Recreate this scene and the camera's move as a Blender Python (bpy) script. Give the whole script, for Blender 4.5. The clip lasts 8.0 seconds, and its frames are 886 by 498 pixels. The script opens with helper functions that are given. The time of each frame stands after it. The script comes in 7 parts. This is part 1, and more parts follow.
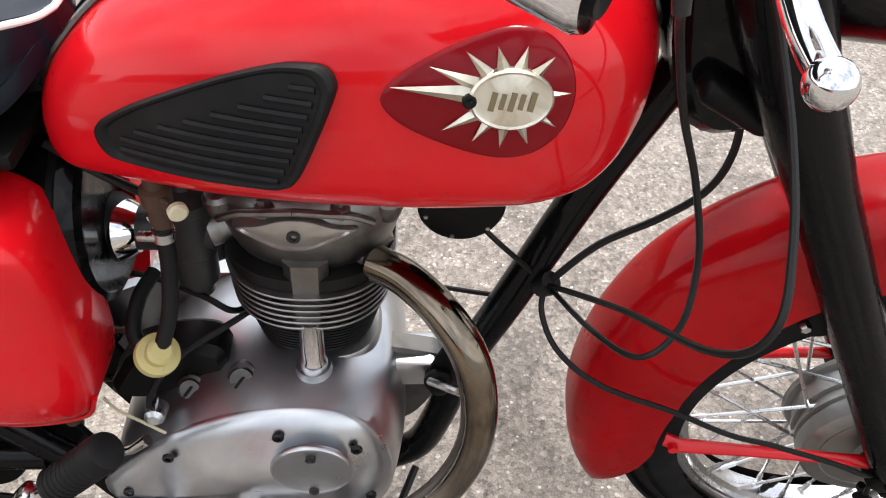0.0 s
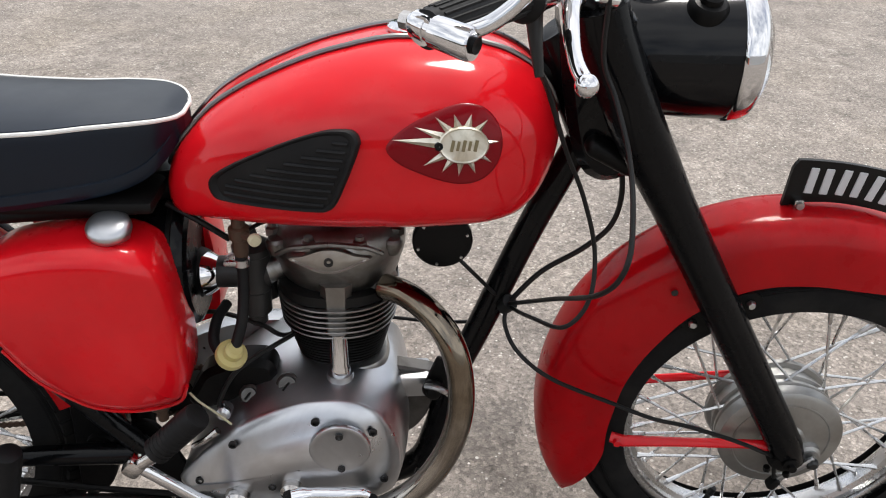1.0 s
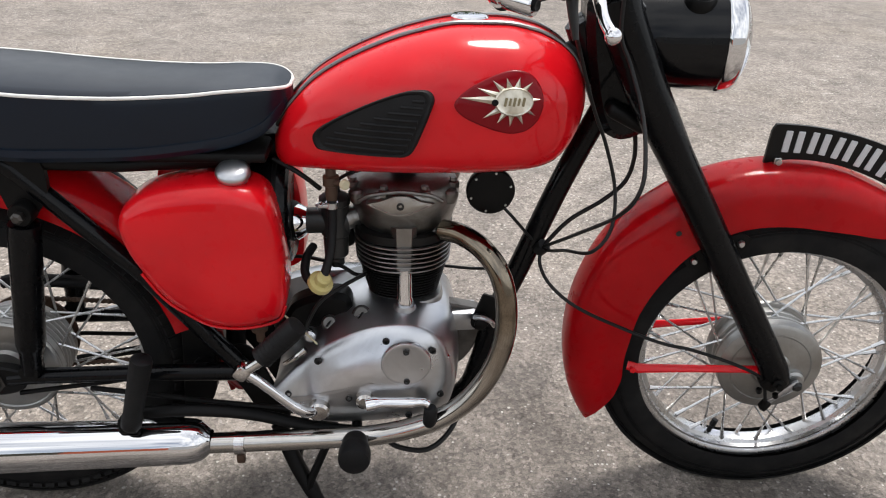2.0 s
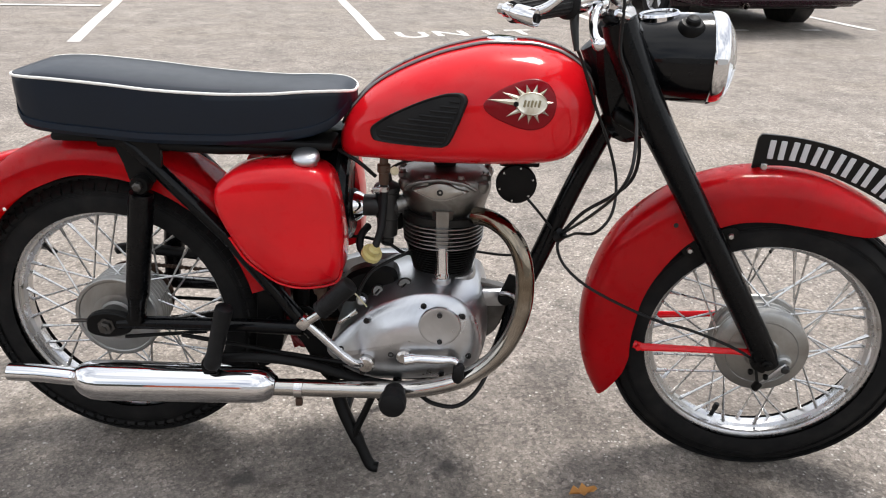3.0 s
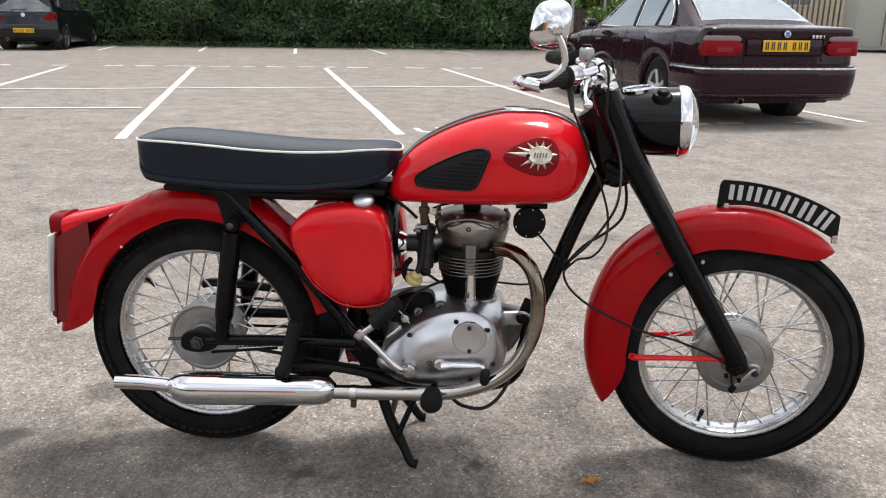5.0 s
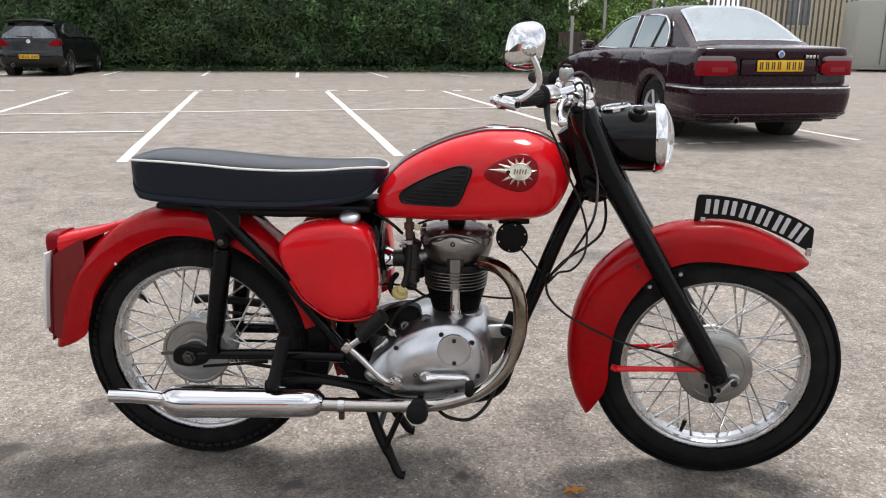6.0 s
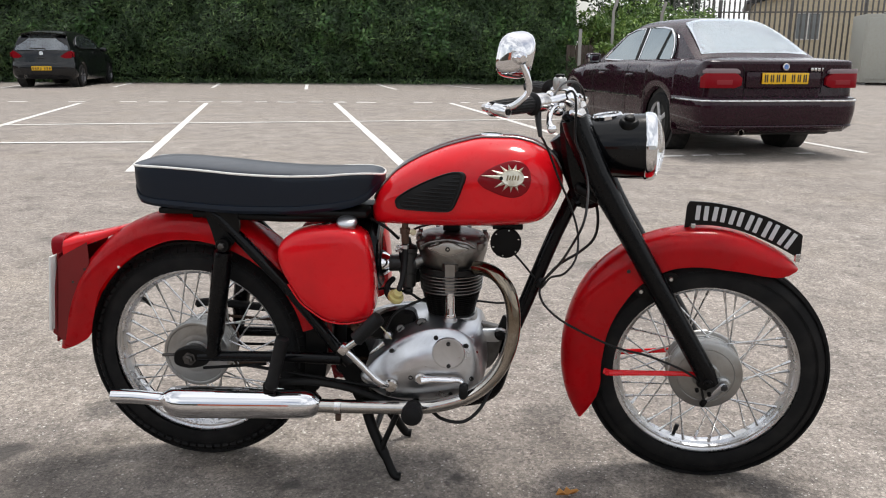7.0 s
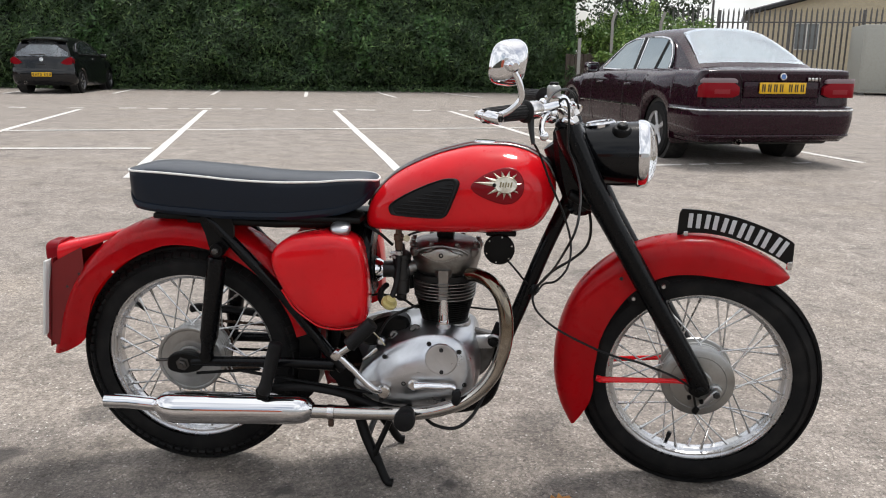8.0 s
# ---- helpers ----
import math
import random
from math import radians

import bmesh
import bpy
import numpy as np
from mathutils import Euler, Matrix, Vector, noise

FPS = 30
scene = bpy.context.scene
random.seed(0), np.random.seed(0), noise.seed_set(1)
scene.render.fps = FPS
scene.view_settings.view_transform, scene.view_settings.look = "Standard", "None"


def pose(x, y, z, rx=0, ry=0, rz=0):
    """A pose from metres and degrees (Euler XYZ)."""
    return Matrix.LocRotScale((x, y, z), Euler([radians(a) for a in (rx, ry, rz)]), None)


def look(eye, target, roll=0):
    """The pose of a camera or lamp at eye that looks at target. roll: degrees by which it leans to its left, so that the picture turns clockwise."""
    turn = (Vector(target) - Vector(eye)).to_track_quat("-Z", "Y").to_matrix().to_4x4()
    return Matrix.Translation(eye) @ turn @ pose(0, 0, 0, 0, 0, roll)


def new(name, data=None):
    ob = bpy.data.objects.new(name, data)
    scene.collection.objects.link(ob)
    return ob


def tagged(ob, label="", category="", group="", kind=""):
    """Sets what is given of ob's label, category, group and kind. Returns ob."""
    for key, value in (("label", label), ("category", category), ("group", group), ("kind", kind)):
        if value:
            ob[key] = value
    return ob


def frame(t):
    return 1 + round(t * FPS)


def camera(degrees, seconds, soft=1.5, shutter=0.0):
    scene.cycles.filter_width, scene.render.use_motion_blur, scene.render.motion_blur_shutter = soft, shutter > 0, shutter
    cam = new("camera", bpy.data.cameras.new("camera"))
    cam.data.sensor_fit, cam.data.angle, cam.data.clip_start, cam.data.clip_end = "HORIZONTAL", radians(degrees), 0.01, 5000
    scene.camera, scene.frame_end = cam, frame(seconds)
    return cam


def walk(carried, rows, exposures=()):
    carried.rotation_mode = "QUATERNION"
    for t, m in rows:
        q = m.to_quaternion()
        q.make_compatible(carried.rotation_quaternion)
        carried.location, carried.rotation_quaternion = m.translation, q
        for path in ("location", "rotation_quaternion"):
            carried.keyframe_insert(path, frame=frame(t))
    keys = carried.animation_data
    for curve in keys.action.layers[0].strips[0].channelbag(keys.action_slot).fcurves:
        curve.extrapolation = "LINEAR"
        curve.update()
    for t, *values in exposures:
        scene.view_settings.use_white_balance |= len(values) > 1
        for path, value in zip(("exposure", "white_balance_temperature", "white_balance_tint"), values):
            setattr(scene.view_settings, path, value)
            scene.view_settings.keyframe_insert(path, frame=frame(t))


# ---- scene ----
cam = camera(57.6, 8.0, soft=1.1)
PATH = [
    (0, (0.0852, -0.5657, 1.0539), (0.2146, 0.894, -0.2923), 4.59),
    (0.5, (0.0959, -0.7329, 1.0885), (0.2872, 0.8851, -0.0541), 3.8),
    (1, (0.0858, -0.9153, 1.1169), (0.2042, 0.7995, 0.1141), 1.79),
    (1.5, (0.0111, -1.0695, 1.1075), (0.123, 0.6838, 0.1728), 1.16),
    (1.7, (-0.0083, -1.1191, 1.1077), (0.1116, 0.6383, 0.1819), 1.23),
    (2.8, (0.065, -1.416, 1.09), (0.035, 0.411, 0.277), 2.2),
    (3, (0.069, -1.478, 1.093), (-0.004, 0.358, 0.305), 1.6),
    (3.5, (0.046, -1.656, 1.083), (-0.066, 0.212, 0.377), 0.2),
    (4, (0.034, -1.773, 1.086), (-0.081, 0.12, 0.451), -0.0),
    (4.5, (0.039, -1.84, 1.082), (-0.076, 0.066, 0.488), 0.8),
    (6, (0.102, -1.932, 1.079), (-0.023, -0.002, 0.571), 0.3),
    (6.5, (0.127, -1.958, 1.074), (-0.02, -0.026, 0.579), 0.3),
    (7, (0.138, -1.973, 1.072), (-0.009, -0.037, 0.593), 0.4),
    (7.5, (0.146, -1.974, 1.073), (0.0, -0.035, 0.607), 0.5),
    (8, (0.152, -1.979, 1.07), (0.007, -0.038, 0.61), 0.7),
]
walk(cam, [(t, look(eye, target, roll)) for t, eye, target, roll in PATH], [(0, 0.50), (0.5, 0.36), (1.0, 0.0), (1.5, -0.04), (3.0, 0.17), (3.5, 0.17), (4.0, 0.08), (4.5, 0.06), (6.0, 0.0), (8.0, -0.06)])

# ---- sky, sun ----
SUN_ELEV, SUN_TURN = 66.0, 25.0
world = bpy.data.worlds.new("sky")
scene.world = world
world.use_nodes = True
wn, wl = world.node_tree.nodes, world.node_tree.links
wn.clear()
w_out = wn.new("ShaderNodeOutputWorld")
w_bg = wn.new("ShaderNodeBackground")
w_sky = wn.new("ShaderNodeTexSky")
w_sky.sky_type = "NISHITA"
w_sky.sun_disc = False
w_sky.sun_elevation = radians(SUN_ELEV)
w_sky.sun_rotation = radians(SUN_TURN)
w_sky.air_density, w_sky.dust_density, w_sky.ozone_density = 1.0, 3.0, 1.0
w_co = wn.new("ShaderNodeTexCoord")
w_noise = wn.new("ShaderNodeTexNoise")
w_noise.inputs["Scale"].default_value = 2.2
w_noise.inputs["Detail"].default_value = 6.0
w_noise.inputs["Roughness"].default_value = 0.58
w_ramp = wn.new("ShaderNodeValToRGB")
w_ramp.color_ramp.elements[0].position, w_ramp.color_ramp.elements[1].position = 0.36, 0.60
w_ramp.color_ramp.elements[0].color = (0.22, 0.22, 0.22, 1)
w_ramp.color_ramp.elements[1].color = (1, 1, 1, 1)
w_mix = wn.new("ShaderNodeMix")
w_mix.data_type = "RGBA"
w_mix.inputs["B"].default_value = (10.8, 11.0, 11.4, 1)
w_bg.inputs["Strength"].default_value = 0.132
wl.new(w_co.outputs["Generated"], w_noise.inputs["Vector"])
wl.new(w_noise.outputs["Fac"], w_ramp.inputs["Fac"])
wl.new(w_ramp.outputs["Color"], w_mix.inputs["Factor"])
wl.new(w_sky.outputs["Color"], w_mix.inputs["A"])
wl.new(w_mix.outputs["Result"], w_bg.inputs["Color"])
wl.new(w_bg.outputs["Background"], w_out.inputs["Surface"])

sun_data = bpy.data.lights.new("sun", "SUN")
sun_data.energy, sun_data.angle, sun_data.color = 2.8, radians(16), (1.0, 0.965, 0.92)
sun = new("sun", sun_data)
a, e = radians(SUN_TURN), radians(SUN_ELEV)
sun_from = Vector((math.sin(a) * math.cos(e), math.cos(a) * math.cos(e), math.sin(e)))
sun.matrix_world = look(sun_from * 50, (0, 0, 0))
scene.view_settings.exposure = 0.0


# ---- small tools ----
def spline(points, n=8, closed=False):
    """Smooth points through the given ones."""
    p = [Vector(q) for q in points]
    m, out = len(p), []
    for i in range(m if closed else m - 1):
        if closed:
            a, b, c, d = p[i - 1], p[i], p[(i + 1) % m], p[(i + 2) % m]
        else:
            b, c = p[i], p[i + 1]
            a = p[i - 1] if i else b * 2 - c
            d = p[i + 2] if i + 2 < m else c * 2 - b
        for k in range(n):
            t = k / n
            out.append(0.5 * (2 * b + (c - a) * t + (2 * a - 5 * b + 4 * c - d) * t * t + (3 * b - a - 3 * c + d) * t ** 3))
    if not closed:
        out.append(p[-1])
    return out


def lerp_table(rows, x):
    """A smooth value from rows of (x, value)."""
    xs = [r[0] for r in rows]
    if x <= xs[0]:
        return rows[0][1]
    if x >= xs[-1]:
        return rows[-1][1]
    k = max(i for i in range(len(xs) - 1) if xs[i] <= x)
    h = [xs[i + 1] - xs[i] for i in range(len(xs) - 1)]
    s = [(rows[i + 1][1] - rows[i][1]) / h[i] for i in range(len(h))]

    def slope(i):
        if i == 0 or i == len(xs) - 1:
            return s[0] if i == 0 else s[-1]
        return 0.0 if s[i - 1] * s[i] <= 0 else 2 * s[i - 1] * s[i] / (s[i - 1] + s[i])

    t = (x - xs[k]) / h[k]
    y0, y1, d0, d1 = rows[k][1], rows[k + 1][1], slope(k) * h[k], slope(k + 1) * h[k]
    return (2 * t ** 3 - 3 * t * t + 1) * y0 + (t ** 3 - 2 * t * t + t) * d0 + (3 * t * t - 2 * t ** 3) * y1 + (t ** 3 - t * t) * d1


def mesh_object(name, bm, material, smooth=35):
    bmesh.ops.recalc_face_normals(bm, faces=bm.faces)
    me = bpy.data.meshes.new(name)
    bm.to_mesh(me)
    bm.free()
    me.materials.append(material)
    if smooth:
        me.polygons.foreach_set("use_smooth", [True] * len(me.polygons))
        me.set_sharp_from_angle(angle=radians(smooth))
    return new(name, me)


def part(name, bm, material, parent, label="", smooth=35):
    """One mesh under a thing or under a part; its vertices are in the thing's own frame."""
    ob = mesh_object(name, bm, material, smooth)
    ob.parent = parent
    if label:
        ob["label"] = label
    return ob


def share(name, ob, parent, m=None):
    """Another object on the mesh of ob."""
    o = new(name, ob.data)
    o.parent = parent
    if m is not None:
        o.matrix_basis = m
    return o


def thing(name, label, category, m=None, group="", kind=""):
    ob = tagged(new(name), label, category, group, kind)
    if m is not None:
        ob.matrix_world = m
    return ob


def solid(name, bm, material, label, category="", group="", kind="", m=None, smooth=35):
    ob = tagged(mesh_object(name, bm, material, smooth), label, category, group, kind)
    if m is not None:
        ob.matrix_world = m
    return ob


def rings(loops, close=True, caps=True, bm=None):
    """A skin through rings of points."""
    bm = bm or bmesh.new()
    rows = [[bm.verts.new(p) for p in loop] for loop in loops]
    for r, s in zip(rows, rows[1:]):
        n = len(r)
        for i in range(n if close else n - 1):
            j = (i + 1) % n
            bm.faces.new((r[i], r[j], s[j], s[i]))
    if caps:
        bm.faces.new(rows[0][::-1])
        bm.faces.new(rows[-1])
    return bm


def tube(points, radius, segs=12, caps=True, bm=None, flat=1.0):
    """A round bar along points; radius may be a list."""
    p = [Vector(q) for q in points]
    r = radius if isinstance(radius, (list, tuple)) else [radius] * len(p)
    up, loops = None, []
    for i, c in enumerate(p):
        d = (p[min(i + 1, len(p) - 1)] - p[max(i - 1, 0)]).normalized()
        if up is None:
            up = d.orthogonal().normalized()
        up = (up - d * up.dot(d)).normalized()
        side = d.cross(up)
        loops.append([c + r[i] * (math.cos(k * math.tau / segs) * up + flat * math.sin(k * math.tau / segs) * side) for k in range(segs)])
    return rings(loops, True, caps, bm)


def lathe(profile, origin, axis, segs=32, caps=True, bm=None, start=0.0):
    """Turns (radius, along) about an axis."""
    axis = Vector(axis).normalized()
    u = axis.orthogonal().normalized()
    v = axis.cross(u)
    o = Vector(origin)
    loops = [[o + axis * h + max(r, 1e-5) * (math.cos(k * math.tau / segs + start) * u + math.sin(k * math.tau / segs + start) * v) for k in range(segs)] for r, h in profile]
    return rings(loops, True, caps, bm)


def box(size, at=(0, 0, 0), bevel=0.0, m=None, bm=None, steps=2):
    """A block with rounded edges, about its middle."""
    b = bmesh.new()
    bmesh.ops.create_cube(b, size=1.0)
    bmesh.ops.scale(b, vec=size, verts=b.verts)
    if bevel:
        bmesh.ops.bevel(b, geom=b.edges[:], offset=bevel, segments=steps, affect="EDGES", profile=0.5)
    bmesh.ops.transform(b, matrix=Matrix.Translation(at) @ (m or Matrix()), verts=b.verts)
    if bm is None:
        return b
    return merge(bm, b)


def merge(bm, other):
    me = bpy.data.meshes.new("scratch")
    other.to_mesh(me)
    other.free()
    bm.from_mesh(me)
    bpy.data.meshes.remove(me)
    return bm


def inset_puff(outline, steps, n=6, crown=()):
    """Like puff, but every step is (metres that the outline shrinks, y); crown: scaled rings that close the face."""
    line = [Vector((q.x, q.y)) for q in spline([(x, z, 0) for x, z in outline], n, True)]
    m = len(line)
    area = sum(line[i].x * line[(i + 1) % m].y - line[(i + 1) % m].x * line[i].y for i in range(m))
    sign = 1 if area > 0 else -1
    normals = []
    for i in range(m):
        d = (line[(i + 1) % m] - line[i - 1]).normalized()
        normals.append(Vector((-d.y, d.x)) * sign)
    loops = [[(p.x + q.x * s, y, p.y + q.y * s) for p, q in zip(line, normals)] for s, y in steps]
    last = loops[-1]
    cx, cz = sum(v[0] for v in last) / m, sum(v[2] for v in last) / m
    loops += [[(cx + (v[0] - cx) * s, y, cz + (v[2] - cz) * s) for v in last] for s, y in crown]
    return rings(loops)


def moved(bm, m):
    bmesh.ops.transform(bm, matrix=m, verts=bm.verts)
    return bm


def mirror_y(bm):
    bmesh.ops.scale(bm, vec=(1, -1, 1), verts=bm.verts)
    bmesh.ops.reverse_faces(bm, faces=bm.faces)
    return bm


# ---- materials ----
class Nodes:
    """Short hand for building one node material."""

    def __init__(self, name):
        self.m = bpy.data.materials.new(name)
        self.m.use_nodes = True
        self.n, self.l = self.m.node_tree.nodes, self.m.node_tree.links
        self.b = self.n["Principled BSDF"]
        self.co = self.n.new("ShaderNodeTexCoord").outputs["Object"]

    def put(self, **values):
        names = {"base": "Base Color", "rough": "Roughness", "metal": "Metallic", "coat": "Coat Weight", "coat_rough": "Coat Roughness",
                 "spec": "Specular IOR Level", "trans": "Transmission Weight", "ior": "IOR", "alpha": "Alpha", "sheen": "Sheen Weight",
                 "sub": "Subsurface Weight", "normal": "Normal", "emit": "Emission Color", "glow": "Emission Strength"}
        for key, value in values.items():
            socket = self.b.inputs[names[key]]
            if isinstance(value, bpy.types.NodeSocket):
                self.l.new(value, socket)
            else:
                socket.default_value = (*value, 1) if isinstance(value, tuple) and len(value) == 3 else value
        return self

    def noise(self, scale, detail=4.0, rough=0.55, at=None, distort=0.0):
        t = self.n.new("ShaderNodeTexNoise")
        t.inputs["Scale"].default_value, t.inputs["Detail"].default_value, t.inputs["Roughness"].default_value = scale, detail, rough
        t.inputs["Distortion"].default_value = distort
        self.l.new(at or self.co, t.inputs["Vector"])
        return t.outputs["Fac"]

    def cells(self, scale, at=None, feature="F1", out="Distance"):
        t = self.n.new("ShaderNodeTexVoronoi")
        t.feature = feature
        t.inputs["Scale"].default_value = scale
        self.l.new(at or self.co, t.inputs["Vector"])
        return t.outputs[out]

    def ramp(self, fac, *stops):
        r = self.n.new("ShaderNodeValToRGB")
        e = r.color_ramp.elements
        while len(e) < len(stops):
            e.new(0.5)
        for k, (p, c) in enumerate(stops):
            e[k].position = p
            e[k].color = (*c, 1) if isinstance(c, tuple) else (c, c, c, 1)
        self.l.new(fac, r.inputs["Fac"])
        return r.outputs["Color"]

    def mix(self, fac, a, b, kind="MIX"):
        x = self.n.new("ShaderNodeMix")
        x.data_type, x.blend_type = "RGBA", kind
        for socket, value in (("Factor", fac), ("A", a), ("B", b)):
            if isinstance(value, bpy.types.NodeSocket):
                self.l.new(value, x.inputs[socket])
            else:
                x.inputs[socket].default_value = (*value, 1) if isinstance(value, tuple) else value
        return x.outputs["Result"]

    def math(self, kind, a, b=0.0):
        x = self.n.new("ShaderNodeMath")
        x.operation = kind
        for k, value in enumerate((a, b)):
            if isinstance(value, bpy.types.NodeSocket):
                self.l.new(value, x.inputs[k])
            else:
                x.inputs[k].default_value = value
        return x.outputs[0]

    def bump(self, height, strength, distance=0.002):
        b = self.n.new("ShaderNodeBump")
        b.inputs["Strength"].default_value, b.inputs["Distance"].default_value = strength, distance
        self.l.new(height, b.inputs["Height"])
        self.put(normal=b.outputs["Normal"])
        return self

    def island(self):
        return self.n.new("ShaderNodeNewGeometry").outputs["Random Per Island"]

    def chance(self):
        return self.n.new("ShaderNodeObjectInfo").outputs["Random"]


def paint(name, base, rough=0.3, coat=1.0, dust=0.12, wave=0.0, spec=0.5, coat_rough=0.04):
    k = Nodes(name)
    n = k.noise(9.0, 5)
    dark = tuple(c * 0.82 for c in base)
    k.put(base=k.mix(k.ramp(n, (0.35, 0.0), (0.75, 1.0)), base, dark), coat=coat, coat_rough=coat_rough, spec=spec)
    k.put(rough=k.ramp(k.noise(35.0, 6), (0.3, max(rough - dust, 0.02)), (0.8, rough + dust)))
    if wave:
        k.bump(k.noise(14.0, 2), wave, 0.004)
    return k.m


def metal(name, base, low, high, scale=40.0, bump=0.0, stain=None):
    k = Nodes(name)
    n = k.noise(scale, 6, 0.6)
    k.put(metal=1.0, rough=k.ramp(n, (0.3, low), (0.75, high)))
    if stain:
        k.put(base=k.mix(k.ramp(k.noise(scale * 0.35, 5, 0.6, distort=0.6), (0.42, 0.0), (0.72, 1.0)), base, stain))
    else:
        k.put(base=base)
    if bump:
        k.bump(k.noise(scale * 6, 3), bump, 0.001)
    return k.m


def rubber(name, base, rough=0.6, grain=220.0, bump=0.25, dusty=(0.12, 0.11, 0.10), dust=0.35, spec=0.4):
    k = Nodes(name)
    k.put(base=k.mix(k.math("MULTIPLY", k.ramp(k.noise(18.0, 6), (0.45, 0.0), (0.85, 1.0)), dust), base, dusty),
          rough=k.ramp(k.noise(60.0, 4), (0.3, rough - 0.1), (0.8, rough + 0.12)), spec=spec)
    k.bump(k.noise(grain, 3), bump, 0.0008)
    return k.m


RED = paint("red_enamel", (0.63, 0.0055, 0.0115), 0.32, 0.62, 0.08, wave=0.03, spec=0.06, coat_rough=0.06)
# darker red: dull dirty enamel, with the shade under the lamp bracket included
RED_OLD_SHADED = paint("shaded_dull_red_enamel", (0.165, 0.010, 0.011), 0.45, 0.25, 0.12, spec=0.2)
BLACK = paint("black_enamel", (0.0025, 0.0027, 0.0033), 0.3, 0.24, 0.1, spec=0.05)
BLACK_GLOSS = paint("polished_black_enamel", (0.0025, 0.0028, 0.0036), 0.25, 0.36, 0.06, wave=0.02, spec=0.08)
BLACK_OLD = rubber("worn_black_paint", (0.0035, 0.0035, 0.0035), 0.42, 300, 0.12, (0.02, 0.018, 0.017), 0.2, 0.13)
CHROME = metal("chrome", (0.70, 0.70, 0.71), 0.02, 0.06, 30)
CHROME_WORN = metal("worn_chrome", (0.62, 0.61, 0.60), 0.08, 0.25, 60, 0.04, (0.34, 0.31, 0.28))
ALLOY = metal("polished_alloy", (0.58, 0.595, 0.62), 0.25, 0.40, 22, 0.010, (0.40, 0.405, 0.415))
ALLOY_SATIN = metal("satin_alloy", (0.54, 0.555, 0.575), 0.30, 0.42, 22, 0.012, (0.42, 0.425, 0.435))
ALLOY_CAST = metal("cast_alloy", (0.27, 0.265, 0.255), 0.34, 0.5, 45, 0.2, (0.12, 0.105, 0.088))
ALLOY_DULL = metal("dull_grey_alloy", (0.38, 0.38, 0.37), 0.38, 0.52, 30, 0.05, (0.27, 0.26, 0.24))
STEEL = metal("bare_steel", (0.50, 0.50, 0.50), 0.22, 0.4, 80, 0.05)
SPOKE = metal("plated_spoke", (0.62, 0.62, 0.62), 0.22, 0.38, 80)
RIM = metal("dull_chrome_rim", (0.60, 0.605, 0.62), 0.20, 0.36, 25, 0.05, (0.42, 0.41, 0.39))


def heat_stained():
    """Chrome that turns brown towards the hot end of the pipe."""
    k = Nodes("heat_stained_pipe")
    sep = k.n.new("ShaderNodeSeparateXYZ")
    k.l.new(k.co, sep.inputs[0])
    hot = k.math("ADD", sep.outputs["Z"], k.math("MULTIPLY", k.noise(14.0, 4), 0.16))
    hue = k.ramp(k.noise(9.0, 5, 0.6, distort=0.6), (0.36, (0.235, 0.20, 0.155)), (0.66, (0.095, 0.070, 0.047)))
    k.put(base=k.mix(k.ramp(hot, (0.29, 0.0), (0.50, 1.0)), (0.52, 0.50, 0.47), hue), metal=1.0, rough=k.ramp(k.noise(40.0, 5), (0.3, 0.08), (0.75, 0.20)))
    return k.m


BLUED = heat_stained()
RUST = rubber("rusty_steel", (0.05, 0.026, 0.015), 0.6, 150, 0.4, (0.10, 0.06, 0.035), 0.5)
IRON = rubber("black_iron_fins", (0.006, 0.006, 0.006), 0.42, 200, 0.2, (0.03, 0.027, 0.024), 0.25, 0.2)
RUBBER = rubber("black_rubber", (0.006, 0.006, 0.0065), 0.55, dusty=(0.03, 0.028, 0.026), spec=0.2)
TYRE = rubber("tyre_rubber", (0.0085, 0.0085, 0.0088), 0.7, 160, 0.3, (0.045, 0.041, 0.037), 0.35, 0.12)
# blue in this base stands in for the sky's sheen on the seat
VINYL = paint("black_vinyl", (0.0030, 0.0078, 0.0165), 0.35, 0.0, 0.025, spec=0.30)
WHITE_PIPING = rubber("white_piping", (0.75, 0.74, 0.70), 0.4, 300, 0.05, (0.55, 0.53, 0.48), 0.3)
CABLE = rubber("black_cable", (0.006, 0.006, 0.006), 0.45, 400, 0.1, (0.03, 0.03, 0.03), 0.2, 0.25)
YELLOW_PLASTIC = rubber("yellowed_plastic", (0.46, 0.39, 0.15), 0.35, 200, 0.05, (0.6, 0.55, 0.35), 0.4)
STRING = rubber("pale_wire", (0.55, 0.50, 0.34), 0.6, 300, 0.1)
IVORY = metal("silvered_badge", (0.72, 0.68, 0.58), 0.3, 0.5, 90, 0.1, (0.42, 0.38, 0.28))
BADGE_RED = paint("badge_red", (0.20, 0.0015, 0.006), 0.3, 0.22, 0.05, spec=0.1, coat_rough=0.08)
PLATE_BLACK = paint("plate_black", (0.004, 0.004, 0.004), 0.4, 0.15, 0.1, spec=0.15)
PLATE_SILVER = rubber("plate_silver", (0.52, 0.53, 0.54), 0.4, 500, 0.05, (0.42, 0.42, 0.42), 0.3)
PLATE_YELLOW = rubber("plate_yellow", (0.75, 0.43, 0.01), 0.4, 300, 0.02, (0.7, 0.45, 0.05), 0.3)
PLATE_INK = rubber("plate_ink", (0.01, 0.01, 0.01), 0.4, 300, 0.02)
WHITE_PLATE = rubber("white_plate_edge", (0.62, 0.62, 0.60), 0.45, 200, 0.1, (0.45, 0.44, 0.42), 0.4)


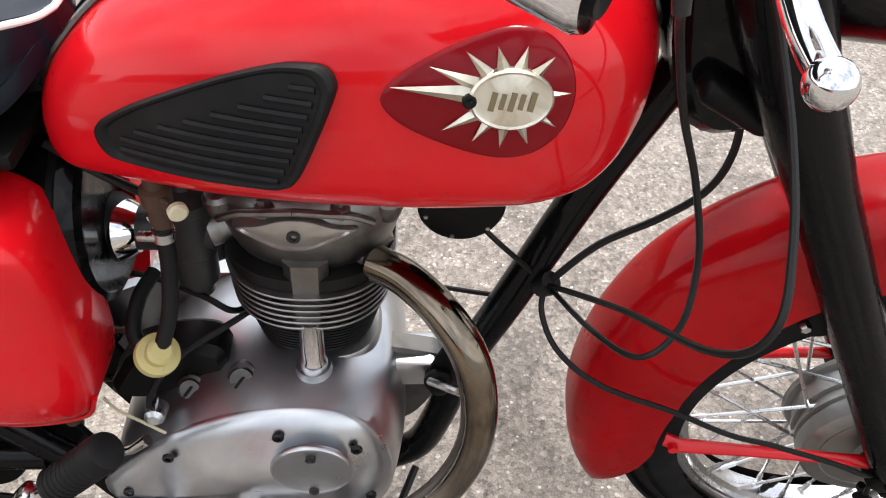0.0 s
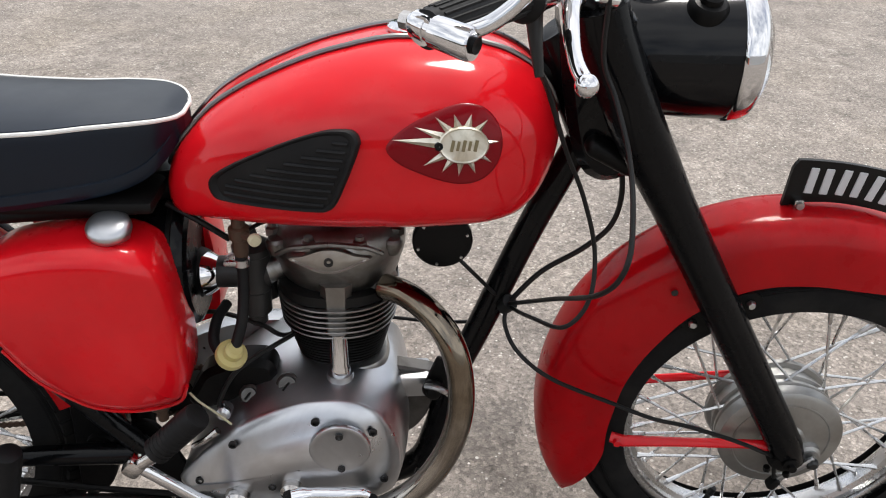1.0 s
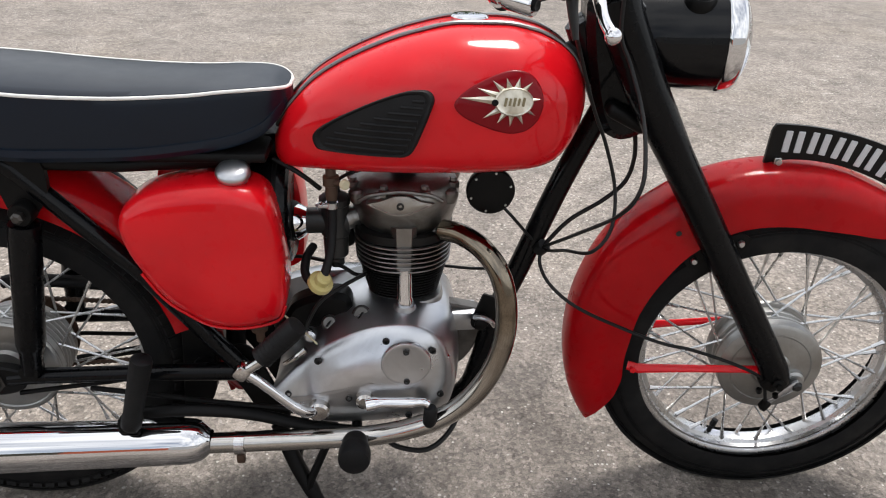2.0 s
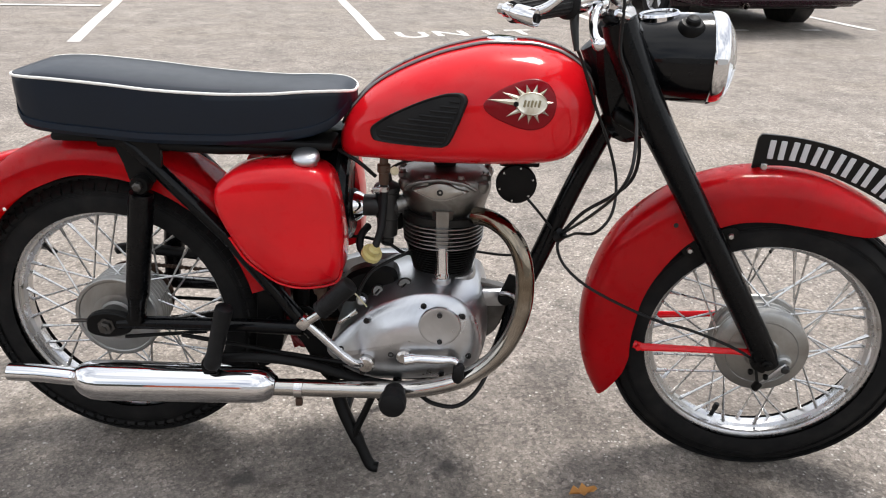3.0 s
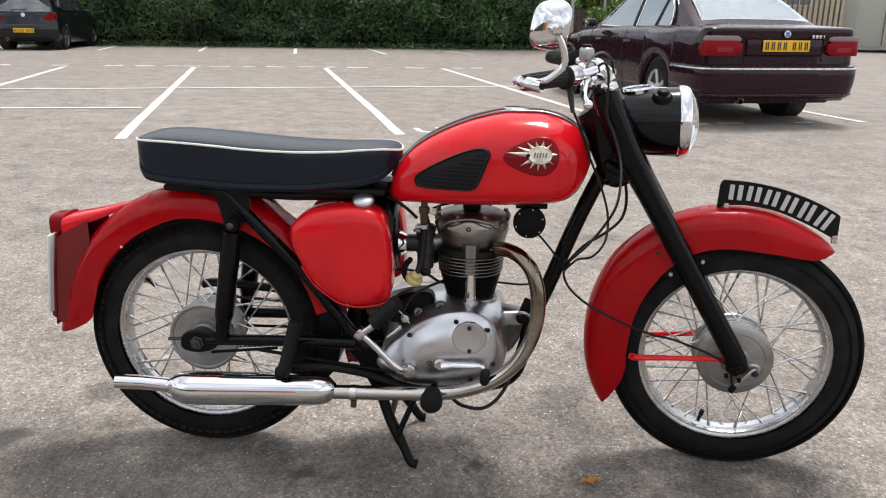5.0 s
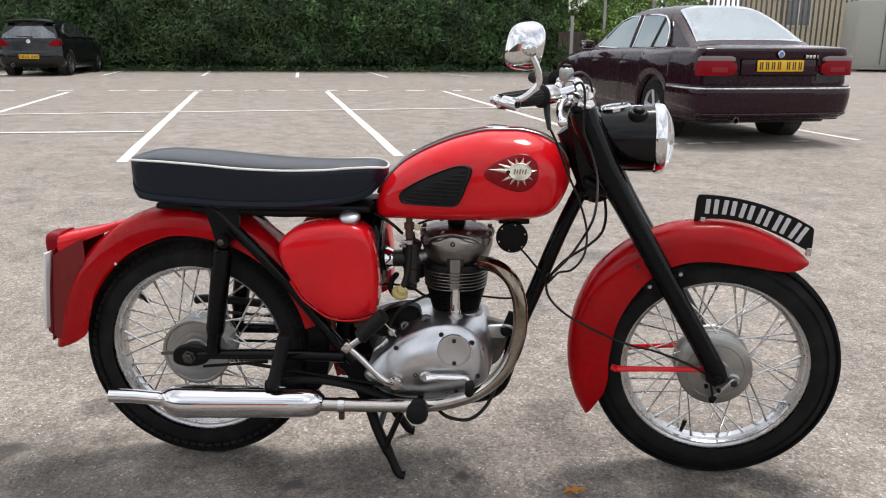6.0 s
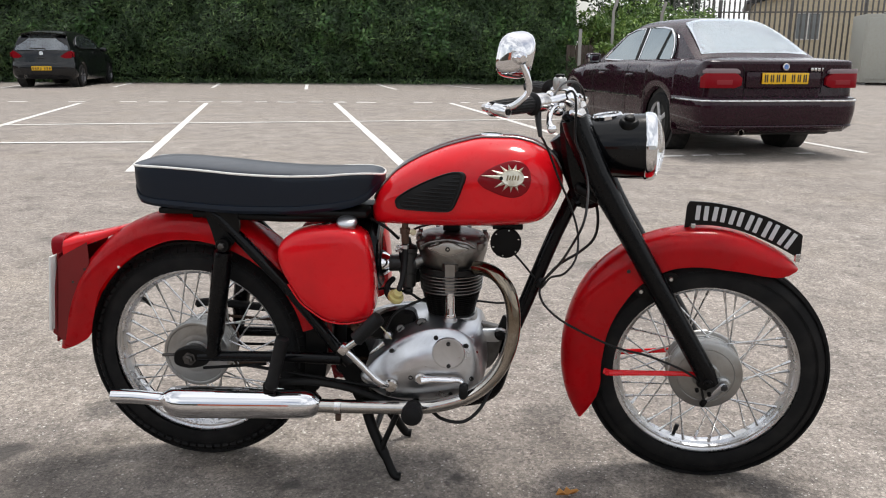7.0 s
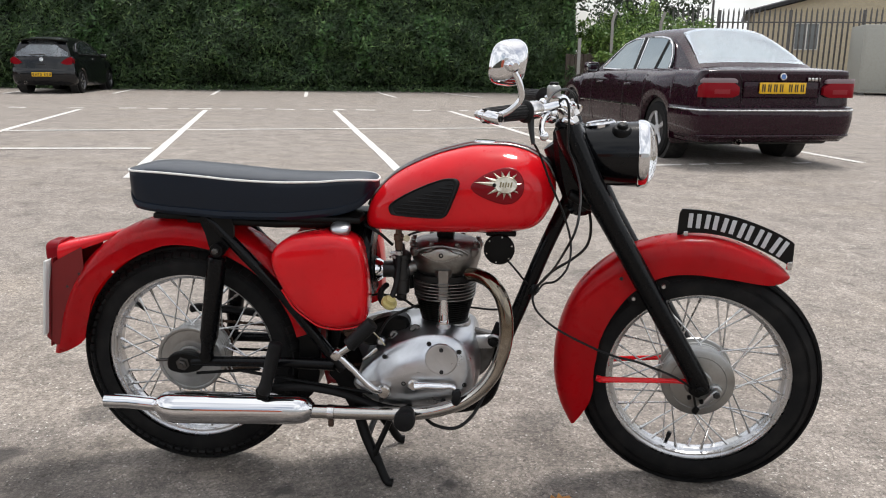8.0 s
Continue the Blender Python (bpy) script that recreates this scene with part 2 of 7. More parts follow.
def lens_glass(name, tint, rough=0.05):
    k = Nodes(name)
    k.put(base=tint, trans=1.0, rough=rough, ior=1.45)
    return k.m


OILY_STEEL = metal("oily_bolt_steel", (0.085, 0.08, 0.075), 0.40, 0.6, 60)
SOCKET = rubber("oily_dark_steel", (0.012, 0.012, 0.012), 0.4, 200, 0.1, (0.04, 0.035, 0.03), 0.3)
GLASS = lens_glass("lamp_glass", (0.96, 0.97, 0.97), 0.06)
RED_LENS = Nodes("red_lens").put(base=(0.20, 0.003, 0.008), rough=0.3, coat=0.10, spec=0.06).m
CLEAR_LENS = Nodes("pale_lens").put(base=(0.22, 0.165, 0.175), rough=0.25, coat=0.3, spec=0.2).m
REVERSE_LENS = Nodes("pinkish_lens").put(base=(0.25, 0.030, 0.036), rough=0.3, coat=0.10, spec=0.1).m
CAR_GLASS = Nodes("silvery_car_glass").put(base=(0.70, 0.75, 0.78), metal=0.9, rough=0.02, spec=1.0, ior=2.0).m
DARK_GLASS = Nodes("dark_car_glass").put(base=(0.02, 0.024, 0.027), rough=0.03, spec=1.0, ior=2.3).m
WHEEL_SILVER = paint("silver_wheel_paint", (0.55, 0.55, 0.56), 0.35, 0.6, 0.08)
MAROON = paint("dark_maroon_car_paint", (0.018, 0.0028, 0.0085), 0.28, 0.55, 0.06, spec=0.05, coat_rough=0.02)
CAR_BLACK = paint("black_car_paint", (0.004, 0.0045, 0.0055), 0.3, 0.8, 0.06, spec=0.08)
TRIM_BLACK = rubber("black_trim", (0.012, 0.012, 0.012), 0.5, 150, 0.1)


# ---- the car park ----
def asphalt():
    k = Nodes("worn_asphalt")
    big = k.noise(0.35, 5, 0.6)
    mid = k.noise(3.0, 6, 0.65)
    small = k.noise(20.0, 6, 0.72)
    fine = k.noise(330.0, 3, 0.7)
    grit = k.cells(140.0)
    tone = k.cells(140.0, out="Color")
    base = k.mix(k.ramp(big, (0.3, 0.0), (0.7, 1.0)), (0.335, 0.292, 0.256), (0.405, 0.358, 0.314))
    base = k.mix(k.ramp(mid, (0.35, 0.75), (0.66, 0.0)), base, (0.200, 0.174, 0.153))
    base = k.mix(k.ramp(k.noise(1.1, 5, 0.6, distort=0.5), (0.50, 0.0), (0.70, 0.35)), base, (0.34, 0.285, 0.22))
    # every stone has a tone of its own, bedded in darker binder
    base = k.mix(1.0, base, k.ramp(tone, (0.0, 0.48), (0.35, 0.84), (0.72, 1.05), (1.0, 1.48)), "MULTIPLY")
    base = k.mix(1.0, base, k.ramp(fine, (0.32, 0.62), (0.50, 1.0), (0.70, 1.38)), "MULTIPLY")
    base = k.mix(1.0, base, k.ramp(small, (0.28, 0.72), (0.72, 1.22)), "MULTIPLY")
    base = k.mix(k.math("MULTIPLY", k.ramp(grit, (0.42, 0.0), (0.75, 1.0)), 0.18), base, (0.04, 0.036, 0.033))
    # coarser stones showing through the worn binder
    coarse = k.cells(75.0, out="Color")
    base = k.mix(k.ramp(k.noise(7.0, 4), (0.35, 0.25), (0.65, 0.9)), base, k.mix(1.0, base, k.ramp(coarse, (0.0, 0.62), (0.4, 0.92), (0.8, 1.06), (1.0, 1.42)), "MULTIPLY"))
    # pale chips of two sizes, lying in loose drifts
    drift = k.ramp(k.noise(4.0, 5, 0.65), (0.40, 0.25), (0.60, 1.0))
    for size, share_of, reach in ((58.0, 0.80, 0.24), (125.0, 0.82, 0.38)):
        chips = k.math("MULTIPLY", k.ramp(k.cells(size), (0.0, 1.0), (reach * 0.7, 1.0), (reach, 0.0)), k.ramp(k.cells(size, out="Color"), (share_of, 0.0), (share_of + 0.03, 1.0)))
        base = k.mix(k.math("MULTIPLY", k.math("MULTIPLY", chips, drift), 0.9), base, (0.78, 0.745, 0.69))
    # cloudy blotches a hand to a foot across, darker and paler
    blot = k.noise(5.5, 7, 0.68, distort=0.8)
    base = k.mix(1.0, base, k.ramp(blot, (0.30, 0.66), (0.46, 0.96), (0.60, 1.02), (0.74, 1.22)), "MULTIPLY")
    # pale scuffs, pits and dark oil spots with ragged edges
    pits = k.ramp(k.noise(75.0, 3, 0.6), (0.30, 1.0), (0.37, 0.0))
    base = k.mix(k.math("MULTIPLY", pits, 0.7), base, (0.05, 0.045, 0.04))
    scuff = k.math("MULTIPLY", k.ramp(k.noise(9.0, 10, 0.82, distort=1.4), (0.575, 0.0), (0.62, 1.0)), k.ramp(k.noise(1.5, 4), (0.46, 0.0), (0.57, 1.0)))
    base = k.mix(k.math("MULTIPLY", k.math("MULTIPLY", scuff, k.ramp(tone, (0.25, 0.3), (0.6, 1.0))), 0.65), base, (0.62, 0.57, 0.52))
    warp = k.n.new("ShaderNodeTexNoise")
    warp.inputs["Scale"].default_value, warp.inputs["Detail"].default_value = 14.0, 5.0
    k.l.new(k.co, warp.inputs["Vector"])
    shift = k.n.new("ShaderNodeVectorMath")
    shift.operation = "MULTIPLY_ADD"
    k.l.new(warp.outputs["Color"], shift.inputs[0])
    shift.inputs[1].default_value, shift.inputs[2].default_value = (0.09, 0.09, 0), (-0.045, -0.045, 0)
    place = k.n.new("ShaderNodeVectorMath")
    place.operation = "ADD"
    k.l.new(k.co, place.inputs[0])
    k.l.new(shift.outputs[0], place.inputs[1])
    # soft shade of the standing machine, painted as a ragged darker band
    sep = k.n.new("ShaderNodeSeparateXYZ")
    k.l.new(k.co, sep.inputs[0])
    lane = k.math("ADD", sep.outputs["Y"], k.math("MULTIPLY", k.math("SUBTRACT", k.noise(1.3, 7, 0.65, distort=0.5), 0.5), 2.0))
    painted_shade = k.ramp(k.math("ADD", k.math("MULTIPLY", lane, 0.5), 0.5), (0.02, 0.0), (0.18, 0.82), (0.44, 0.82), (0.59, 0.0))
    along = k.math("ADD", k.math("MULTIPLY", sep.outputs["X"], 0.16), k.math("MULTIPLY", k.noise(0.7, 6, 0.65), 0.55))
    painted_shade = k.math("MULTIPLY", k.math("MULTIPLY", painted_shade, k.ramp(k.math("ADD", along, 0.25), (0.0, 0.0), (0.22, 1.0), (0.78, 1.0), (1.0, 0.0))), k.ramp(k.noise(2.3, 8, 0.68, distort=0.7), (0.36, 0.25), (0.58, 1.0)))
    base = k.mix(painted_shade, base, k.mix(1.0, base, (0.38, 0.37, 0.36), "MULTIPLY"))
    for x, y, r, s in ((0.02, -0.33, 0.035, 0.6), (-0.55, -0.42, 0.05, 0.5), (0.42, -0.30, 0.05, 0.45), (-0.385, -0.165, 0.035, 0.8), (-1.2, -0.08, 0.07, 0.75), (-1.06, 0.22, 0.09, 0.5), (0.29, 0.30, 0.10, 0.45), (1.42, 0.45, 0.09, 0.6),
                       # the first two, broad and faint, add to the painted shade beside the machine
                       (-0.80, -0.30, 0.45, 0.22), (-0.15, -0.36, 0.30, 0.18), (0.03, -0.1, 0.03, 0.7), (-0.95, 0.55, 0.08, 0.4), (0.62, 2.1, 0.14, 0.4), (1.05, 1.7, 0.10, 0.35)):
        d = k.n.new("ShaderNodeVectorMath")
        d.operation = "DISTANCE"
        k.l.new(place.outputs[0], d.inputs[0])
        d.inputs[1].default_value = (x, y, 0)
        spot = k.ramp(k.math("DIVIDE", d.outputs["Value"], r), (0.45, s), (1.0, 0.0))
        base = k.mix(spot, base, (0.035, 0.032, 0.03))
    k.put(base=base, rough=k.ramp(mid, (0.3, 0.75), (0.7, 0.92)), spec=0.35)
    height = k.math("ADD", k.math("MULTIPLY", grit, 0.6), k.math("ADD", k.math("MULTIPLY", k.cells(62.0), 0.8), k.math("MULTIPLY", k.noise(400.0, 2), 0.3)))
    k.bump(height, 0.40, 0.006)
    return k.m


def line_paint():
    k = Nodes("worn_white_line_paint")
    wear = k.ramp(k.noise(26.0, 7, 0.7), (0.38, 1.0), (0.52, 0.0))
    k.put(base=k.mix(k.math("MULTIPLY", wear, 0.8), (0.70, 0.685, 0.65), (0.36, 0.325, 0.295)), rough=0.75)
    k.bump(k.cells(120.0), 0.4, 0.003)
    return k.m


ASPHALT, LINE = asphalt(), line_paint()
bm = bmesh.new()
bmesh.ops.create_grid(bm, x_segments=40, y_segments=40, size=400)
ground = solid("ground", bm, ASPHALT, "worn grey asphalt of a car park with stains and painted shade", "asphalt", kind="structure", smooth=0)


LAID = iter(range(10000))


def stripe(a, b, width, name="line_marking", label="worn white painted parking bay line on asphalt"):
    a, b = Vector(a), Vector(b)
    d = (b - a).normalized() * 0.5
    s = Vector((-d.y, d.x)) * width
    bm = bmesh.new()
    n = max(2, int((b - a).length / 0.4))
    lift = 0.003 + 0.0006 * (next(LAID) % 9)
    low, high = [], []
    for k in range(n + 1):
        p = a.lerp(b, k / n)
        j = random.uniform(-0.006, 0.006)
        low.append(bm.verts.new((p.x + s.x + j, p.y + s.y, lift)))
        high.append(bm.verts.new((p.x - s.x + j, p.y - s.y, lift)))
    for k in range(n):
        bm.faces.new((low[k], high[k], high[k + 1], low[k + 1]))
    return solid(name, bm, LINE, label, "line marking", "bay lines", "structure", smooth=0)


# double bays behind the machine: long lines, the line down their middle
LONG = ((-3.19, 4.93, -5.90, 14.11), (-0.80, 5.55, -3.35, 14.55), (1.55, 6.3, -1.02, 15.05), (-5.55, 4.15, -8.29, 13.62), (4.10, 7.25, 2.6, 12.4), (-10.8, 12.9, -8.1, 3.4))
for x0, y0, x1, y1 in LONG:
    stripe((x0, y0), (x1, y1), 0.10)
stripe((-12.6, 7.40), (3.2, 11.85), 0.105)
stripe((-9.5, 6.12), (-3.97, 7.20), 0.115)
# short lines of the bays along the hedge
for x0, y0, x1, y1 in ((-10.86, 20.3, -11.75, 23.6), (-8.11, 20.55, -9.0, 23.7), (-5.35, 20.2, -6.1, 23.4), (-2.91, 20.64, -3.95, 23.9), (-0.5, 21.4, -1.75, 23.6), (-13.5, 19.3, -14.4, 22.8)):
    stripe((x0, y0), (x1, y1), 0.10)
# unreadable lettering across the lane
rng = random.Random(4)
x = -11.8
while x < -0.2:
    y = 14.62 + 0.155 * (x + 5.0)
    w = rng.uniform(0.18, 0.42)
    if rng.random() < 0.83:
        stripe((x, y), (x + w, y + w * 0.155 + rng.uniform(-0.12, 0.12)), rng.uniform(0.13, 0.20), "ground_lettering", "worn white lettering bar painted on asphalt")
    x += w + rng.uniform(0.12, 0.3)
for x0, y0, x1, y1 in ((1.72, 6.62, 2.02, 6.72), (2.12, 6.74, 2.32, 6.82), (2.42, 6.86, 2.72, 6.94), (3.3, 7.05, 3.5, 7.12)):
    stripe((x0, y0), (x1, y1), 0.09, "ground_lettering", "worn white lettering bar painted on asphalt")


def letter(strokes, m, width=0.062):
    """One painted letter; strokes are polylines in a cell 0.24 wide and 0.30 high."""
    bm = bmesh.new()
    lift = 0.003 + 0.0006 * (next(LAID) % 9)
    for pts in strokes:
        pts = [Vector((p[0], p[1])) for p in pts]
        low, high = [], []
        for k, p in enumerate(pts):
            d = (pts[min(k + 1, len(pts) - 1)] - pts[max(k - 1, 0)]).normalized() * (width / 2)
            low.append(bm.verts.new((p.x + d.y, p.y - d.x, lift)))
            high.append(bm.verts.new((p.x - d.y, p.y + d.x, lift)))
        for k in range(len(pts) - 1):
            bm.faces.new((low[k], low[k + 1], high[k + 1], high[k]))
        lift += 0.0002
    return solid("ground_lettering", bm, LINE, "white painted letter of the word UNIT on asphalt", "line marking", "ground letters", "structure", m=m, smooth=0)


BOWL = [(0.0, 0.31), (0.0, 0.10)] + [(0.11 - 0.11 * math.cos(a), 0.11 - 0.11 * math.sin(a)) for a in (0.3, 0.7, 1.1, 1.57, 2.04, 2.44, 2.84)] + [(0.22, 0.10), (0.22, 0.31)]
UNIT = ((BOWL,), ([(0.0, 0.0), (0.0, 0.31)], [(0.0, 0.29), (0.24, 0.02)], [(0.24, 0.0), (0.24, 0.31)]), ([(0.0, 0.0), (0.0, 0.31)],), ([(-0.02, 0.28), (0.24, 0.28)], [(0.11, 0.0), (0.11, 0.25)]))
for shape, x, y in zip(UNIT, (-0.615, -0.285, 0.175, 0.37), (5.735, 5.875, 6.03, 6.10)):
    letter(shape, Matrix.Translation((x, y, 0)) @ Matrix.Rotation(radians(17), 4, "Z"))

# ---- the motorcycle ----
bike = thing("motorcycle", "red classic motorcycle with black seat and chrome silencer on its stand", "motorcycle")

# the front end is turned a little to its right about the steering axis
AXIS_AT, RAKE = Vector((0.33, 0, 0.72)), radians(27)
AXIS = Vector((-math.sin(RAKE), 0, math.cos(RAKE)))
STEER = Matrix.Translation((-0.003, -0.004, 0)) @ Matrix.Translation(AXIS_AT) @ Matrix.Rotation(radians(-6.0), 4, AXIS) @ Matrix.Translation(-AXIS_AT)
# the handlebar has its own turn, tilt and shift, fitted to the camera's view
BARS = Matrix.Translation((-0.0028, -0.020, -0.0053)) @ Matrix.Translation(AXIS_AT) @ Matrix.Rotation(radians(-9.07), 4, AXIS) @ Matrix.Translation(-AXIS_AT)
BARS = BARS @ Matrix.Translation((0.30, 0, 0.96)) @ Matrix.Rotation(radians(-2.35), 4, "X") @ Matrix.Translation((-0.30, 0, -0.96))
FRONT, REAR, RIM_R, TYRE_R = Vector((0.655, 0, 0.2985)), Vector((-0.65, 0, 0.2985)), 0.2295, 0.2985


def tyre_mesh(width, treads, ribbed):
    """Round tyre about the y axis, with tread cut as raised blocks."""
    hw = width / 2
    prof = []
    for k in range(25):
        a = math.pi * (k / 24)
        y = -hw * math.cos(a)
        s = math.sin(a) ** 0.75 if 0 < k < 24 else 0.0
        prof.append((0.224 + (TYRE_R - 0.004 - 0.224) * s, y * (0.93 if k in (0, 24) else 1.0)))
    bm = lathe(prof, (0, 0, 0), (0, 1, 0), 96, False)
    # moulded lines round the sidewalls
    for side in (-1, 1):
        for a, w in ((0.42, 0.0016), (0.50, 0.0010), (0.93, 0.0014)):
            y, r = -hw * math.cos(a) * side, 0.224 + (TYRE_R - 0.004 - 0.224) * math.sin(a) ** 0.75
            lathe([(r - w, y - side * 0.0012), (r - w * 0.6, y + side * 0.0004), (r + w * 0.6, y + side * 0.0008), (r + w, y - side * 0.0010)][::1 if side > 0 else -1], (0, 0, 0), (0, 1, 0), 96, False, bm)
    if ribbed:
        for y, r in ((-0.024, TYRE_R - 0.0045), (-0.012, TYRE_R - 0.0018), (0, TYRE_R - 0.0012), (0.012, TYRE_R - 0.0018), (0.024, TYRE_R - 0.0045)):
            lathe([(r - 0.004, y - 0.0042), (r + 0.0012, y - 0.0036), (r + 0.0012, y + 0.0036), (r - 0.004, y + 0.0042)], (0, 0, 0), (0, 1, 0), 96, False, bm)
    for y0, w, l in treads:
        n = int(math.tau * TYRE_R / (l * 1.55))
        lean = math.asin(max(-1, min(1, y0 / hw)))
        for k in range(n):
            m = Matrix.Rotation(math.tau * (k + (0.5 if y0 > 0 else 0)) / n, 4, "Y") @ Matrix.Translation((0, y0, 0.224 + (TYRE_R - 0.0055 - 0.224) * math.cos(lean) ** 0.75)) @ Matrix.Rotation(-lean * 0.8, 4, "X")
            b = box((l, w, 0.008), m=m)
            merge(bm, b)
    return bm


def rim_mesh():
    prof = [(RIM_R, -0.0275), (RIM_R + 0.0015, -0.025), (RIM_R - 0.004, -0.0225), (0.2155, -0.021), (0.2135, -0.014), (0.2065, -0.010), (0.205, 0.0), (0.2065, 0.010),
            (0.2135, 0.014), (0.2155, 0.021), (RIM_R - 0.004, 0.0225), (RIM_R + 0.0015, 0.025), (RIM_R, 0.0275), (RIM_R - 0.004, 0.0275), (0.2195, 0.024), (0.2195, -0.024), (RIM_R - 0.004, -0.0275)]
    prof = [(r, h) for r, h in prof] + [prof[0]]
    return lathe(prof, (0, 0, 0), (0, 1, 0), 96, False)


def spokes(count, flange_r, flange_y, dish, cross):
    """Ends of every spoke: at the hub's flange and at the rim."""
    for k in range(count):
        side = -1 if k % 2 else 1
        rim_a = math.tau * k / count
        lead = cross if (k // 2) % 2 else -cross
        hub_a = rim_a + lead
        yield (Vector((flange_r * math.cos(hub_a), side * flange_y, flange_r * math.sin(hub_a))),
               Vector((0.2065 * math.cos(rim_a), side * dish, 0.2065 * math.sin(rim_a))))


def build_wheel(name, centre, turn, front):
    """Hub with the tyre, rim, spokes and valve as its pieces."""
    m = turn @ Matrix.Translation(centre)
    if front:
        prof = [(0.012, -0.062), (0.030, -0.062), (0.034, -0.057), (0.082, -0.055), (0.0885, -0.051), (0.0895, -0.040), (0.0895, -0.034), (0.084, -0.032)]
        prof += [(0.084, -0.028), (0.088, -0.026), (0.088, -0.022), (0.083, -0.020), (0.083, -0.013), (0.088, -0.011), (0.088, -0.007), (0.083, -0.005), (0.083, 0.012), (0.09, 0.014), (0.092, 0.019), (0.075, 0.022), (0.03, 0.026), (0.028, 0.052), (0.012, 0.054)]
        flange_r, flange_y = 0.083, 0.022
    else:
        prof = [(0.012, -0.058), (0.032, -0.058), (0.036, -0.052), (0.078, -0.050), (0.086, -0.046), (0.0875, -0.036), (0.080, -0.034)]
        for q in range(5):
            y = -0.030 + q * 0.011
            prof += [(0.079, y), (0.084, y + 0.002), (0.084, y + 0.004), (0.079, y + 0.006)]
        prof += [(0.082, 0.026), (0.084, 0.03), (0.06, 0.034), (0.03, 0.036), (0.028, 0.052), (0.012, 0.054)]
        flange_r, flange_y = 0.079, 0.026
    hub = part(name, moved(lathe(prof, (0, 0, 0), (0, 1, 0), 64), m), ALLOY_DULL, bike, "spoked wheel with a dull grey full-width brake hub")
    part("tyre", moved(tyre_mesh(0.086 if front else 0.09, () if front else ((-0.034, 0.017, 0.016), (-0.019, 0.012, 0.013), (0.019, 0.012, 0.013), (0.034, 0.017, 0.016)), True), m), TYRE, hub, "black road tyre")
    part("rim", moved(rim_mesh(), m), RIM, hub, "dull chromed steel rim")
    for k, (a, b) in enumerate(spokes(40, flange_r, flange_y, 0.008, 0.58)):
        d = (b - a).normalized()
        bm = tube([a - d * 0.004, b], 0.0022, 6)
        tube([b - d * 0.021, b - d * 0.019, b - d * 0.004, b + d * 0.002], [0.0022, 0.0034, 0.0036, 0.0052], 6, True, bm)
        part("spoke", moved(bm, m), SPOKE, hub)
    v = radians(-106 if front else 140)
    d = Vector((math.cos(v), 0, math.sin(v)))
    bm = tube([d * 0.207, d * 0.192, d * 0.190, d * 0.176], [0.0045, 0.0045, 0.006, 0.0055], 10)
    part("valve", moved(bm, m), RUBBER, hub, "black valve stem")
    return hub


front_wheel = build_wheel("front_wheel", FRONT, STEER, True)
rear_wheel = build_wheel("rear_wheel", REAR, Matrix(), False)


def mudguard(axle, rows, half, n=60):
    """A deep bent guard: rows of (degrees, outer radius, edge radius, half width)."""
    first, last = rows[0][0], rows[-1][0]
    loops = []
    for k in range(n + 1):
        a = first + (last - first) * k / n
        ro, re, hw = (lerp_table([(r[0], r[c]) for r in rows], a) for c in (1, 2, 3))
        ring = []
        for i in range(29):
            s = math.pi * i / 28
            c, q = -math.cos(s), math.sin(s)
            y = hw * math.copysign(abs(c) ** 0.62, c)
            r = re + (ro - re) * q ** 0.72
            if i in (0, 28):
                y, r = y * 1.045, re - 0.001
            if i in (1, 27):
                y, r = hw * math.copysign(1.04, c), re + 0.004
            ca, sa = math.cos(radians(a)), math.sin(radians(a))
            ring.append((axle.x + r * ca, y, axle.z + r * sa))
        loops.append(ring)
    bm = rings(loops, False, False)
    bmesh.ops.solidify(bm, geom=bm.faces[:], thickness=0.0016)
    return bm


FRONT_GUARD = [(55, 0.337, 0.330, 0.020), (58, 0.341, 0.312, 0.042), (63, 0.345, 0.296, 0.055), (72, 0.350, 0.284, 0.060), (85, 0.361, 0.279, 0.062), (96, 0.367, 0.284, 0.062), (112, 0.374, 0.292, 0.062), (126, 0.378, 0.288, 0.062),
               (140, 0.378, 0.276, 0.062), (158, 0.368, 0.264, 0.061), (172, 0.360, 0.256, 0.060), (186, 0.354, 0.256, 0.058), (196, 0.350, 0.272, 0.054), (203, 0.346, 0.306, 0.046), (207, 0.344, 0.334, 0.030)]
guard_f = part("front_mudguard", moved(mudguard(FRONT, FRONT_GUARD, 0.06), STEER), RED, bike, "deeply valanced glossy red front mudguard")
REAR_GUARD = [(15, 0.352, 0.30, 0.068), (40, 0.362, 0.306, 0.070), (70, 0.374, 0.310, 0.072), (84, 0.379, 0.311, 0.072), (95, 0.379, 0.312, 0.072), (108, 0.378, 0.304, 0.072), (125, 0.373, 0.298, 0.072), (145, 0.369, 0.290, 0.071),
              (160, 0.368, 0.277, 0.070), (169, 0.370, 0.277, 0.068), (176, 0.375, 0.31, 0.062), (180.5, 0.382, 0.362, 0.040)]
guard_r = part("rear_mudguard", mudguard(REAR, REAR_GUARD, 0.07), RED, bike, "glossy red rear mudguard")

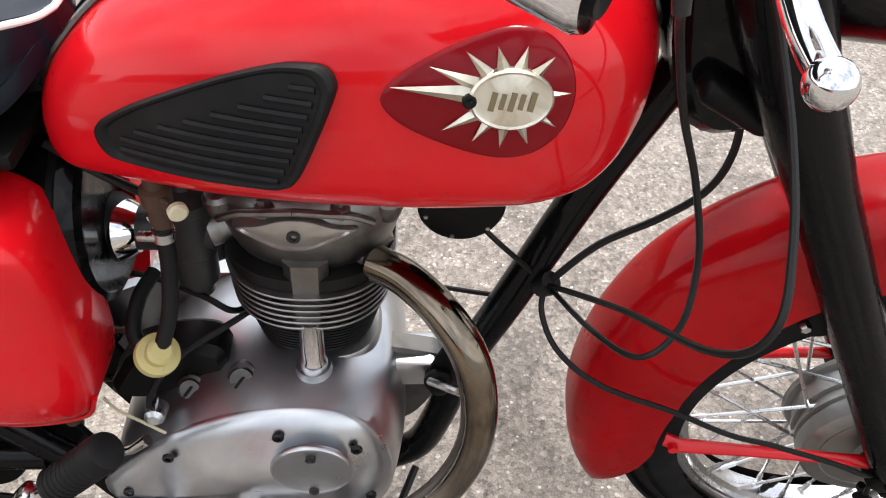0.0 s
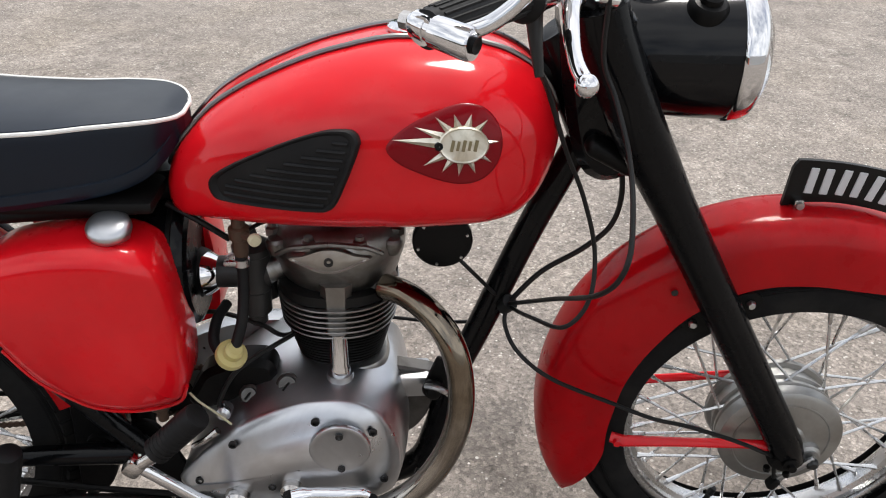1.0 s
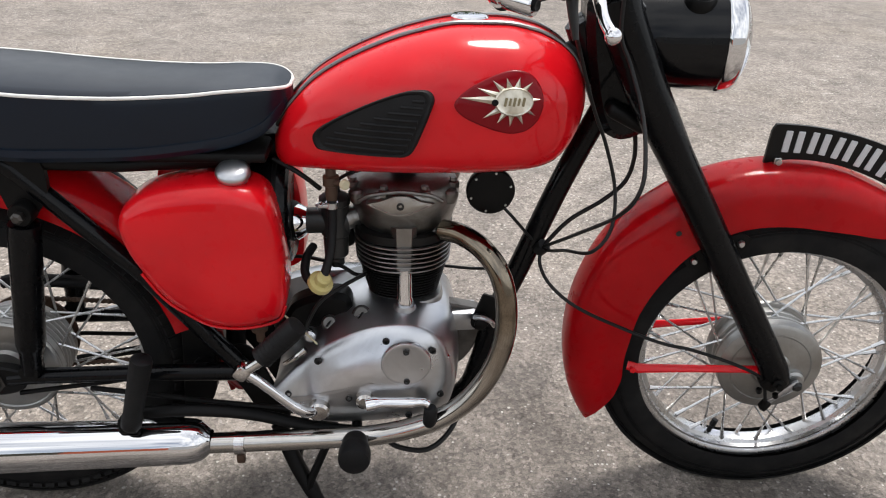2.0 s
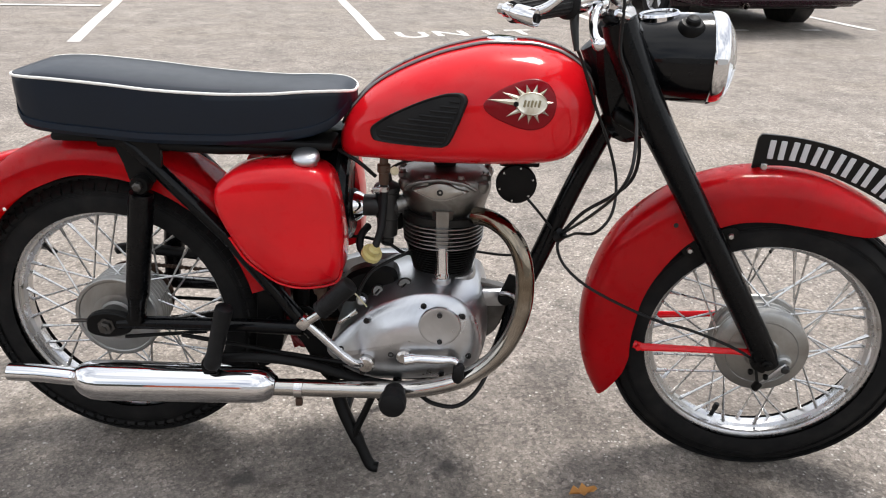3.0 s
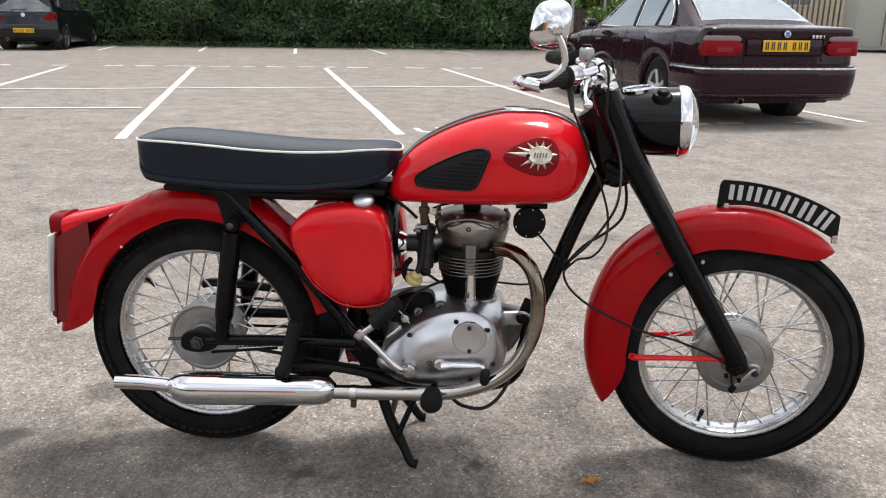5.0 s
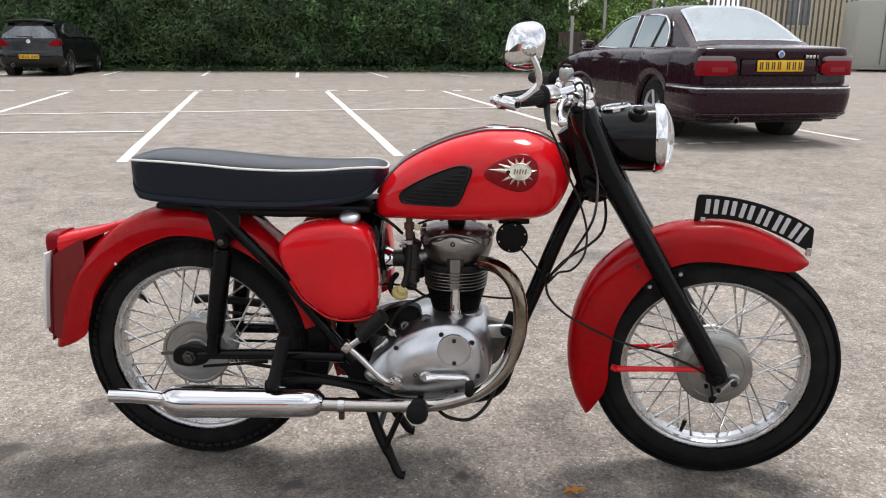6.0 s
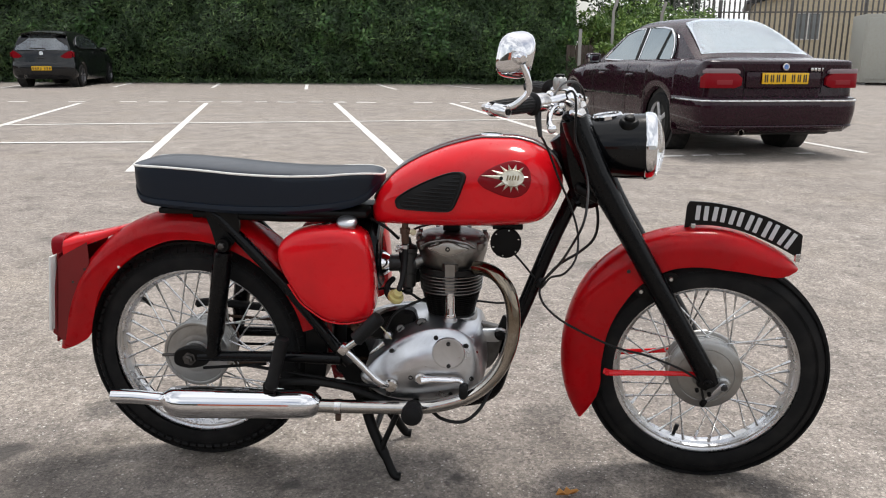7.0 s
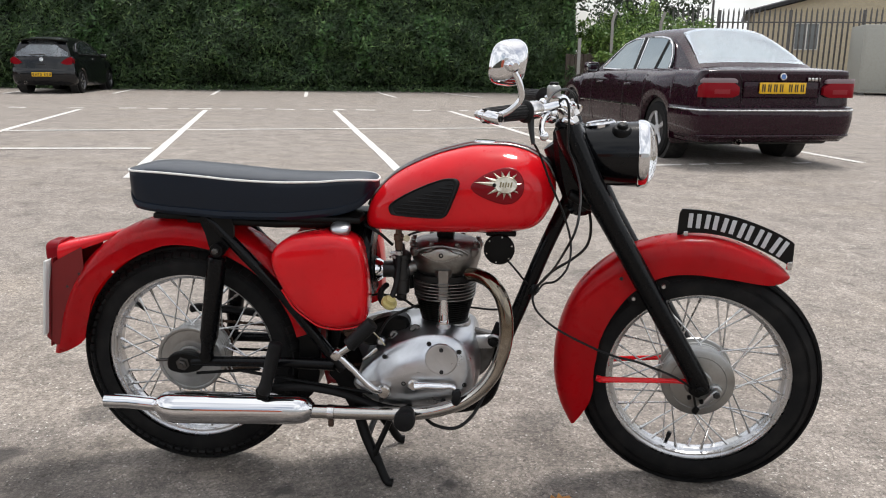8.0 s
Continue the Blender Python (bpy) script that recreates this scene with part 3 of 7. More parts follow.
# fuel tank
TANK_TOP = [(-0.188, 0.676), (-0.186, 0.695), (-0.181, 0.712), (-0.172, 0.733), (-0.155, 0.756), (-0.116, 0.794), (-0.046, 0.832), (0.024, 0.857), (0.093, 0.870), (0.150, 0.870), (0.200, 0.861), (0.235, 0.845), (0.258, 0.825), (0.272, 0.801), (0.279, 0.782), (0.282, 0.762)]
TANK_LOW = [(-0.188, 0.676), (-0.186, 0.668), (-0.181, 0.662), (-0.172, 0.657), (-0.155, 0.655), (-0.10, 0.655), (0.10, 0.660), (0.19, 0.666), (0.222, 0.673), (0.246, 0.690), (0.262, 0.713), (0.273, 0.735), (0.279, 0.750), (0.282, 0.762)]
TANK_WIDE = [(-0.188, 0.0), (-0.186, 0.022), (-0.181, 0.038), (-0.172, 0.054), (-0.155, 0.070), (-0.10, 0.095), (-0.03, 0.118), (0.05, 0.133), (0.12, 0.139), (0.17, 0.138), (0.21, 0.128), (0.24, 0.110), (0.262, 0.083), (0.273, 0.058), (0.279, 0.036), (0.282, 0.0)]


def tank_point(x, a):
    """A point of the tank's skin at station x; a runs round from the right side upwards."""
    zt, zb, w = lerp_table(TANK_TOP, x), lerp_table(TANK_LOW, x), lerp_table(TANK_WIDE, x)
    zc = zb + 0.44 * (zt - zb)
    c, s = math.cos(a), math.sin(a)
    if s >= 0:
        return Vector((x, -w * math.copysign(abs(c) ** 0.80, c), zc + (zt - zc) * s ** 0.84))
    return Vector((x, -w * math.copysign(abs(c) ** 0.55, c), zc + (zb - zc) * abs(s) ** 0.62))


def tank_side(x, z):
    """The right flank of the tank at x and height z."""
    low, high = -math.pi / 2, math.pi / 2
    for _ in range(40):
        mid = (low + high) / 2
        low, high = (mid, high) if tank_point(x, mid).z < z else (low, mid)
    return tank_point(x, low)


stations = [-0.188 + 0.470 * (0.5 - 0.5 * math.cos(math.pi * k / 70)) for k in range(71)]
stations[0], stations[-1] = -0.1879, 0.2819
bm = rings([[tank_point(x, math.tau * k / 72) for k in range(72)] for x in stations])
tank = part("fuel_tank", bm, RED, bike, "glossy red teardrop fuel tank")

# seat
SEAT_EDGE = [(-0.762, 0.797), (-0.70, 0.796), (-0.644, 0.793), (-0.56, 0.787), (-0.506, 0.782), (-0.438, 0.778), (-0.37, 0.776), (-0.30, 0.777), (-0.24, 0.781), (-0.20, 0.782), (-0.175, 0.780), (-0.158, 0.775)]
SEAT_CREST = [(-0.762, 0.801), (-0.74, 0.806), (-0.70, 0.808), (-0.60, 0.803), (-0.50, 0.796), (-0.40, 0.789), (-0.30, 0.787), (-0.22, 0.787), (-0.18, 0.784), (-0.158, 0.775)]
SEAT_LOW = [(-0.762, 0.735), (-0.755, 0.716), (-0.74, 0.702), (-0.70, 0.695), (-0.60, 0.687), (-0.50, 0.681), (-0.38, 0.680), (-0.295, 0.686), (-0.24, 0.694), (-0.20, 0.708), (-0.175, 0.728), (-0.158, 0.750)]
SEAT_WIDE = [(-0.762, 0.080), (-0.756, 0.093), (-0.74, 0.104), (-0.70, 0.111), (-0.55, 0.112), (-0.42, 0.104), (-0.32, 0.091), (-0.25, 0.081), (-0.205, 0.072), (-0.185, 0.063), (-0.172, 0.051), (-0.163, 0.035), (-0.158, 0.016)]


def seat_ring(x):
    e, c, b, w = (lerp_table(t, x) for t in (SEAT_EDGE, SEAT_CREST, SEAT_LOW, SEAT_WIDE))
    half = [(-w * 0.80, b + 0.004), (-w * 0.95, b + 0.004), (-w * 1.00, b + 0.012), (-w * 0.985, b + 0.022), (-w * 0.955, b + 0.0235), (-w * 0.96, b + 0.029), (-w * 0.99, b + (e - b) * 0.55), (-w, e - 0.014), (-w * 0.985, e - 0.001), (-w * 0.95, e + 0.003)]
    for q in (0.82, 0.66, 0.48, 0.3, 0.14):
        half.append((-w * q, e + 0.003 + (c - e - 0.003) * (1 - q ** 2.2)))
    return [(x, y, z) for y, z in half] + [(x, 0, c)] + [(x, -y, z) for y, z in reversed(half)]


xs = [-0.762 + 0.604 * (0.5 - 0.5 * math.cos(math.pi * k / 90)) for k in range(91)]
seat = part("seat", rings([seat_ring(x) for x in xs]), VINYL, bike, "black vinyl dual seat with white piping")
line = [(x, -lerp_table(SEAT_WIDE, x) * 0.993 - 0.001, lerp_table(SEAT_EDGE, x) + 0.0005) for x in xs]
loop = line + [(x, -y, z) for x, y, z in reversed(line)]
part("piping", tube(loop + [loop[0]], 0.0027, 8), WHITE_PIPING, seat, "white piping round the seat's edge")

# oil tank on the right side
OIL = [(-0.405, 0.592), (-0.395, 0.620), (-0.366, 0.642), (-0.326, 0.653), (-0.280, 0.658), (-0.235, 0.657), (-0.205, 0.647), (-0.186, 0.624), (-0.174, 0.575), (-0.170, 0.515), (-0.172, 0.460), (-0.186, 0.434), (-0.238, 0.421), (-0.285, 0.426), (-0.318, 0.445), (-0.352, 0.474), (-0.380, 0.518), (-0.398, 0.556)]
OIL_STEPS = [(0.012, -0.045), (0.002, -0.048), (0.0, -0.056), (0.0, -0.112), (0.0015, -0.121), (0.0055, -0.129), (0.0125, -0.1355), (0.0225, -0.1395)]
OIL_CROWN = ((0.7, -0.1425), (0.42, -0.1440), (0.16, -0.1445))
oil = part("oil_tank", inset_puff(OIL, OIL_STEPS, 7, OIL_CROWN), RED, bike, "glossy red oil tank with a chrome cap")
seam = [(q.x, -0.124, q.y - 0.001) for q in spline([(x, z, 0) for x, z in OIL[10:17]], 6)]
part("seam", tube(seam, 0.0026, 8), RED, oil, "welded seam along the lower edge")
part("drain_union", lathe([(0.009, 0.0), (0.009, 0.016), (0.013, 0.018), (0.013, 0.030), (0.007, 0.032), (0.007, 0.050)], (-0.222, -0.088, 0.424), (0.02, 0, -1), 12), RUST, oil, "rusty pipe union below the tank")
cap = lathe([(0.020, -0.016), (0.020, 0.004), (0.0245, 0.005), (0.0255, 0.009), (0.0250, 0.013), (0.023, 0.016), (0.018, 0.0185), (0.010, 0.0200), (0.0, 0.0205)], (-0.237, -0.096, 0.660), (0.03, -0.34, 1), 40)
part("filler_cap", cap, ALLOY, oil, "chrome filler cap")

# tank fittings: seam strip, cap, knee pad, badge
STRIP = metal("dull_trim_strip", (0.22, 0.215, 0.21), 0.25, 0.45, 60)
for side in (-1, 1):
    bead = []
    for x in stations[6:-4]:
        half = min(0.030, 0.55 * lerp_table(TANK_WIDE, x))
        low, high = 0.0, math.pi / 2
        for _ in range(30):
            mid = (low + high) / 2
            low, high = (mid, high) if abs(tank_point(x, mid).y) > half else (low, mid)
        p = tank_point(x, low)
        bead.append((p.x, abs(p.y) * side, p.z + 0.0022))
    part("seam_strip", tube(bead, 0.0034, 8), STRIP, tank, "dull metal strip along the tank's seam")
cap = lathe([(0.024, -0.010), (0.025, 0.002), (0.027, 0.003), (0.0275, 0.006), (0.025, 0.0085), (0.018, 0.0095), (0.0, 0.010)], (0.105, 0.002, 0.868), (0.02, 0, 1), 40)
part("fuel_cap", cap, CHROME, tank, "chrome fuel cap")


def on_tank(outline, rows, dense=5):
    """A plate that lies on the tank's flank: outline of (x, z), rows of (scale, height)."""
    line = [(q.x, q.y) for q in spline([(x, z, 0) for x, z in outline], dense, True)]
    cx, cz = sum(x for x, _ in line) / len(line), sum(z for _, z in line) / len(line)
    loops = []
    for s, h in rows:
        ring = []
        for x, z in line:
            px, pz = cx + (x - cx) * s, cz + (z - cz) * s
            p = tank_side(px, pz)
            d = tank_side(px + 0.004, pz) - tank_side(px - 0.004, pz)
            e = tank_side(px, pz + 0.004) - tank_side(px, pz - 0.004)
            nrm = d.cross(e).normalized()
            if nrm.y > 0:
                nrm = -nrm
            ring.append(p + nrm * h)
        loops.append(ring)
    return rings(loops)


def flank_frame(x, z):
    p = tank_side(x, z)
    d = (tank_side(x + 0.006, z) - tank_side(x - 0.006, z)).normalized()
    e = (tank_side(x, z + 0.006) - tank_side(x, z - 0.006)).normalized()
    n = d.cross(e).normalized()
    return p, (n if n.y < 0 else -n), d, e


KNEE = [(-0.119, 0.716), (-0.114, 0.706), (-0.102, 0.7035), (-0.06, 0.7035), (0.0, 0.705), (0.015, 0.708), (0.024, 0.717), (0.036, 0.745), (0.049, 0.780), (0.050, 0.790), (0.045, 0.797), (0.034, 0.7985), (0.010, 0.7945), (-0.033, 0.778), (-0.080, 0.754), (-0.109, 0.735), (-0.118, 0.725)]
pad = part("knee_pad", on_tank(KNEE, ((1.0, -0.003), (1.0, 0.004), (0.985, 0.0075), (0.95, 0.0095), (0.91, 0.0088), (0.875, 0.0062), (0.6, 0.006), (0.2, 0.006))), RUBBER, tank, "black ribbed rubber knee pad")
for k in range(9):
    z = 0.7135 + k * 0.0088
    left = [-0.100, -0.098, -0.086, -0.068, -0.049, -0.030, -0.011, 0.006, 0.022][k]
    right = [0.010, 0.015, 0.019, 0.0225, 0.026, 0.029, 0.033, 0.036, 0.038][k]
    row = []
    for q in range(13):
        x = left + (right - left) * q / 12
        p, n, _, _ = flank_frame(x, z)
        row.append(p + n * 0.0062)
    part("rib", tube(row, 0.0026, 6), RUBBER, pad)

BADGE = [(0.077, 0.782), (0.088, 0.797), (0.110, 0.811), (0.138, 0.822), (0.160, 0.826), (0.180, 0.821), (0.194, 0.806), (0.199, 0.786), (0.194, 0.765), (0.180, 0.750), (0.160, 0.744), (0.138, 0.747), (0.110, 0.757), (0.088, 0.768)]
badge = part("badge", on_tank(BADGE, ((1.0, -0.002), (1.0, 0.002), (0.97, 0.0032), (0.93, 0.0036), (0.6, 0.0046), (0.2, 0.005)), 4), BADGE_RED, tank, "dark red pear-shaped badge with a silver star")
p0, n0, d0, e0 = flank_frame(0.157, 0.788)
BADGE_M = Matrix((( d0.x, e0.x, n0.x, p0.x), (d0.y, e0.y, n0.y, p0.y), (d0.z, e0.z, n0.z, p0.z), (0, 0, 0, 1)))
RAYS = [(176, 0.075, 0.0072), (160, 0.054, 0.0062), (136, 0.041, 0.0058), (108, 0.0335, 0.0058), (76, 0.0335, 0.0058), (46, 0.036, 0.0055), (5, 0.038, 0.005), (-32, 0.036, 0.0048), (-66, 0.034, 0.0052), (-97, 0.034, 0.0052), (-127, 0.037, 0.0055), (-152, 0.048, 0.006)]
for a, l, w in RAYS:
    u = Vector((math.cos(radians(a)), math.sin(radians(a)), 0))
    v = Vector((-u.y, u.x, 0))
    q = [u * 0.014 + v * w + Vector((0, 0, 0.0044)), u * 0.014 - v * w + Vector((0, 0, 0.0044)), u * l + Vector((0, 0, 0.0040)), u * 0.018 + Vector((0, 0, 0.0088)), u * (l * 0.97) + Vector((0, 0, 0.0050))]
    bm = bmesh.new()
    vs = [bm.verts.new(x) for x in q]
    for f in ((0, 3, 4), (0, 4, 2), (1, 4, 3), (1, 2, 4)):
        bm.faces.new([vs[i] for i in f])
    part("star_ray", moved(bm, BADGE_M), IVORY, badge, "silvered star ray", 0)
bm = rings([[(0.0265 * s * math.cos(math.tau * k / 40), 0.0195 * s * math.sin(math.tau * k / 40), h) for k in range(40)] for s, h in ((1.0, 0.003), (1.0, 0.0095), (0.94, 0.0112), (0.9, 0.0108), (0.86, 0.0104), (0.5, 0.0118), (0.1, 0.0124))])
disc = part("medallion", moved(bm, BADGE_M), IVORY, badge, "oval silvered medallion")
bm = bmesh.new()
for x, w, h in ((-0.012, 0.0035, 0.012), (-0.006, 0.003, 0.010), (0.0, 0.0035, 0.012), (0.006, 0.003, 0.010), (0.0125, 0.0035, 0.012)):
    box((w, h, 0.0012), (x, 0, 0.0125), m=Matrix.Rotation(-0.2, 4, "Z"), bm=bm)
part("mark", moved(bm, BADGE_M), metal("worn_gilt", (0.24, 0.20, 0.12), 0.4, 0.6, 90), disc, "worn raised bars of a maker's mark")
part("screw", moved(lathe([(0.0045, 0), (0.0045, 0.0075), (0.003, 0.0085), (0.0, 0.007)], (-0.026, -0.001, 0.0035), (0, 0, 1), 14), BADGE_M), BLACK_OLD, badge, "black screw")

part("brake_plate", lathe([(0.0868, 0.0), (0.0868, 0.003), (0.0845, 0.0048), (0.0795, 0.0045), (0.0775, 0.0022), (0.036, 0.0016), (0.030, 0.006), (0.012, 0.006)], (REAR.x, -0.0495, REAR.z), (0, -1, 0), 64, False), ALLOY_DULL, rear_wheel, "dull alloy brake plate with a raised lip")
# ---- front forks, lamp housing ----
def fork_x(z):
    return lerp_table([(0.25, 0.689), (0.60, 0.4798), (0.742, 0.395), (0.80, 0.362), (0.88, 0.322), (0.925, 0.306)], z)


for side in (-1, 1):
    y = 0.079 * side
    leg = [(fork_x(z), y, z) for z in (0.925, 0.90, 0.80, 0.75, 0.70, 0.60, 0.45, 0.36, 0.315, 0.287)]
    rad = [0.0300, 0.0312, 0.0305, 0.0290, 0.0262, 0.0252, 0.0250, 0.0246, 0.0240, 0.018]
    fork = part("fork_leg", moved(tube(leg, rad, 24), STEER), BLACK, bike, "black enamelled fork leg with shroud")
    bm = box((0.030, 0.034, 0.048), (0.652, y, 0.300), 0.007, Matrix.Rotation(radians(27), 4, "Y"))
    part("axle_clamp", moved(bm, STEER), BLACK_OLD, fork, "black axle clamp")
    for dx in (-0.016, 0.014):
        part("clamp_bolt", moved(lathe([(0.005, 0), (0.005, 0.008), (0.003, 0.010)], (0.648 + dx, y - 0.006, 0.271 - dx * 0.3), (0.2, -0.4 * 0, -1), 6), STEER), BLACK_OLD, fork)
    part("axle_nut", moved(lathe([(0.011, 0.0), (0.011, 0.010), (0.006, 0.012), (0.006, 0.018)], (0.655, y + 0.014 * side, 0.2985), (0, side, 0), 12), STEER), BLACK_OLD, fork, "axle end")
    part("shroud_trim", moved(tube([(fork_x(z) + 0.030, y - 0.006, z) for z in (0.90, 0.85, 0.80, 0.76)], 0.0016, 6), STEER), CHROME_WORN, fork)
    # guard brackets with bolts
    bm = inset_puff([(0.470, 0.520), (0.478, 0.498), (0.505, 0.495), (0.530, 0.510), (0.556, 0.530), (0.568, 0.552), (0.548, 0.562), (0.515, 0.545)], [(0.0, 0.0), (0.0, 0.003), (0.002, 0.004)], 4)
    br = part("guard_bracket", moved(bm, STEER @ Matrix.Translation((0, 0.060 * side, 0))), BLACK_OLD, fork, "black mudguard bracket")
    for bx, bz in ((0.552, 0.547), (0.484, 0.512)):
        part("bolt", moved(lathe([(0.0060, 0), (0.0060, 0.005), (0.0045, 0.007)], (bx, 0.062 * side + (0.004 if side > 0 else 0), bz), (0, side, 0), 6), STEER), STEEL, fork)
    # red stay
    bm = tube([(0.408, 0.058 * side, 0.293), (0.425, 0.064 * side, 0.292), (0.50, 0.068 * side, 0.299), (0.60, 0.074 * side, 0.308), (0.630, 0.076 * side, 0.309)], [0.008, 0.0085, 0.0068, 0.0065, 0.008], 8, True, None, 0.55)
    stay = part("mudguard_stay", moved(bm, STEER), RED, guard_f, "red steel mudguard stay")
    part("bolt", moved(lathe([(0.006, 0), (0.006, 0.007)], (0.416, 0.066 * side, 0.293), (0, side, 0), 6), STEER), RED, stay)

LAMP_Z = 0.856
NOD = STEER @ Matrix.Translation((-0.002, 0.018, -0.007)) @ Matrix.Translation((0.42, 0, LAMP_Z)) @ Matrix.Rotation(radians(-1.5), 4, "Y") @ Matrix.Translation((-0.42, 0, -LAMP_Z))
prof = [(0.004, 0.285), (0.030, 0.288), (0.046, 0.302), (0.057, 0.325), (0.066, 0.355), (0.0725, 0.39), (0.0765, 0.43), (0.0785, 0.476)]
shell = part("headlamp_shell", moved(lathe(prof, (0, 0, LAMP_Z), (1, 0, 0), 64), NOD), BLACK_GLOSS, bike, "glossy black headlamp nacelle")
rim_prof = [(0.0785, 0.474), (0.0805, 0.4745), (0.0820, 0.4765), (0.0825, 0.480), (0.0824, 0.485), (0.0818, 0.490), (0.0806, 0.4945), (0.0788, 0.4980), (0.0765, 0.5000), (0.0745, 0.4995), (0.0735, 0.4975)]
part("lamp_rim", moved(lathe(rim_prof, (0, 0, LAMP_Z), (1, 0, 0), 64, False), NOD), CHROME, shell, "chrome headlamp rim")
glass_prof = [(0.0745, 0.496), (0.070, 0.5035), (0.058, 0.5115), (0.040, 0.518), (0.020, 0.5215), (0.0, 0.5225)]
lens = part("lamp_lens", moved(lathe(glass_prof, (0, 0, LAMP_Z), (1, 0, 0), 48, False), NOD), GLASS, shell, "clear fluted headlamp lens")
bm = bmesh.new()
for k in range(-4, 5):
    y = k * 0.014
    r = math.sqrt(max(0.068 ** 2 - y * y, 1e-6))
    tube([(0.4975 + 0.0240 * (1 - (math.hypot(y, z) / 0.0745) ** 2), y, LAMP_Z + z) for z in [r * (-1 + 2 * q / 10) for q in range(11)]], 0.0014, 6, True, bm)
part("flute", moved(bm, NOD), GLASS, lens)
part("reflector", moved(lathe([(0.0735, 0.496), (0.060, 0.487), (0.040, 0.480), (0.012, 0.476), (0.0, 0.476)], (0, 0, LAMP_Z), (1, 0, 0), 48, False), NOD), CHROME, shell, "silvered reflector")
# speedometer, ammeter and switch in the top of the nacelle
TOPS = STEER @ Matrix.Translation((-0.002, 0.010, 0.001))
tilt = Matrix.Translation((0.384, 0.018, 0.913)) @ Matrix.Rotation(radians(-8), 4, "Y")
speedo = part("speedometer", moved(lathe([(0.037, -0.012), (0.037, 0.004), (0.0375, 0.008), (0.034, 0.012), (0.031, 0.012), (0.030, 0.009)], (0, 0, 0), (0, 0, 1), 40, False), TOPS @ tilt), CHROME, shell, "chrome-ringed speedometer")
part("dial", moved(lathe([(0.031, 0.008), (0.0, 0.008)], (0, 0, 0), (0, 0, 1), 32, False), TOPS @ tilt), DARK_GLASS, speedo, "pale speedometer glass")
part("switch", moved(lathe([(0.024, -0.012), (0.0225, 0.002), (0.018, 0.008), (0.013, 0.009), (0.012, 0.015), (0.009, 0.017), (0.0, 0.0145)], (0.434, -0.034, 0.912), (0.05, -0.42, 1), 28), TOPS), BLACK_OLD, shell, "black lighting switch")
part("ammeter", moved(lathe([(0.019, -0.008), (0.019, 0.004), (0.016, 0.007), (0.0, 0.007)], (0.440, 0.050, 0.914), (0, 0.2, 1), 28), TOPS), CHROME, shell, "small chrome-ringed ammeter")

# yokes and steering stem
bm = box((0.070, 0.150, 0.024), (0.346, 0, 0.748), 0.011, Matrix.Rotation(RAKE, 4, "Y"), steps=4)
yoke = part("lower_yoke", moved(bm, STEER), BLACK_OLD, bike, "black fork yoke")
part("steering_stop", moved(lathe([(0.010, 0), (0.010, 0.022), (0.006, 0.026)], (0.345, -0.028, 0.738), (0, 0, -1), 12), STEER), BLACK_OLD, yoke)
bm = box((0.075, 0.170, 0.020), (0.312, 0, 0.918), 0.009, Matrix.Rotation(RAKE * 0.8, 4, "Y"))
part("top_yoke", moved(bm, STEER), BLACK, bike, "black top yoke")
for side in (-1, 1):
    part("fork_cap", moved(lathe([(0.017, 0), (0.017, 0.012), (0.010, 0.016)], (0.318, 0.079 * side, 0.932), AXIS, 6), STEER), CHROME_WORN, yoke, "chrome fork cap nut")
part("head_tube", tube([(0.268, 0, 0.875), (0.272, 0, 0.87), (0.338, 0, 0.72), (0.342, 0, 0.712)], [0.026, 0.028, 0.028, 0.026], 24), BLACK, bike, "black steering head")
part("fairing_panel", moved(inset_puff([(0.272, 0.905), (0.315, 0.915), (0.345, 0.82), (0.392, 0.742), (0.345, 0.705), (0.302, 0.745)], [(0.012, -0.052), (0.0, -0.040), (0.0, 0.040), (0.012, 0.052)], 4), STEER), BLACK, bike, "black panel between the fork legs")

# ---- handlebar and controls ----
BAR = [(0.152, -0.318, 0.972), (0.19, -0.260, 0.973), (0.232, -0.196, 0.974), (0.262, -0.150, 0.975), (0.284, -0.100, 0.978), (0.296, -0.055, 0.966), (0.300, -0.02, 0.958)]
BAR = BAR + [(x, -y, z) for x, y, z in reversed(BAR)]
bar = part("handlebar", moved(tube(spline(BAR, 8), 0.0112, 16), BARS), CHROME, bike, "chrome handlebar")
for side in (-1, 1):
    bm = box((0.030, 0.030, 0.032), (0.300, 0.030 * side, 0.952), 0.006)
    part("bar_clamp", moved(bm, BARS), CHROME_WORN, bar, "chrome handlebar clamp")
    a, b = Vector((0.156, 0.314 * side, 0.972)), Vector((0.226, 0.206 * side, 0.974))
    pts, rad = [], []
    for k in range(41):
        t = k / 40
        pts.append(a.lerp(b, t))
        r = 0.0150 + 0.0020 * t
        rad.append(0.0245 if k >= 39 else 0.022 if k == 38 else r)
    grip = part("grip", moved(tube(pts, rad, 24), BARS), RUBBER, bar, "black ribbed rubber grip")
    for k in range(18):
        u = (b - a).normalized()
        v = Vector((0, 0, 1))
        w = u.cross(v)
        q = math.cos(k * math.tau / 18) * v + math.sin(k * math.tau / 18) * w
        part("rib", moved(tube([a.lerp(b, t) + q * (0.0150 + 0.0020 * t) for t in (0.07, 0.5, 0.92)], 0.0014, 5), BARS), RUBBER, grip)
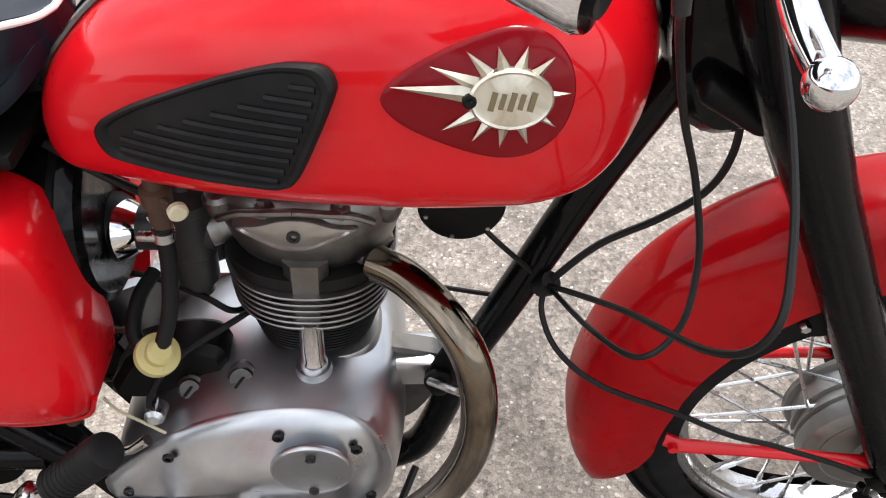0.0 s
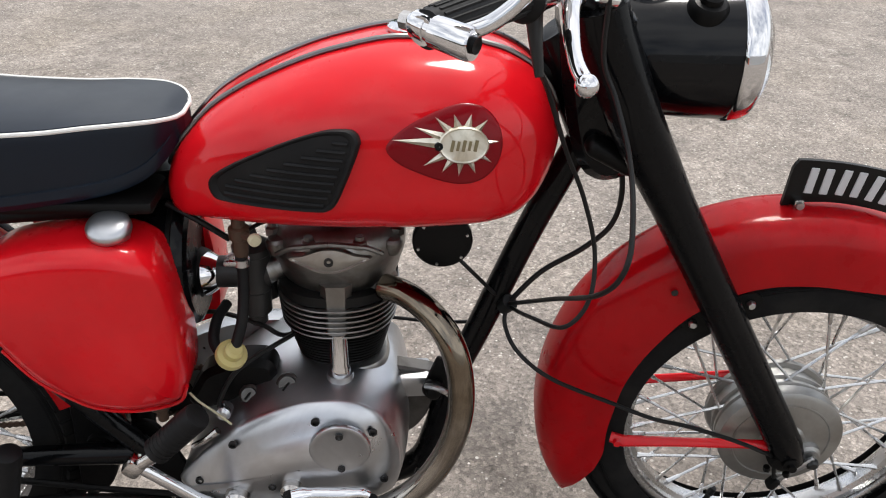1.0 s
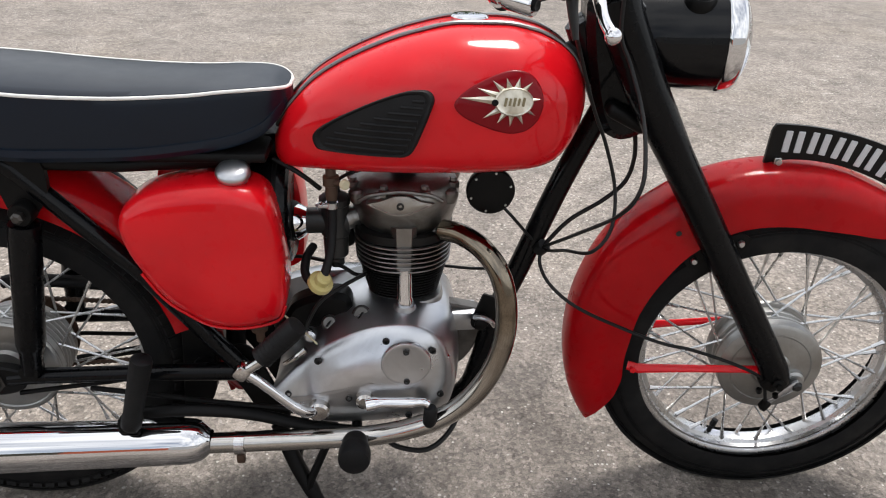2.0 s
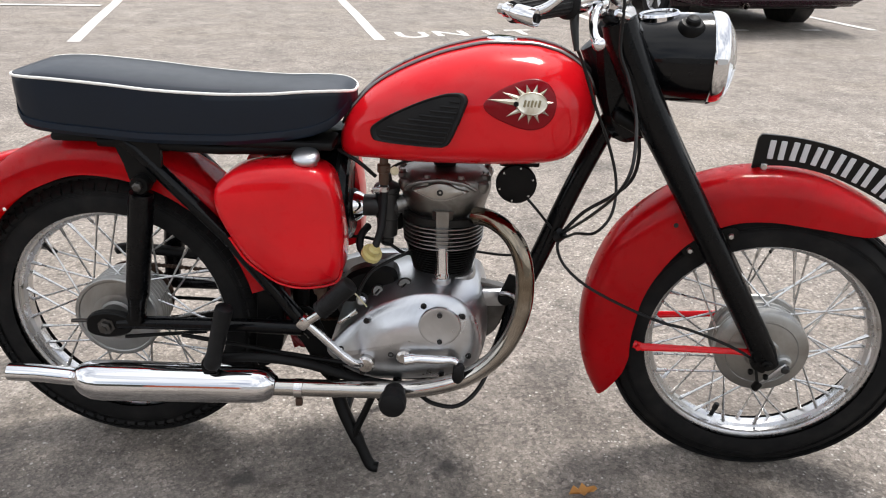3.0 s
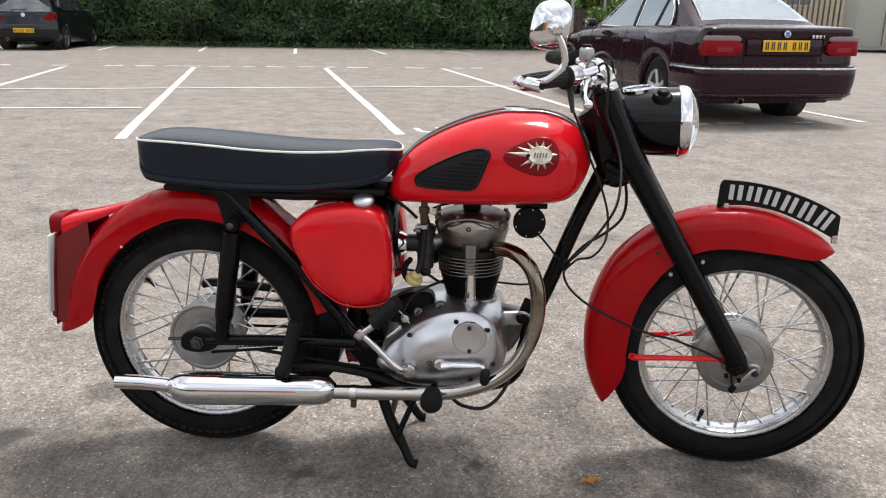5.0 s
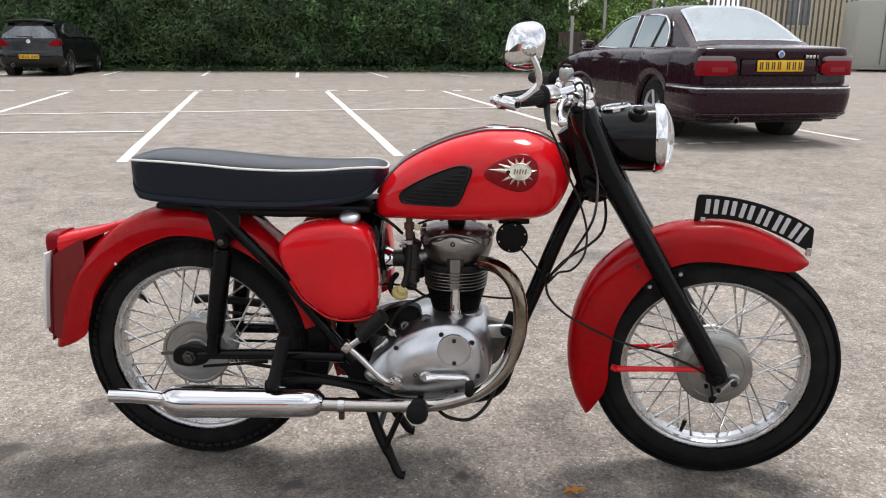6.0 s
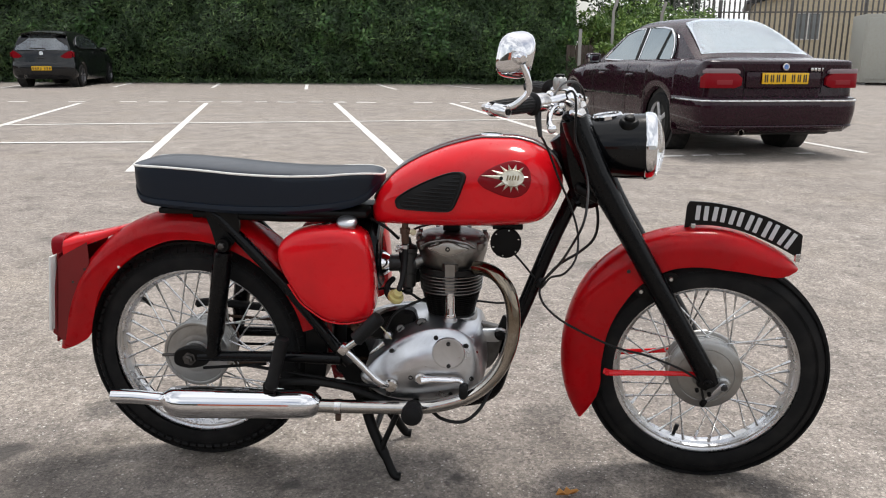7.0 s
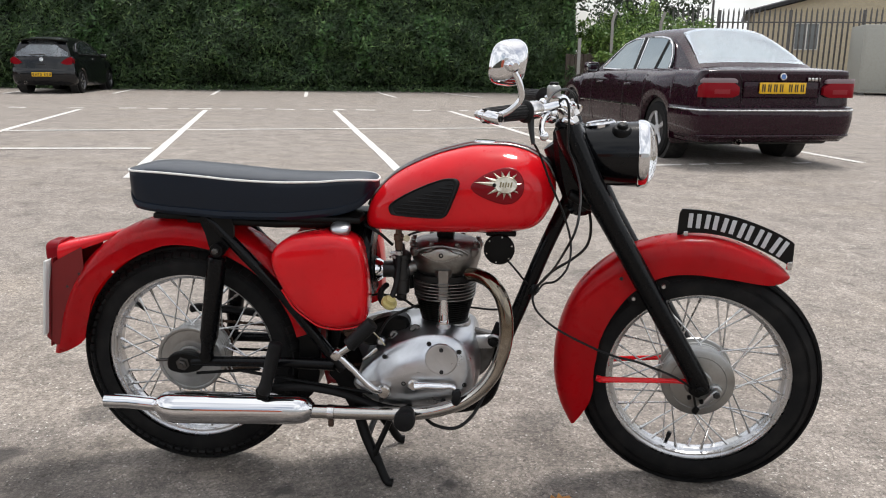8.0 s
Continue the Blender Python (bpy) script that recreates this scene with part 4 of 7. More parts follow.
# throttle drum and lever on the right, clutch lever on the left
a, b = Vector((0.226, -0.206, 0.974)), Vector((0.250, -0.166, 0.976))
part("throttle_drum", moved(tube([a, a.lerp(b, 0.2), a.lerp(b, 0.8), b], [0.019, 0.0205, 0.0205, 0.016], 24), BARS), CHROME_WORN, bar, "chrome twist-grip drum")
part("cable_stop", moved(tube([(0.236, -0.196, 0.962), (0.240, -0.205, 0.935), (0.246, -0.212, 0.905)], [0.0085, 0.0065, 0.0042], 12), BARS), SOCKET, bar, "dark grey cable guide")
LEVER = {-1: [(0.268, -0.118, 0.957), (0.269, -0.165, 0.960), (0.2666, -0.2243, 0.9585), (0.2693, -0.2838, 0.9453), (0.2777, -0.3095, 0.935)],
         1: [(0.300, 0.115, 0.957), (0.318, 0.165, 0.950), (0.312, 0.23, 0.935), (0.298, 0.29, 0.920), (0.295, 0.32, 0.912)]}
for side in (-1, 1):
    line = spline(LEVER[side], 6)
    n = len(line)
    lever = part("brake_lever" if side < 0 else "clutch_lever", moved(tube(line, [0.0155 - 0.0088 * min(1, 1.5 * k / n) for k in range(n)], 14, True, None, 0.62), BARS), CHROME, bar, "chrome ball-ended lever")
    part("ball", moved(lathe([(0.0095 * math.sin(math.pi * k / 12), -0.0095 * math.cos(math.pi * k / 12)) for k in range(13)], line[-1], (0, 1, 0), 20, False), BARS), CHROME, lever)
    bm = box((0.040, 0.030, 0.020), (0.290 if side > 0 else 0.266, 0.122 * side, 0.962), 0.006, Matrix.Rotation(0.5 * side, 4, "Z"))
    part("lever_clamp", moved(bm, BARS), CHROME, bar, "chrome lever clamp")
    part("pivot", moved(lathe([(0.0065, -0.014), (0.008, -0.012), (0.008, 0.010), (0.0055, 0.013)], (0.300 if side > 0 else 0.268, 0.122 * side, 0.958), (0, 0, 1), 12), BARS), CHROME_WORN, bar)
for p, q, r in (((0.262, -0.150, 0.958), (0.280, -0.120, 0.950), 0.0105), ((0.252, -0.140, 0.985), (0.256, -0.128, 0.990), 0.0085), ((0.300, -0.096, 0.948), (0.322, -0.080, 0.938), 0.0065)):
    part("adjuster", moved(tube([p, Vector(p).lerp(Vector(q), 0.15), Vector(p).lerp(Vector(q), 0.85), q], [r * 0.8, r, r, r * 0.7], 14), BARS), CHROME, bar, "chrome cable adjuster")
sw = part("dip_switch", moved(box((0.030, 0.036, 0.036), (0.254, 0.160, 0.992), 0.010, Matrix.Rotation(0.5, 4, "Z"), steps=3), BARS), ALLOY_DULL, bar, "grey dip switch housing")
part("switch_top", moved(box((0.022, 0.020, 0.008), (0.254, 0.160, 1.012), 0.003), BARS), RUBBER, sw)
part("bar_cable", moved(tube(spline([(0.262, -0.12, 0.985), (0.275, -0.06, 1.005), (0.295, 0.02, 1.008), (0.312, 0.08, 0.99), (0.322, 0.11, 0.955)], 8), 0.0028, 8), BARS), CABLE, bar, "black sheathed control cable")

# bar-end mirror: clamp, curved stem, rounded chrome head
mirror = part("mirror", moved(tube([(0.146, -0.304, 0.974), (0.148, -0.306, 0.974), (0.158, -0.312, 0.9725), (0.159, -0.313, 0.9725), (0.162, -0.315, 0.972), (0.163, -0.316, 0.972), (0.190, -0.333, 0.969), (0.192, -0.334, 0.969)], [0.009, 0.0112, 0.0118, 0.0105, 0.0105, 0.0125, 0.0128, 0.0115], 24), BARS), CHROME, bike, "chrome bar-end mirror")
part("clamp_bolt", moved(lathe([(0.0075, 0), (0.0075, 0.012), (0.005, 0.014)], (0.147, -0.305, 0.974), (-0.85, 0.5, 0), 8), BARS), CHROME_WORN, mirror)
part("clamp_end", moved(lathe([(0.0062, 0), (0.0062, 0.0035), (0.0, 0.002)], (0.1915, -0.3338, 0.969), (0.85, -0.52, -0.06), 16), BARS), BLACK_OLD, mirror)
STEM = [(0.182, -0.326, 0.974), (0.206, -0.322, 0.984), (0.2286, -0.3187, 1.0066), (0.2285, -0.3241, 1.0323), (0.2163, -0.3314, 1.062), (0.2083, -0.3318, 1.074)]
part("stem", moved(tube(spline(STEM, 8), 0.0064, 14), BARS), CHROME, mirror, "curved chrome stem")
part("ball_joint", moved(lathe([(0.007, -0.022), (0.0125, -0.017), (0.0135, 0.0), (0.011, 0.010), (0.006, 0.016)], (0.2073, -0.3337, 1.0749), (-0.60, 0.75, 0.10), 20), BARS), CHROME, mirror)
HEAD = Matrix.Translation((0.2048, -0.3092, 1.0771)) @ Matrix.Rotation(radians(-40), 4, "Z") @ Matrix.Rotation(radians(6), 4, "Y") @ Matrix.Rotation(radians(-8), 4, "X")
loops = []
for s, d in ((0.10, 0.0300), (0.28, 0.0285), (0.48, 0.0245), (0.66, 0.0185), (0.82, 0.0105), (0.93, 0.0020), (0.985, -0.0070), (1.0, -0.0125), (0.985, -0.0150), (0.95, -0.0145)):
    ring = []
    for k in range(48):
        a = math.tau * k / 48
        c, q = math.cos(a), math.sin(a)
        wide, tall = math.copysign(abs(c) ** 0.62, c), math.copysign(abs(q) ** 0.62, q)
        ring.append((d, 0.042 * s * wide, 0.046 * s * tall * (1 + (0.20 if q > 0 else 0.02) * wide)))
    loops.append(ring)
part("mirror_head", moved(rings(loops), BARS @ HEAD), CHROME, mirror, "rounded rectangular chrome mirror shell")

# ---- engine ----
CX = 0.009
SET_BACK = Vector((0, 0.027, -0.014))
CASE = [(-0.205, 0.270), (-0.200, 0.302), (-0.176, 0.338), (-0.130, 0.382), (-0.100, 0.402), (-0.050, 0.414), (0.030, 0.416), (0.072, 0.402), (0.092, 0.385), (0.105, 0.330), (0.104, 0.270), (0.080, 0.226), (0.030, 0.205), (-0.070, 0.196), (-0.140, 0.200), (-0.188, 0.232)]
COVER = [(-0.212, 0.272), (-0.200, 0.292), (-0.168, 0.328), (-0.130, 0.364), (-0.088, 0.388), (-0.045, 0.403), (0.006, 0.409), (0.040, 0.402), (0.066, 0.384), (0.084, 0.350), (0.093, 0.310), (0.091, 0.270), (0.076, 0.240), (0.040, 0.226), (-0.010, 0.219), (-0.065, 0.214), (-0.118, 0.214), (-0.160, 0.226), (-0.195, 0.250)]


def radial(outline, n=120, centre=(-0.05, 0.312)):
    """The outline's points at even angles about a centre."""
    pts = [Vector((q.x, q.y)) - Vector(centre) for q in spline([(x, z, 0) for x, z in outline], 6, True)]
    pts = sorted((math.atan2(p.y, p.x), p.length) for p in pts)
    pts = [(pts[-1][0] - math.tau, pts[-1][1])] + pts + [(pts[0][0] + math.tau, pts[0][1])]
    out, k = [], 0
    for q in range(n):
        a = -math.pi + math.tau * q / n
        while pts[k + 1][0] < a:
            k += 1
        (a0, r0), (a1, r1) = pts[k], pts[k + 1]
        r = r0 + (r1 - r0) * (a - a0) / max(a1 - a0, 1e-6)
        out.append(Vector((centre[0] + r * math.cos(a), centre[1] + r * math.sin(a))))
    return out


def shrunk(ring, d):
    """The ring drawn in by d."""
    n = len(ring)
    out = []
    for q in range(n):
        t = (ring[(q + 1) % n] - ring[q - 1]).normalized()
        out.append(ring[q] + Vector((-t.y, t.x)) * d)
    return out


case_ring, cover_ring = radial(CASE), radial(COVER)
def bulge(y):
    """The cover stands prouder towards its middle."""
    return -0.094 + (y + 0.085) * 1.28


loops = [[(p.x, 0.105, p.y) for p in shrunk(case_ring, 0.010)], [(p.x, 0.095, p.y) for p in case_ring]]
for q in range(11):
    t = q / 10
    fall = t ** 2.2
    loops.append([(a.x + (b.x - a.x) * fall, 0.012 - 0.104 * t, a.y + (b.y - 0.004 - a.y) * fall) for a, b in zip(case_ring, cover_ring)])
loops.append([(p.x, -0.0935, p.y) for p in shrunk(cover_ring, 0.0018)])
crankcase = part("crankcase", rings(loops), ALLOY_SATIN, bike, "polished alloy engine case", 50)
loops = [[(p.x, bulge(y), p.y) for p in shrunk(cover_ring, d)] for d, y in ((0.003, -0.0835), (0.0004, -0.0850), (0.0008, -0.0868), (0.0028, -0.0895), (0.0065, -0.0927), (0.0120, -0.0960), (0.0195, -0.0994), (0.0290, -0.1027))]
last = loops[-1]
for k, y in ((0.86, -0.1062), (0.7, -0.1098), (0.5, -0.1126), (0.3, -0.1142), (0.1, -0.1150)):
    loops.append([(-0.03 + (x + 0.03) * k, bulge(y), 0.325 + (z - 0.325) * k) for x, _, z in last])
cover = part("timing_cover", rings(loops), ALLOY, crankcase, "polished alloy timing cover", 60)
# round cap with two screws
points = part("points_cap", lathe([(0.0405, 0.0), (0.0405, 0.003), (0.039, 0.0055), (0.036, 0.006), (0.034, 0.0056), (0.0, 0.0062)], (0.013, -0.1275, 0.3545), (0, -1, 0), 48), ALLOY, cover, "round alloy points cover")
for bx, bz, r in ((0.013, 0.3795, 0.0052), (0.014, 0.3230, 0.0052)):
    part("screw", lathe([(r, 0), (r, 0.003), (0.003, 0.0035), (0.0, 0.0015)], (bx, -0.1330, bz), (0, -1, 0), 10), SOCKET, points)
for bx, bz, y in ((-0.019, 0.388, -0.0985), (0.056, 0.370, -0.0995), (-0.129, 0.350, -0.0975), (-0.080, 0.287, -0.1090), (0.070, 0.284, -0.0985), (-0.138, 0.234, -0.0960), (0.018, 0.240, -0.0975), (-0.180, 0.285, -0.0965)):
    part("screw", lathe([(0.0058, 0), (0.0058, 0.003), (0.0052, 0.004), (0.0034, 0.004), (0.0034, 0.0005), (0.0, 0.0005)], (bx, bulge(y - 0.002), bz), (0, -1, 0), 14), SOCKET, cover, "dark socket screw")
DARK_ALLOY = metal("dark_cast_alloy", (0.13, 0.125, 0.12), 0.38, 0.55, 45, 0.2, (0.05, 0.045, 0.04))
# raised bosses and inspection plugs at the top rear
for bx, bz, r in ((-0.060, 0.3990, 0.0130), (-0.113, 0.3830, 0.0110)):
    plug = part("plug", lathe([(r + 0.004, -0.008), (r + 0.003, 0.004), (r, 0.006), (r * 0.9, 0.010), (0.0, 0.010)], (bx, -0.0520, bz), (0, -0.82, 0.57), 24), DARK_ALLOY, crankcase, "dark grey slotted plug")
    part("slot", box((r * 1.5, 0.003, 0.003), (bx, -0.0604, bz + 0.0058), 0.0005, Matrix.Rotation(0.5, 4, "X") @ Matrix.Rotation(1.0, 4, "Z")), BLACK_OLD, plug)
part("clutch_arm", tube([(-0.185, -0.098, 0.334), (-0.165, -0.106, 0.352), (-0.148, -0.104, 0.366)], [0.004, 0.0045, 0.006], 10), CHROME_WORN, crankcase, "small steel clutch arm")
part("boss", lathe([(0.011, 0), (0.010, 0.016), (0.006, 0.020)], (-0.143, -0.072, 0.378), (0, -1, 0.1), 20), ALLOY, crankcase, "alloy boss")
part("wire", tube(spline([(-0.178, -0.100, 0.428), (-0.166, -0.106, 0.418), (-0.148, -0.106, 0.400), (-0.130, -0.102, 0.375)], 6), 0.0016, 6), STRING, crankcase, "pale stray wire")
# front engine mount
bm = box((0.098, 0.050, 0.036), (0.088, 0.006, 0.361), 0.006, Matrix.Rotation(radians(-2), 4, "Y"))
mount = part("engine_mount", bm, ALLOY_SATIN, crankcase, "cast alloy front engine mount")
part("web", inset_puff([(0.055, 0.382), (0.130, 0.382), (0.146, 0.368), (0.144, 0.340), (0.132, 0.300), (0.108, 0.268), (0.070, 0.262)], [(0.003, -0.006), (0.0, -0.002), (0.0, 0.020)], 4), DARK_ALLOY, mount, "dark web below the mount")
part("mount_bolt", lathe([(0.015, 0.0), (0.016, 0.006), (0.014, 0.010), (0.010, 0.011), (0.010, 0.017), (0.007, 0.019), (0.0, 0.019)], (0.139, -0.028, 0.372), (0, -1, 0), 20), BLACK_OLD, mount, "mounting bolt")
part("mount_plate", box((0.048, 0.008, 0.060), (0.156, -0.022, 0.386), 0.004, Matrix.Rotation(radians(20), 4, "Y")), BLACK_OLD, mount)
part("cable_hook", tube(spline([(0.128, -0.046, 0.388), (0.140, -0.056, 0.394), (0.154, -0.058, 0.388), (0.162, -0.050, 0.374)], 5), 0.0042, 8), STEEL, mount, "bent steel hook")
# barrel with its fins
bm = lathe([(0.046, 0.405), (0.046, 0.490), (0.058, 0.494), (0.060, 0.556)], (CX, 0, 0), (0, 0, 1), 40)
barrel = part("barrel", bm, IRON, bike, "black finned cylinder barrel")
barrel.location = SET_BACK
loops = []
for r, z in ((0.086, 0.364), (0.078, 0.386), (0.072, 0.396), (0.068, 0.400), (0.0670, 0.404), (0.0665, 0.411), (0.0650, 0.4130)):
    loops.append([(CX + r * math.copysign(abs(math.cos(a)) ** 0.7, math.cos(a)), 0.026 + 0.97 * r * math.copysign(abs(math.sin(a)) ** 0.7, math.sin(a)), z) for a in [math.tau * q / 56 for q in range(56)]])
part("base_flange", rings(loops), ALLOY_DULL, crankcase, "alloy barrel seat", 40)
FIN_ALLOY = metal("bare_fin_alloy", (0.31, 0.305, 0.295), 0.34, 0.48, 40, 0.06, (0.20, 0.19, 0.175))
for k in range(17):
    z = 0.4300 + k * 0.0057 if k < 11 else 0.4945 + (k - 11) * 0.0086
    r = 0.0600 + 0.0150 * (k / 10) if k < 11 else 0.0785 + 0.0035 * ((k - 11) / 5)
    m = IRON if k < 11 else FIN_ALLOY
    ring = []
    for q in range(64):
        a = math.tau * q / 64
        c, s = math.cos(a), math.sin(a)
        ring.append((CX + r * math.copysign(abs(c) ** 0.86, c), (1.09 if s < 0 and k > 10 else 0.94) * r * math.copysign(abs(s) ** 0.86, s)))
    th = 0.0013 if k < 11 else 0.0018
    bm = rings([[(x, y, z - th * 0.7) for x, y in ring], [(CX + (x - CX) * 1.01, y * 1.01, z - th * 0.3) for x, y in ring], [(CX + (x - CX) * 1.01, y * 1.01, z + th * 0.3) for x, y in ring], [(x, y, z + th * 0.7) for x, y in ring]])
    part("fin", bm, m, barrel, "" if k < 11 else "bare grey cooling fin")
# a black block fills the dark gap between head and bare fins
ring = [(CX + 0.0810 * math.copysign(abs(math.cos(a)) ** 0.86, math.cos(a)), (1.02 if math.sin(a) < 0 else 0.94) * 0.0810 * math.copysign(abs(math.sin(a)) ** 0.86, math.sin(a))) for a in [math.tau * q / 64 for q in range(64)]]
part("gap_block", rings([[(x, y, z) for x, y in ring] for z in (0.5400, 0.5420, 0.5540)]), IRON, barrel, "black block filling the dark gap below the head")
part("boss", rings([[(CX + 0.001 + w * x, -0.066 + 0.0170 * y, z) for x, y in ((-1, 1), (-1, -0.5), (-0.6, -1), (0.6, -1), (1, -0.5), (1, 1))] for w, z in ((0.0185, 0.497), (0.0185, 0.530), (0.0195, 0.545), (0.0205, 0.572))]), metal("worn_tunnel_alloy", (0.27, 0.262, 0.25), 0.32, 0.46, 40, 0.06, (0.18, 0.165, 0.15)), barrel, "cast pushrod tunnel")
part("pushrod_tube", lathe([(0.0145, 0.432), (0.0148, 0.436), (0.0140, 0.442), (0.0124, 0.446), (0.0120, 0.4985)], (CX + 0.002, -0.0755, 0), (0, 0, 1), 28), CHROME, barrel, "chrome pushrod tube")
part("tube_seat", lathe([(0.022, 0.380), (0.0200, 0.400), (0.0185, 0.413), (0.0172, 0.4185), (0.010, 0.4195)], (CX + 0.002, -0.049, 0), (0, 0, 1), 28), ALLOY_SATIN, crankcase)
# head and rocker box
prof = [(0.052, 0.5515), (0.070, 0.553), (0.0745, 0.558), (0.0775, 0.566), (0.0800, 0.577), (0.0835, 0.587), (0.0855, 0.597), (0.0860, 0.610), (0.0850, 0.620), (0.080, 0.629), (0.073, 0.636), (0.060, 0.640), (0.0, 0.642)]
bm = lathe(prof, (CX + 0.002, 0, 0), (0, 0, 1), 56)
bmesh.ops.scale(bm, vec=(1.04, 0.95, 1), verts=bm.verts, space=Matrix.Translation((-CX, 0, 0)))
head_ob = part("cylinder_head", bm, ALLOY_CAST, bike, "grey cast alloy cylinder head")
head_ob.location = SET_BACK
EYE = [(-0.050, 0.6105), (-0.030, 0.6185), (-0.010, 0.6275), (0.004, 0.630), (0.020, 0.6275), (0.038, 0.6185), (0.058, 0.6105), (0.038, 0.6025), (0.020, 0.5955), (0.004, 0.594), (-0.012, 0.5955), (-0.030, 0.6025)]
def eye_y(x):
    return -0.0800 + 4.0 * (x - 0.004) ** 2
bm = bmesh.new()
line = [(q.x, q.y) for q in spline([(x, z, 0) for x, z in EYE], 4, True)]
rings([[(0.004 + (x - 0.004) * s, eye_y(x * s) + d, 0.612 + (z - 0.612) * s) for x, z in line] for s, d in ((0.99, 0.012), (0.99, -0.0035), (0.93, -0.0068), (0.86, -0.0070), (0.80, -0.0050), (0.5, -0.0066), (0.1, -0.0072))], bm=bm)
eye = part("rocker_cover", bm, metal("worn_rocker_alloy", (0.40, 0.385, 0.36), 0.30, 0.46, 40, 0.06, (0.26, 0.235, 0.21)), head_ob, "lens-shaped alloy inspection cover")
part("screw", lathe([(0.006, 0), (0.006, 0.003), (0.003, 0.003), (0.002, 0.0)], (0.004, -0.0860, 0.612), (0, -1, 0), 14), SOCKET, eye, "dark screw")
for a in (20, 62, 118, 160, 205, 250, 292, 335):
    x, y = CX + 0.088 * math.cos(radians(a)), 0.074 * math.sin(radians(a))
    part("nut", lathe([(0.0095, 0.0), (0.0095, 0.010), (0.006, 0.012), (0.006, 0.017)], (x, y, 0.622), (0, 0, 1), 6), ALLOY_CAST, head_ob)
for side in (-1, 1):
    part("head_ridge", tube(spline([(0.004 + side * x, y, z) for x, y, z in ((0.066, -0.066, 0.612), (0.048, -0.0735, 0.6245), (0.030, -0.079, 0.630), (0.014, -0.082, 0.6335), (0.0, -0.083, 0.635))], 5), 0.0036, 8), ALLOY_CAST, head_ob)
    for x, y in ((0.074, -0.046), (0.083, 0.045)):
        part("bolt_lug", lathe([(0.009, 0.0), (0.013, 0.012), (0.013, 0.018), (0.010, 0.022), (0.0, 0.023)], (CX + side * x, y, 0.602), (0, 0, 1), 20), ALLOY_CAST, head_ob, "cast lug for a head bolt")
part("head_steady", box((0.044, 0.044, 0.034), (CX, 0.027, 0.645), 0.006), BLACK_OLD, bike, "black head steady bracket")
part("exhaust_port", lathe([(0.026, 0.0), (0.026, 0.014), (0.021, 0.018)], (0.062, -0.030, 0.548), (0.8, -0.55, 0), 28), ALLOY_CAST, head_ob)
part("intake_stub", tube([(-0.060, -0.010, 0.565), (-0.085, -0.018, 0.560)], 0.019, 24), ALLOY_CAST, head_ob)

# ---- exhaust ----
PIPE = [(0.072, -0.036, 0.547), (0.100, -0.058, 0.549), (0.130, -0.088, 0.540), (0.154, -0.112, 0.514), (0.167, -0.126, 0.470), (0.168, -0.133, 0.410), (0.152, -0.136, 0.348), (0.120, -0.138, 0.294), (0.074, -0.136, 0.252), (0.018, -0.133, 0.226), (-0.042, -0.131, 0.211), (-0.10, -0.131, 0.207), (-0.20, -0.134, 0.206), (-0.318, -0.140, 0.207)]
line = spline(PIPE, 10)
pipe = part("exhaust_pipe", tube(line, 0.0172, 28), BLUED, bike, "chrome exhaust pipe stained brown by heat")
part("pipe_clip", tube([(-0.252, -0.140, 0.207), (-0.268, -0.140, 0.207)], 0.0196, 28), CHROME_WORN, pipe, "steel pipe clip")
part("clip_bolt", box((0.014, 0.012, 0.018), (-0.260, -0.146, 0.181), 0.003), RUST, pipe)
SIL = [(-0.306, 0.0180), (-0.309, 0.0210), (-0.314, 0.0270), (-0.322, 0.0325), (-0.334, 0.0362), (-0.350, 0.0378), (-0.40, 0.0384), (-0.55, 0.0400), (-0.650, 0.0408), (-0.672, 0.0396), (-0.688, 0.0350), (-0.700, 0.0270), (-0.706, 0.0200), (-0.711, 0.0176), (-0.716, 0.0180), (-0.780, 0.0176), (-0.842, 0.0178), (-0.843, 0.0165), (-0.78, 0.016)]
bm = lathe([(r, -x) for x, r in SIL], (0, -0.140, 0), (-1, 0, 0), 56, False)
for v in bm.verts:
    v.co.z += 0.213 - 0.010 * min(1, max(0, (-0.31 - v.co.x) / 0.34)) + 0.009 * min(1, max(0, (-0.66 - v.co.x) / 0.10))
part("silencer", bm, CHROME, bike, "polished chrome silencer with tail pipe")

# ---- frame ----
part("down_tube", tube(spline([(0.318, 0, 0.745), (0.262, 0, 0.615), (0.205, 0, 0.462), (0.168, 0, 0.365), (0.146, 0, 0.270), (0.120, 0, 0.205), (0.06, 0, 0.178), (-0.06, 0, 0.172), (-0.20, 0, 0.178)], 6), 0.0185, 20), BLACK, bike, "black frame down tube")
part("top_tube", tube([(0.275, 0, 0.83), (0.0, 0, 0.70), (-0.24, 0, 0.670)], 0.018, 16), BLACK_OLD, bike, "black frame top tube")
part("seat_tube", tube([(-0.25, 0, 0.675), (-0.275, 0, 0.45), (-0.285, 0, 0.24)], 0.017, 16), BLACK_OLD, bike, "black frame seat tube")
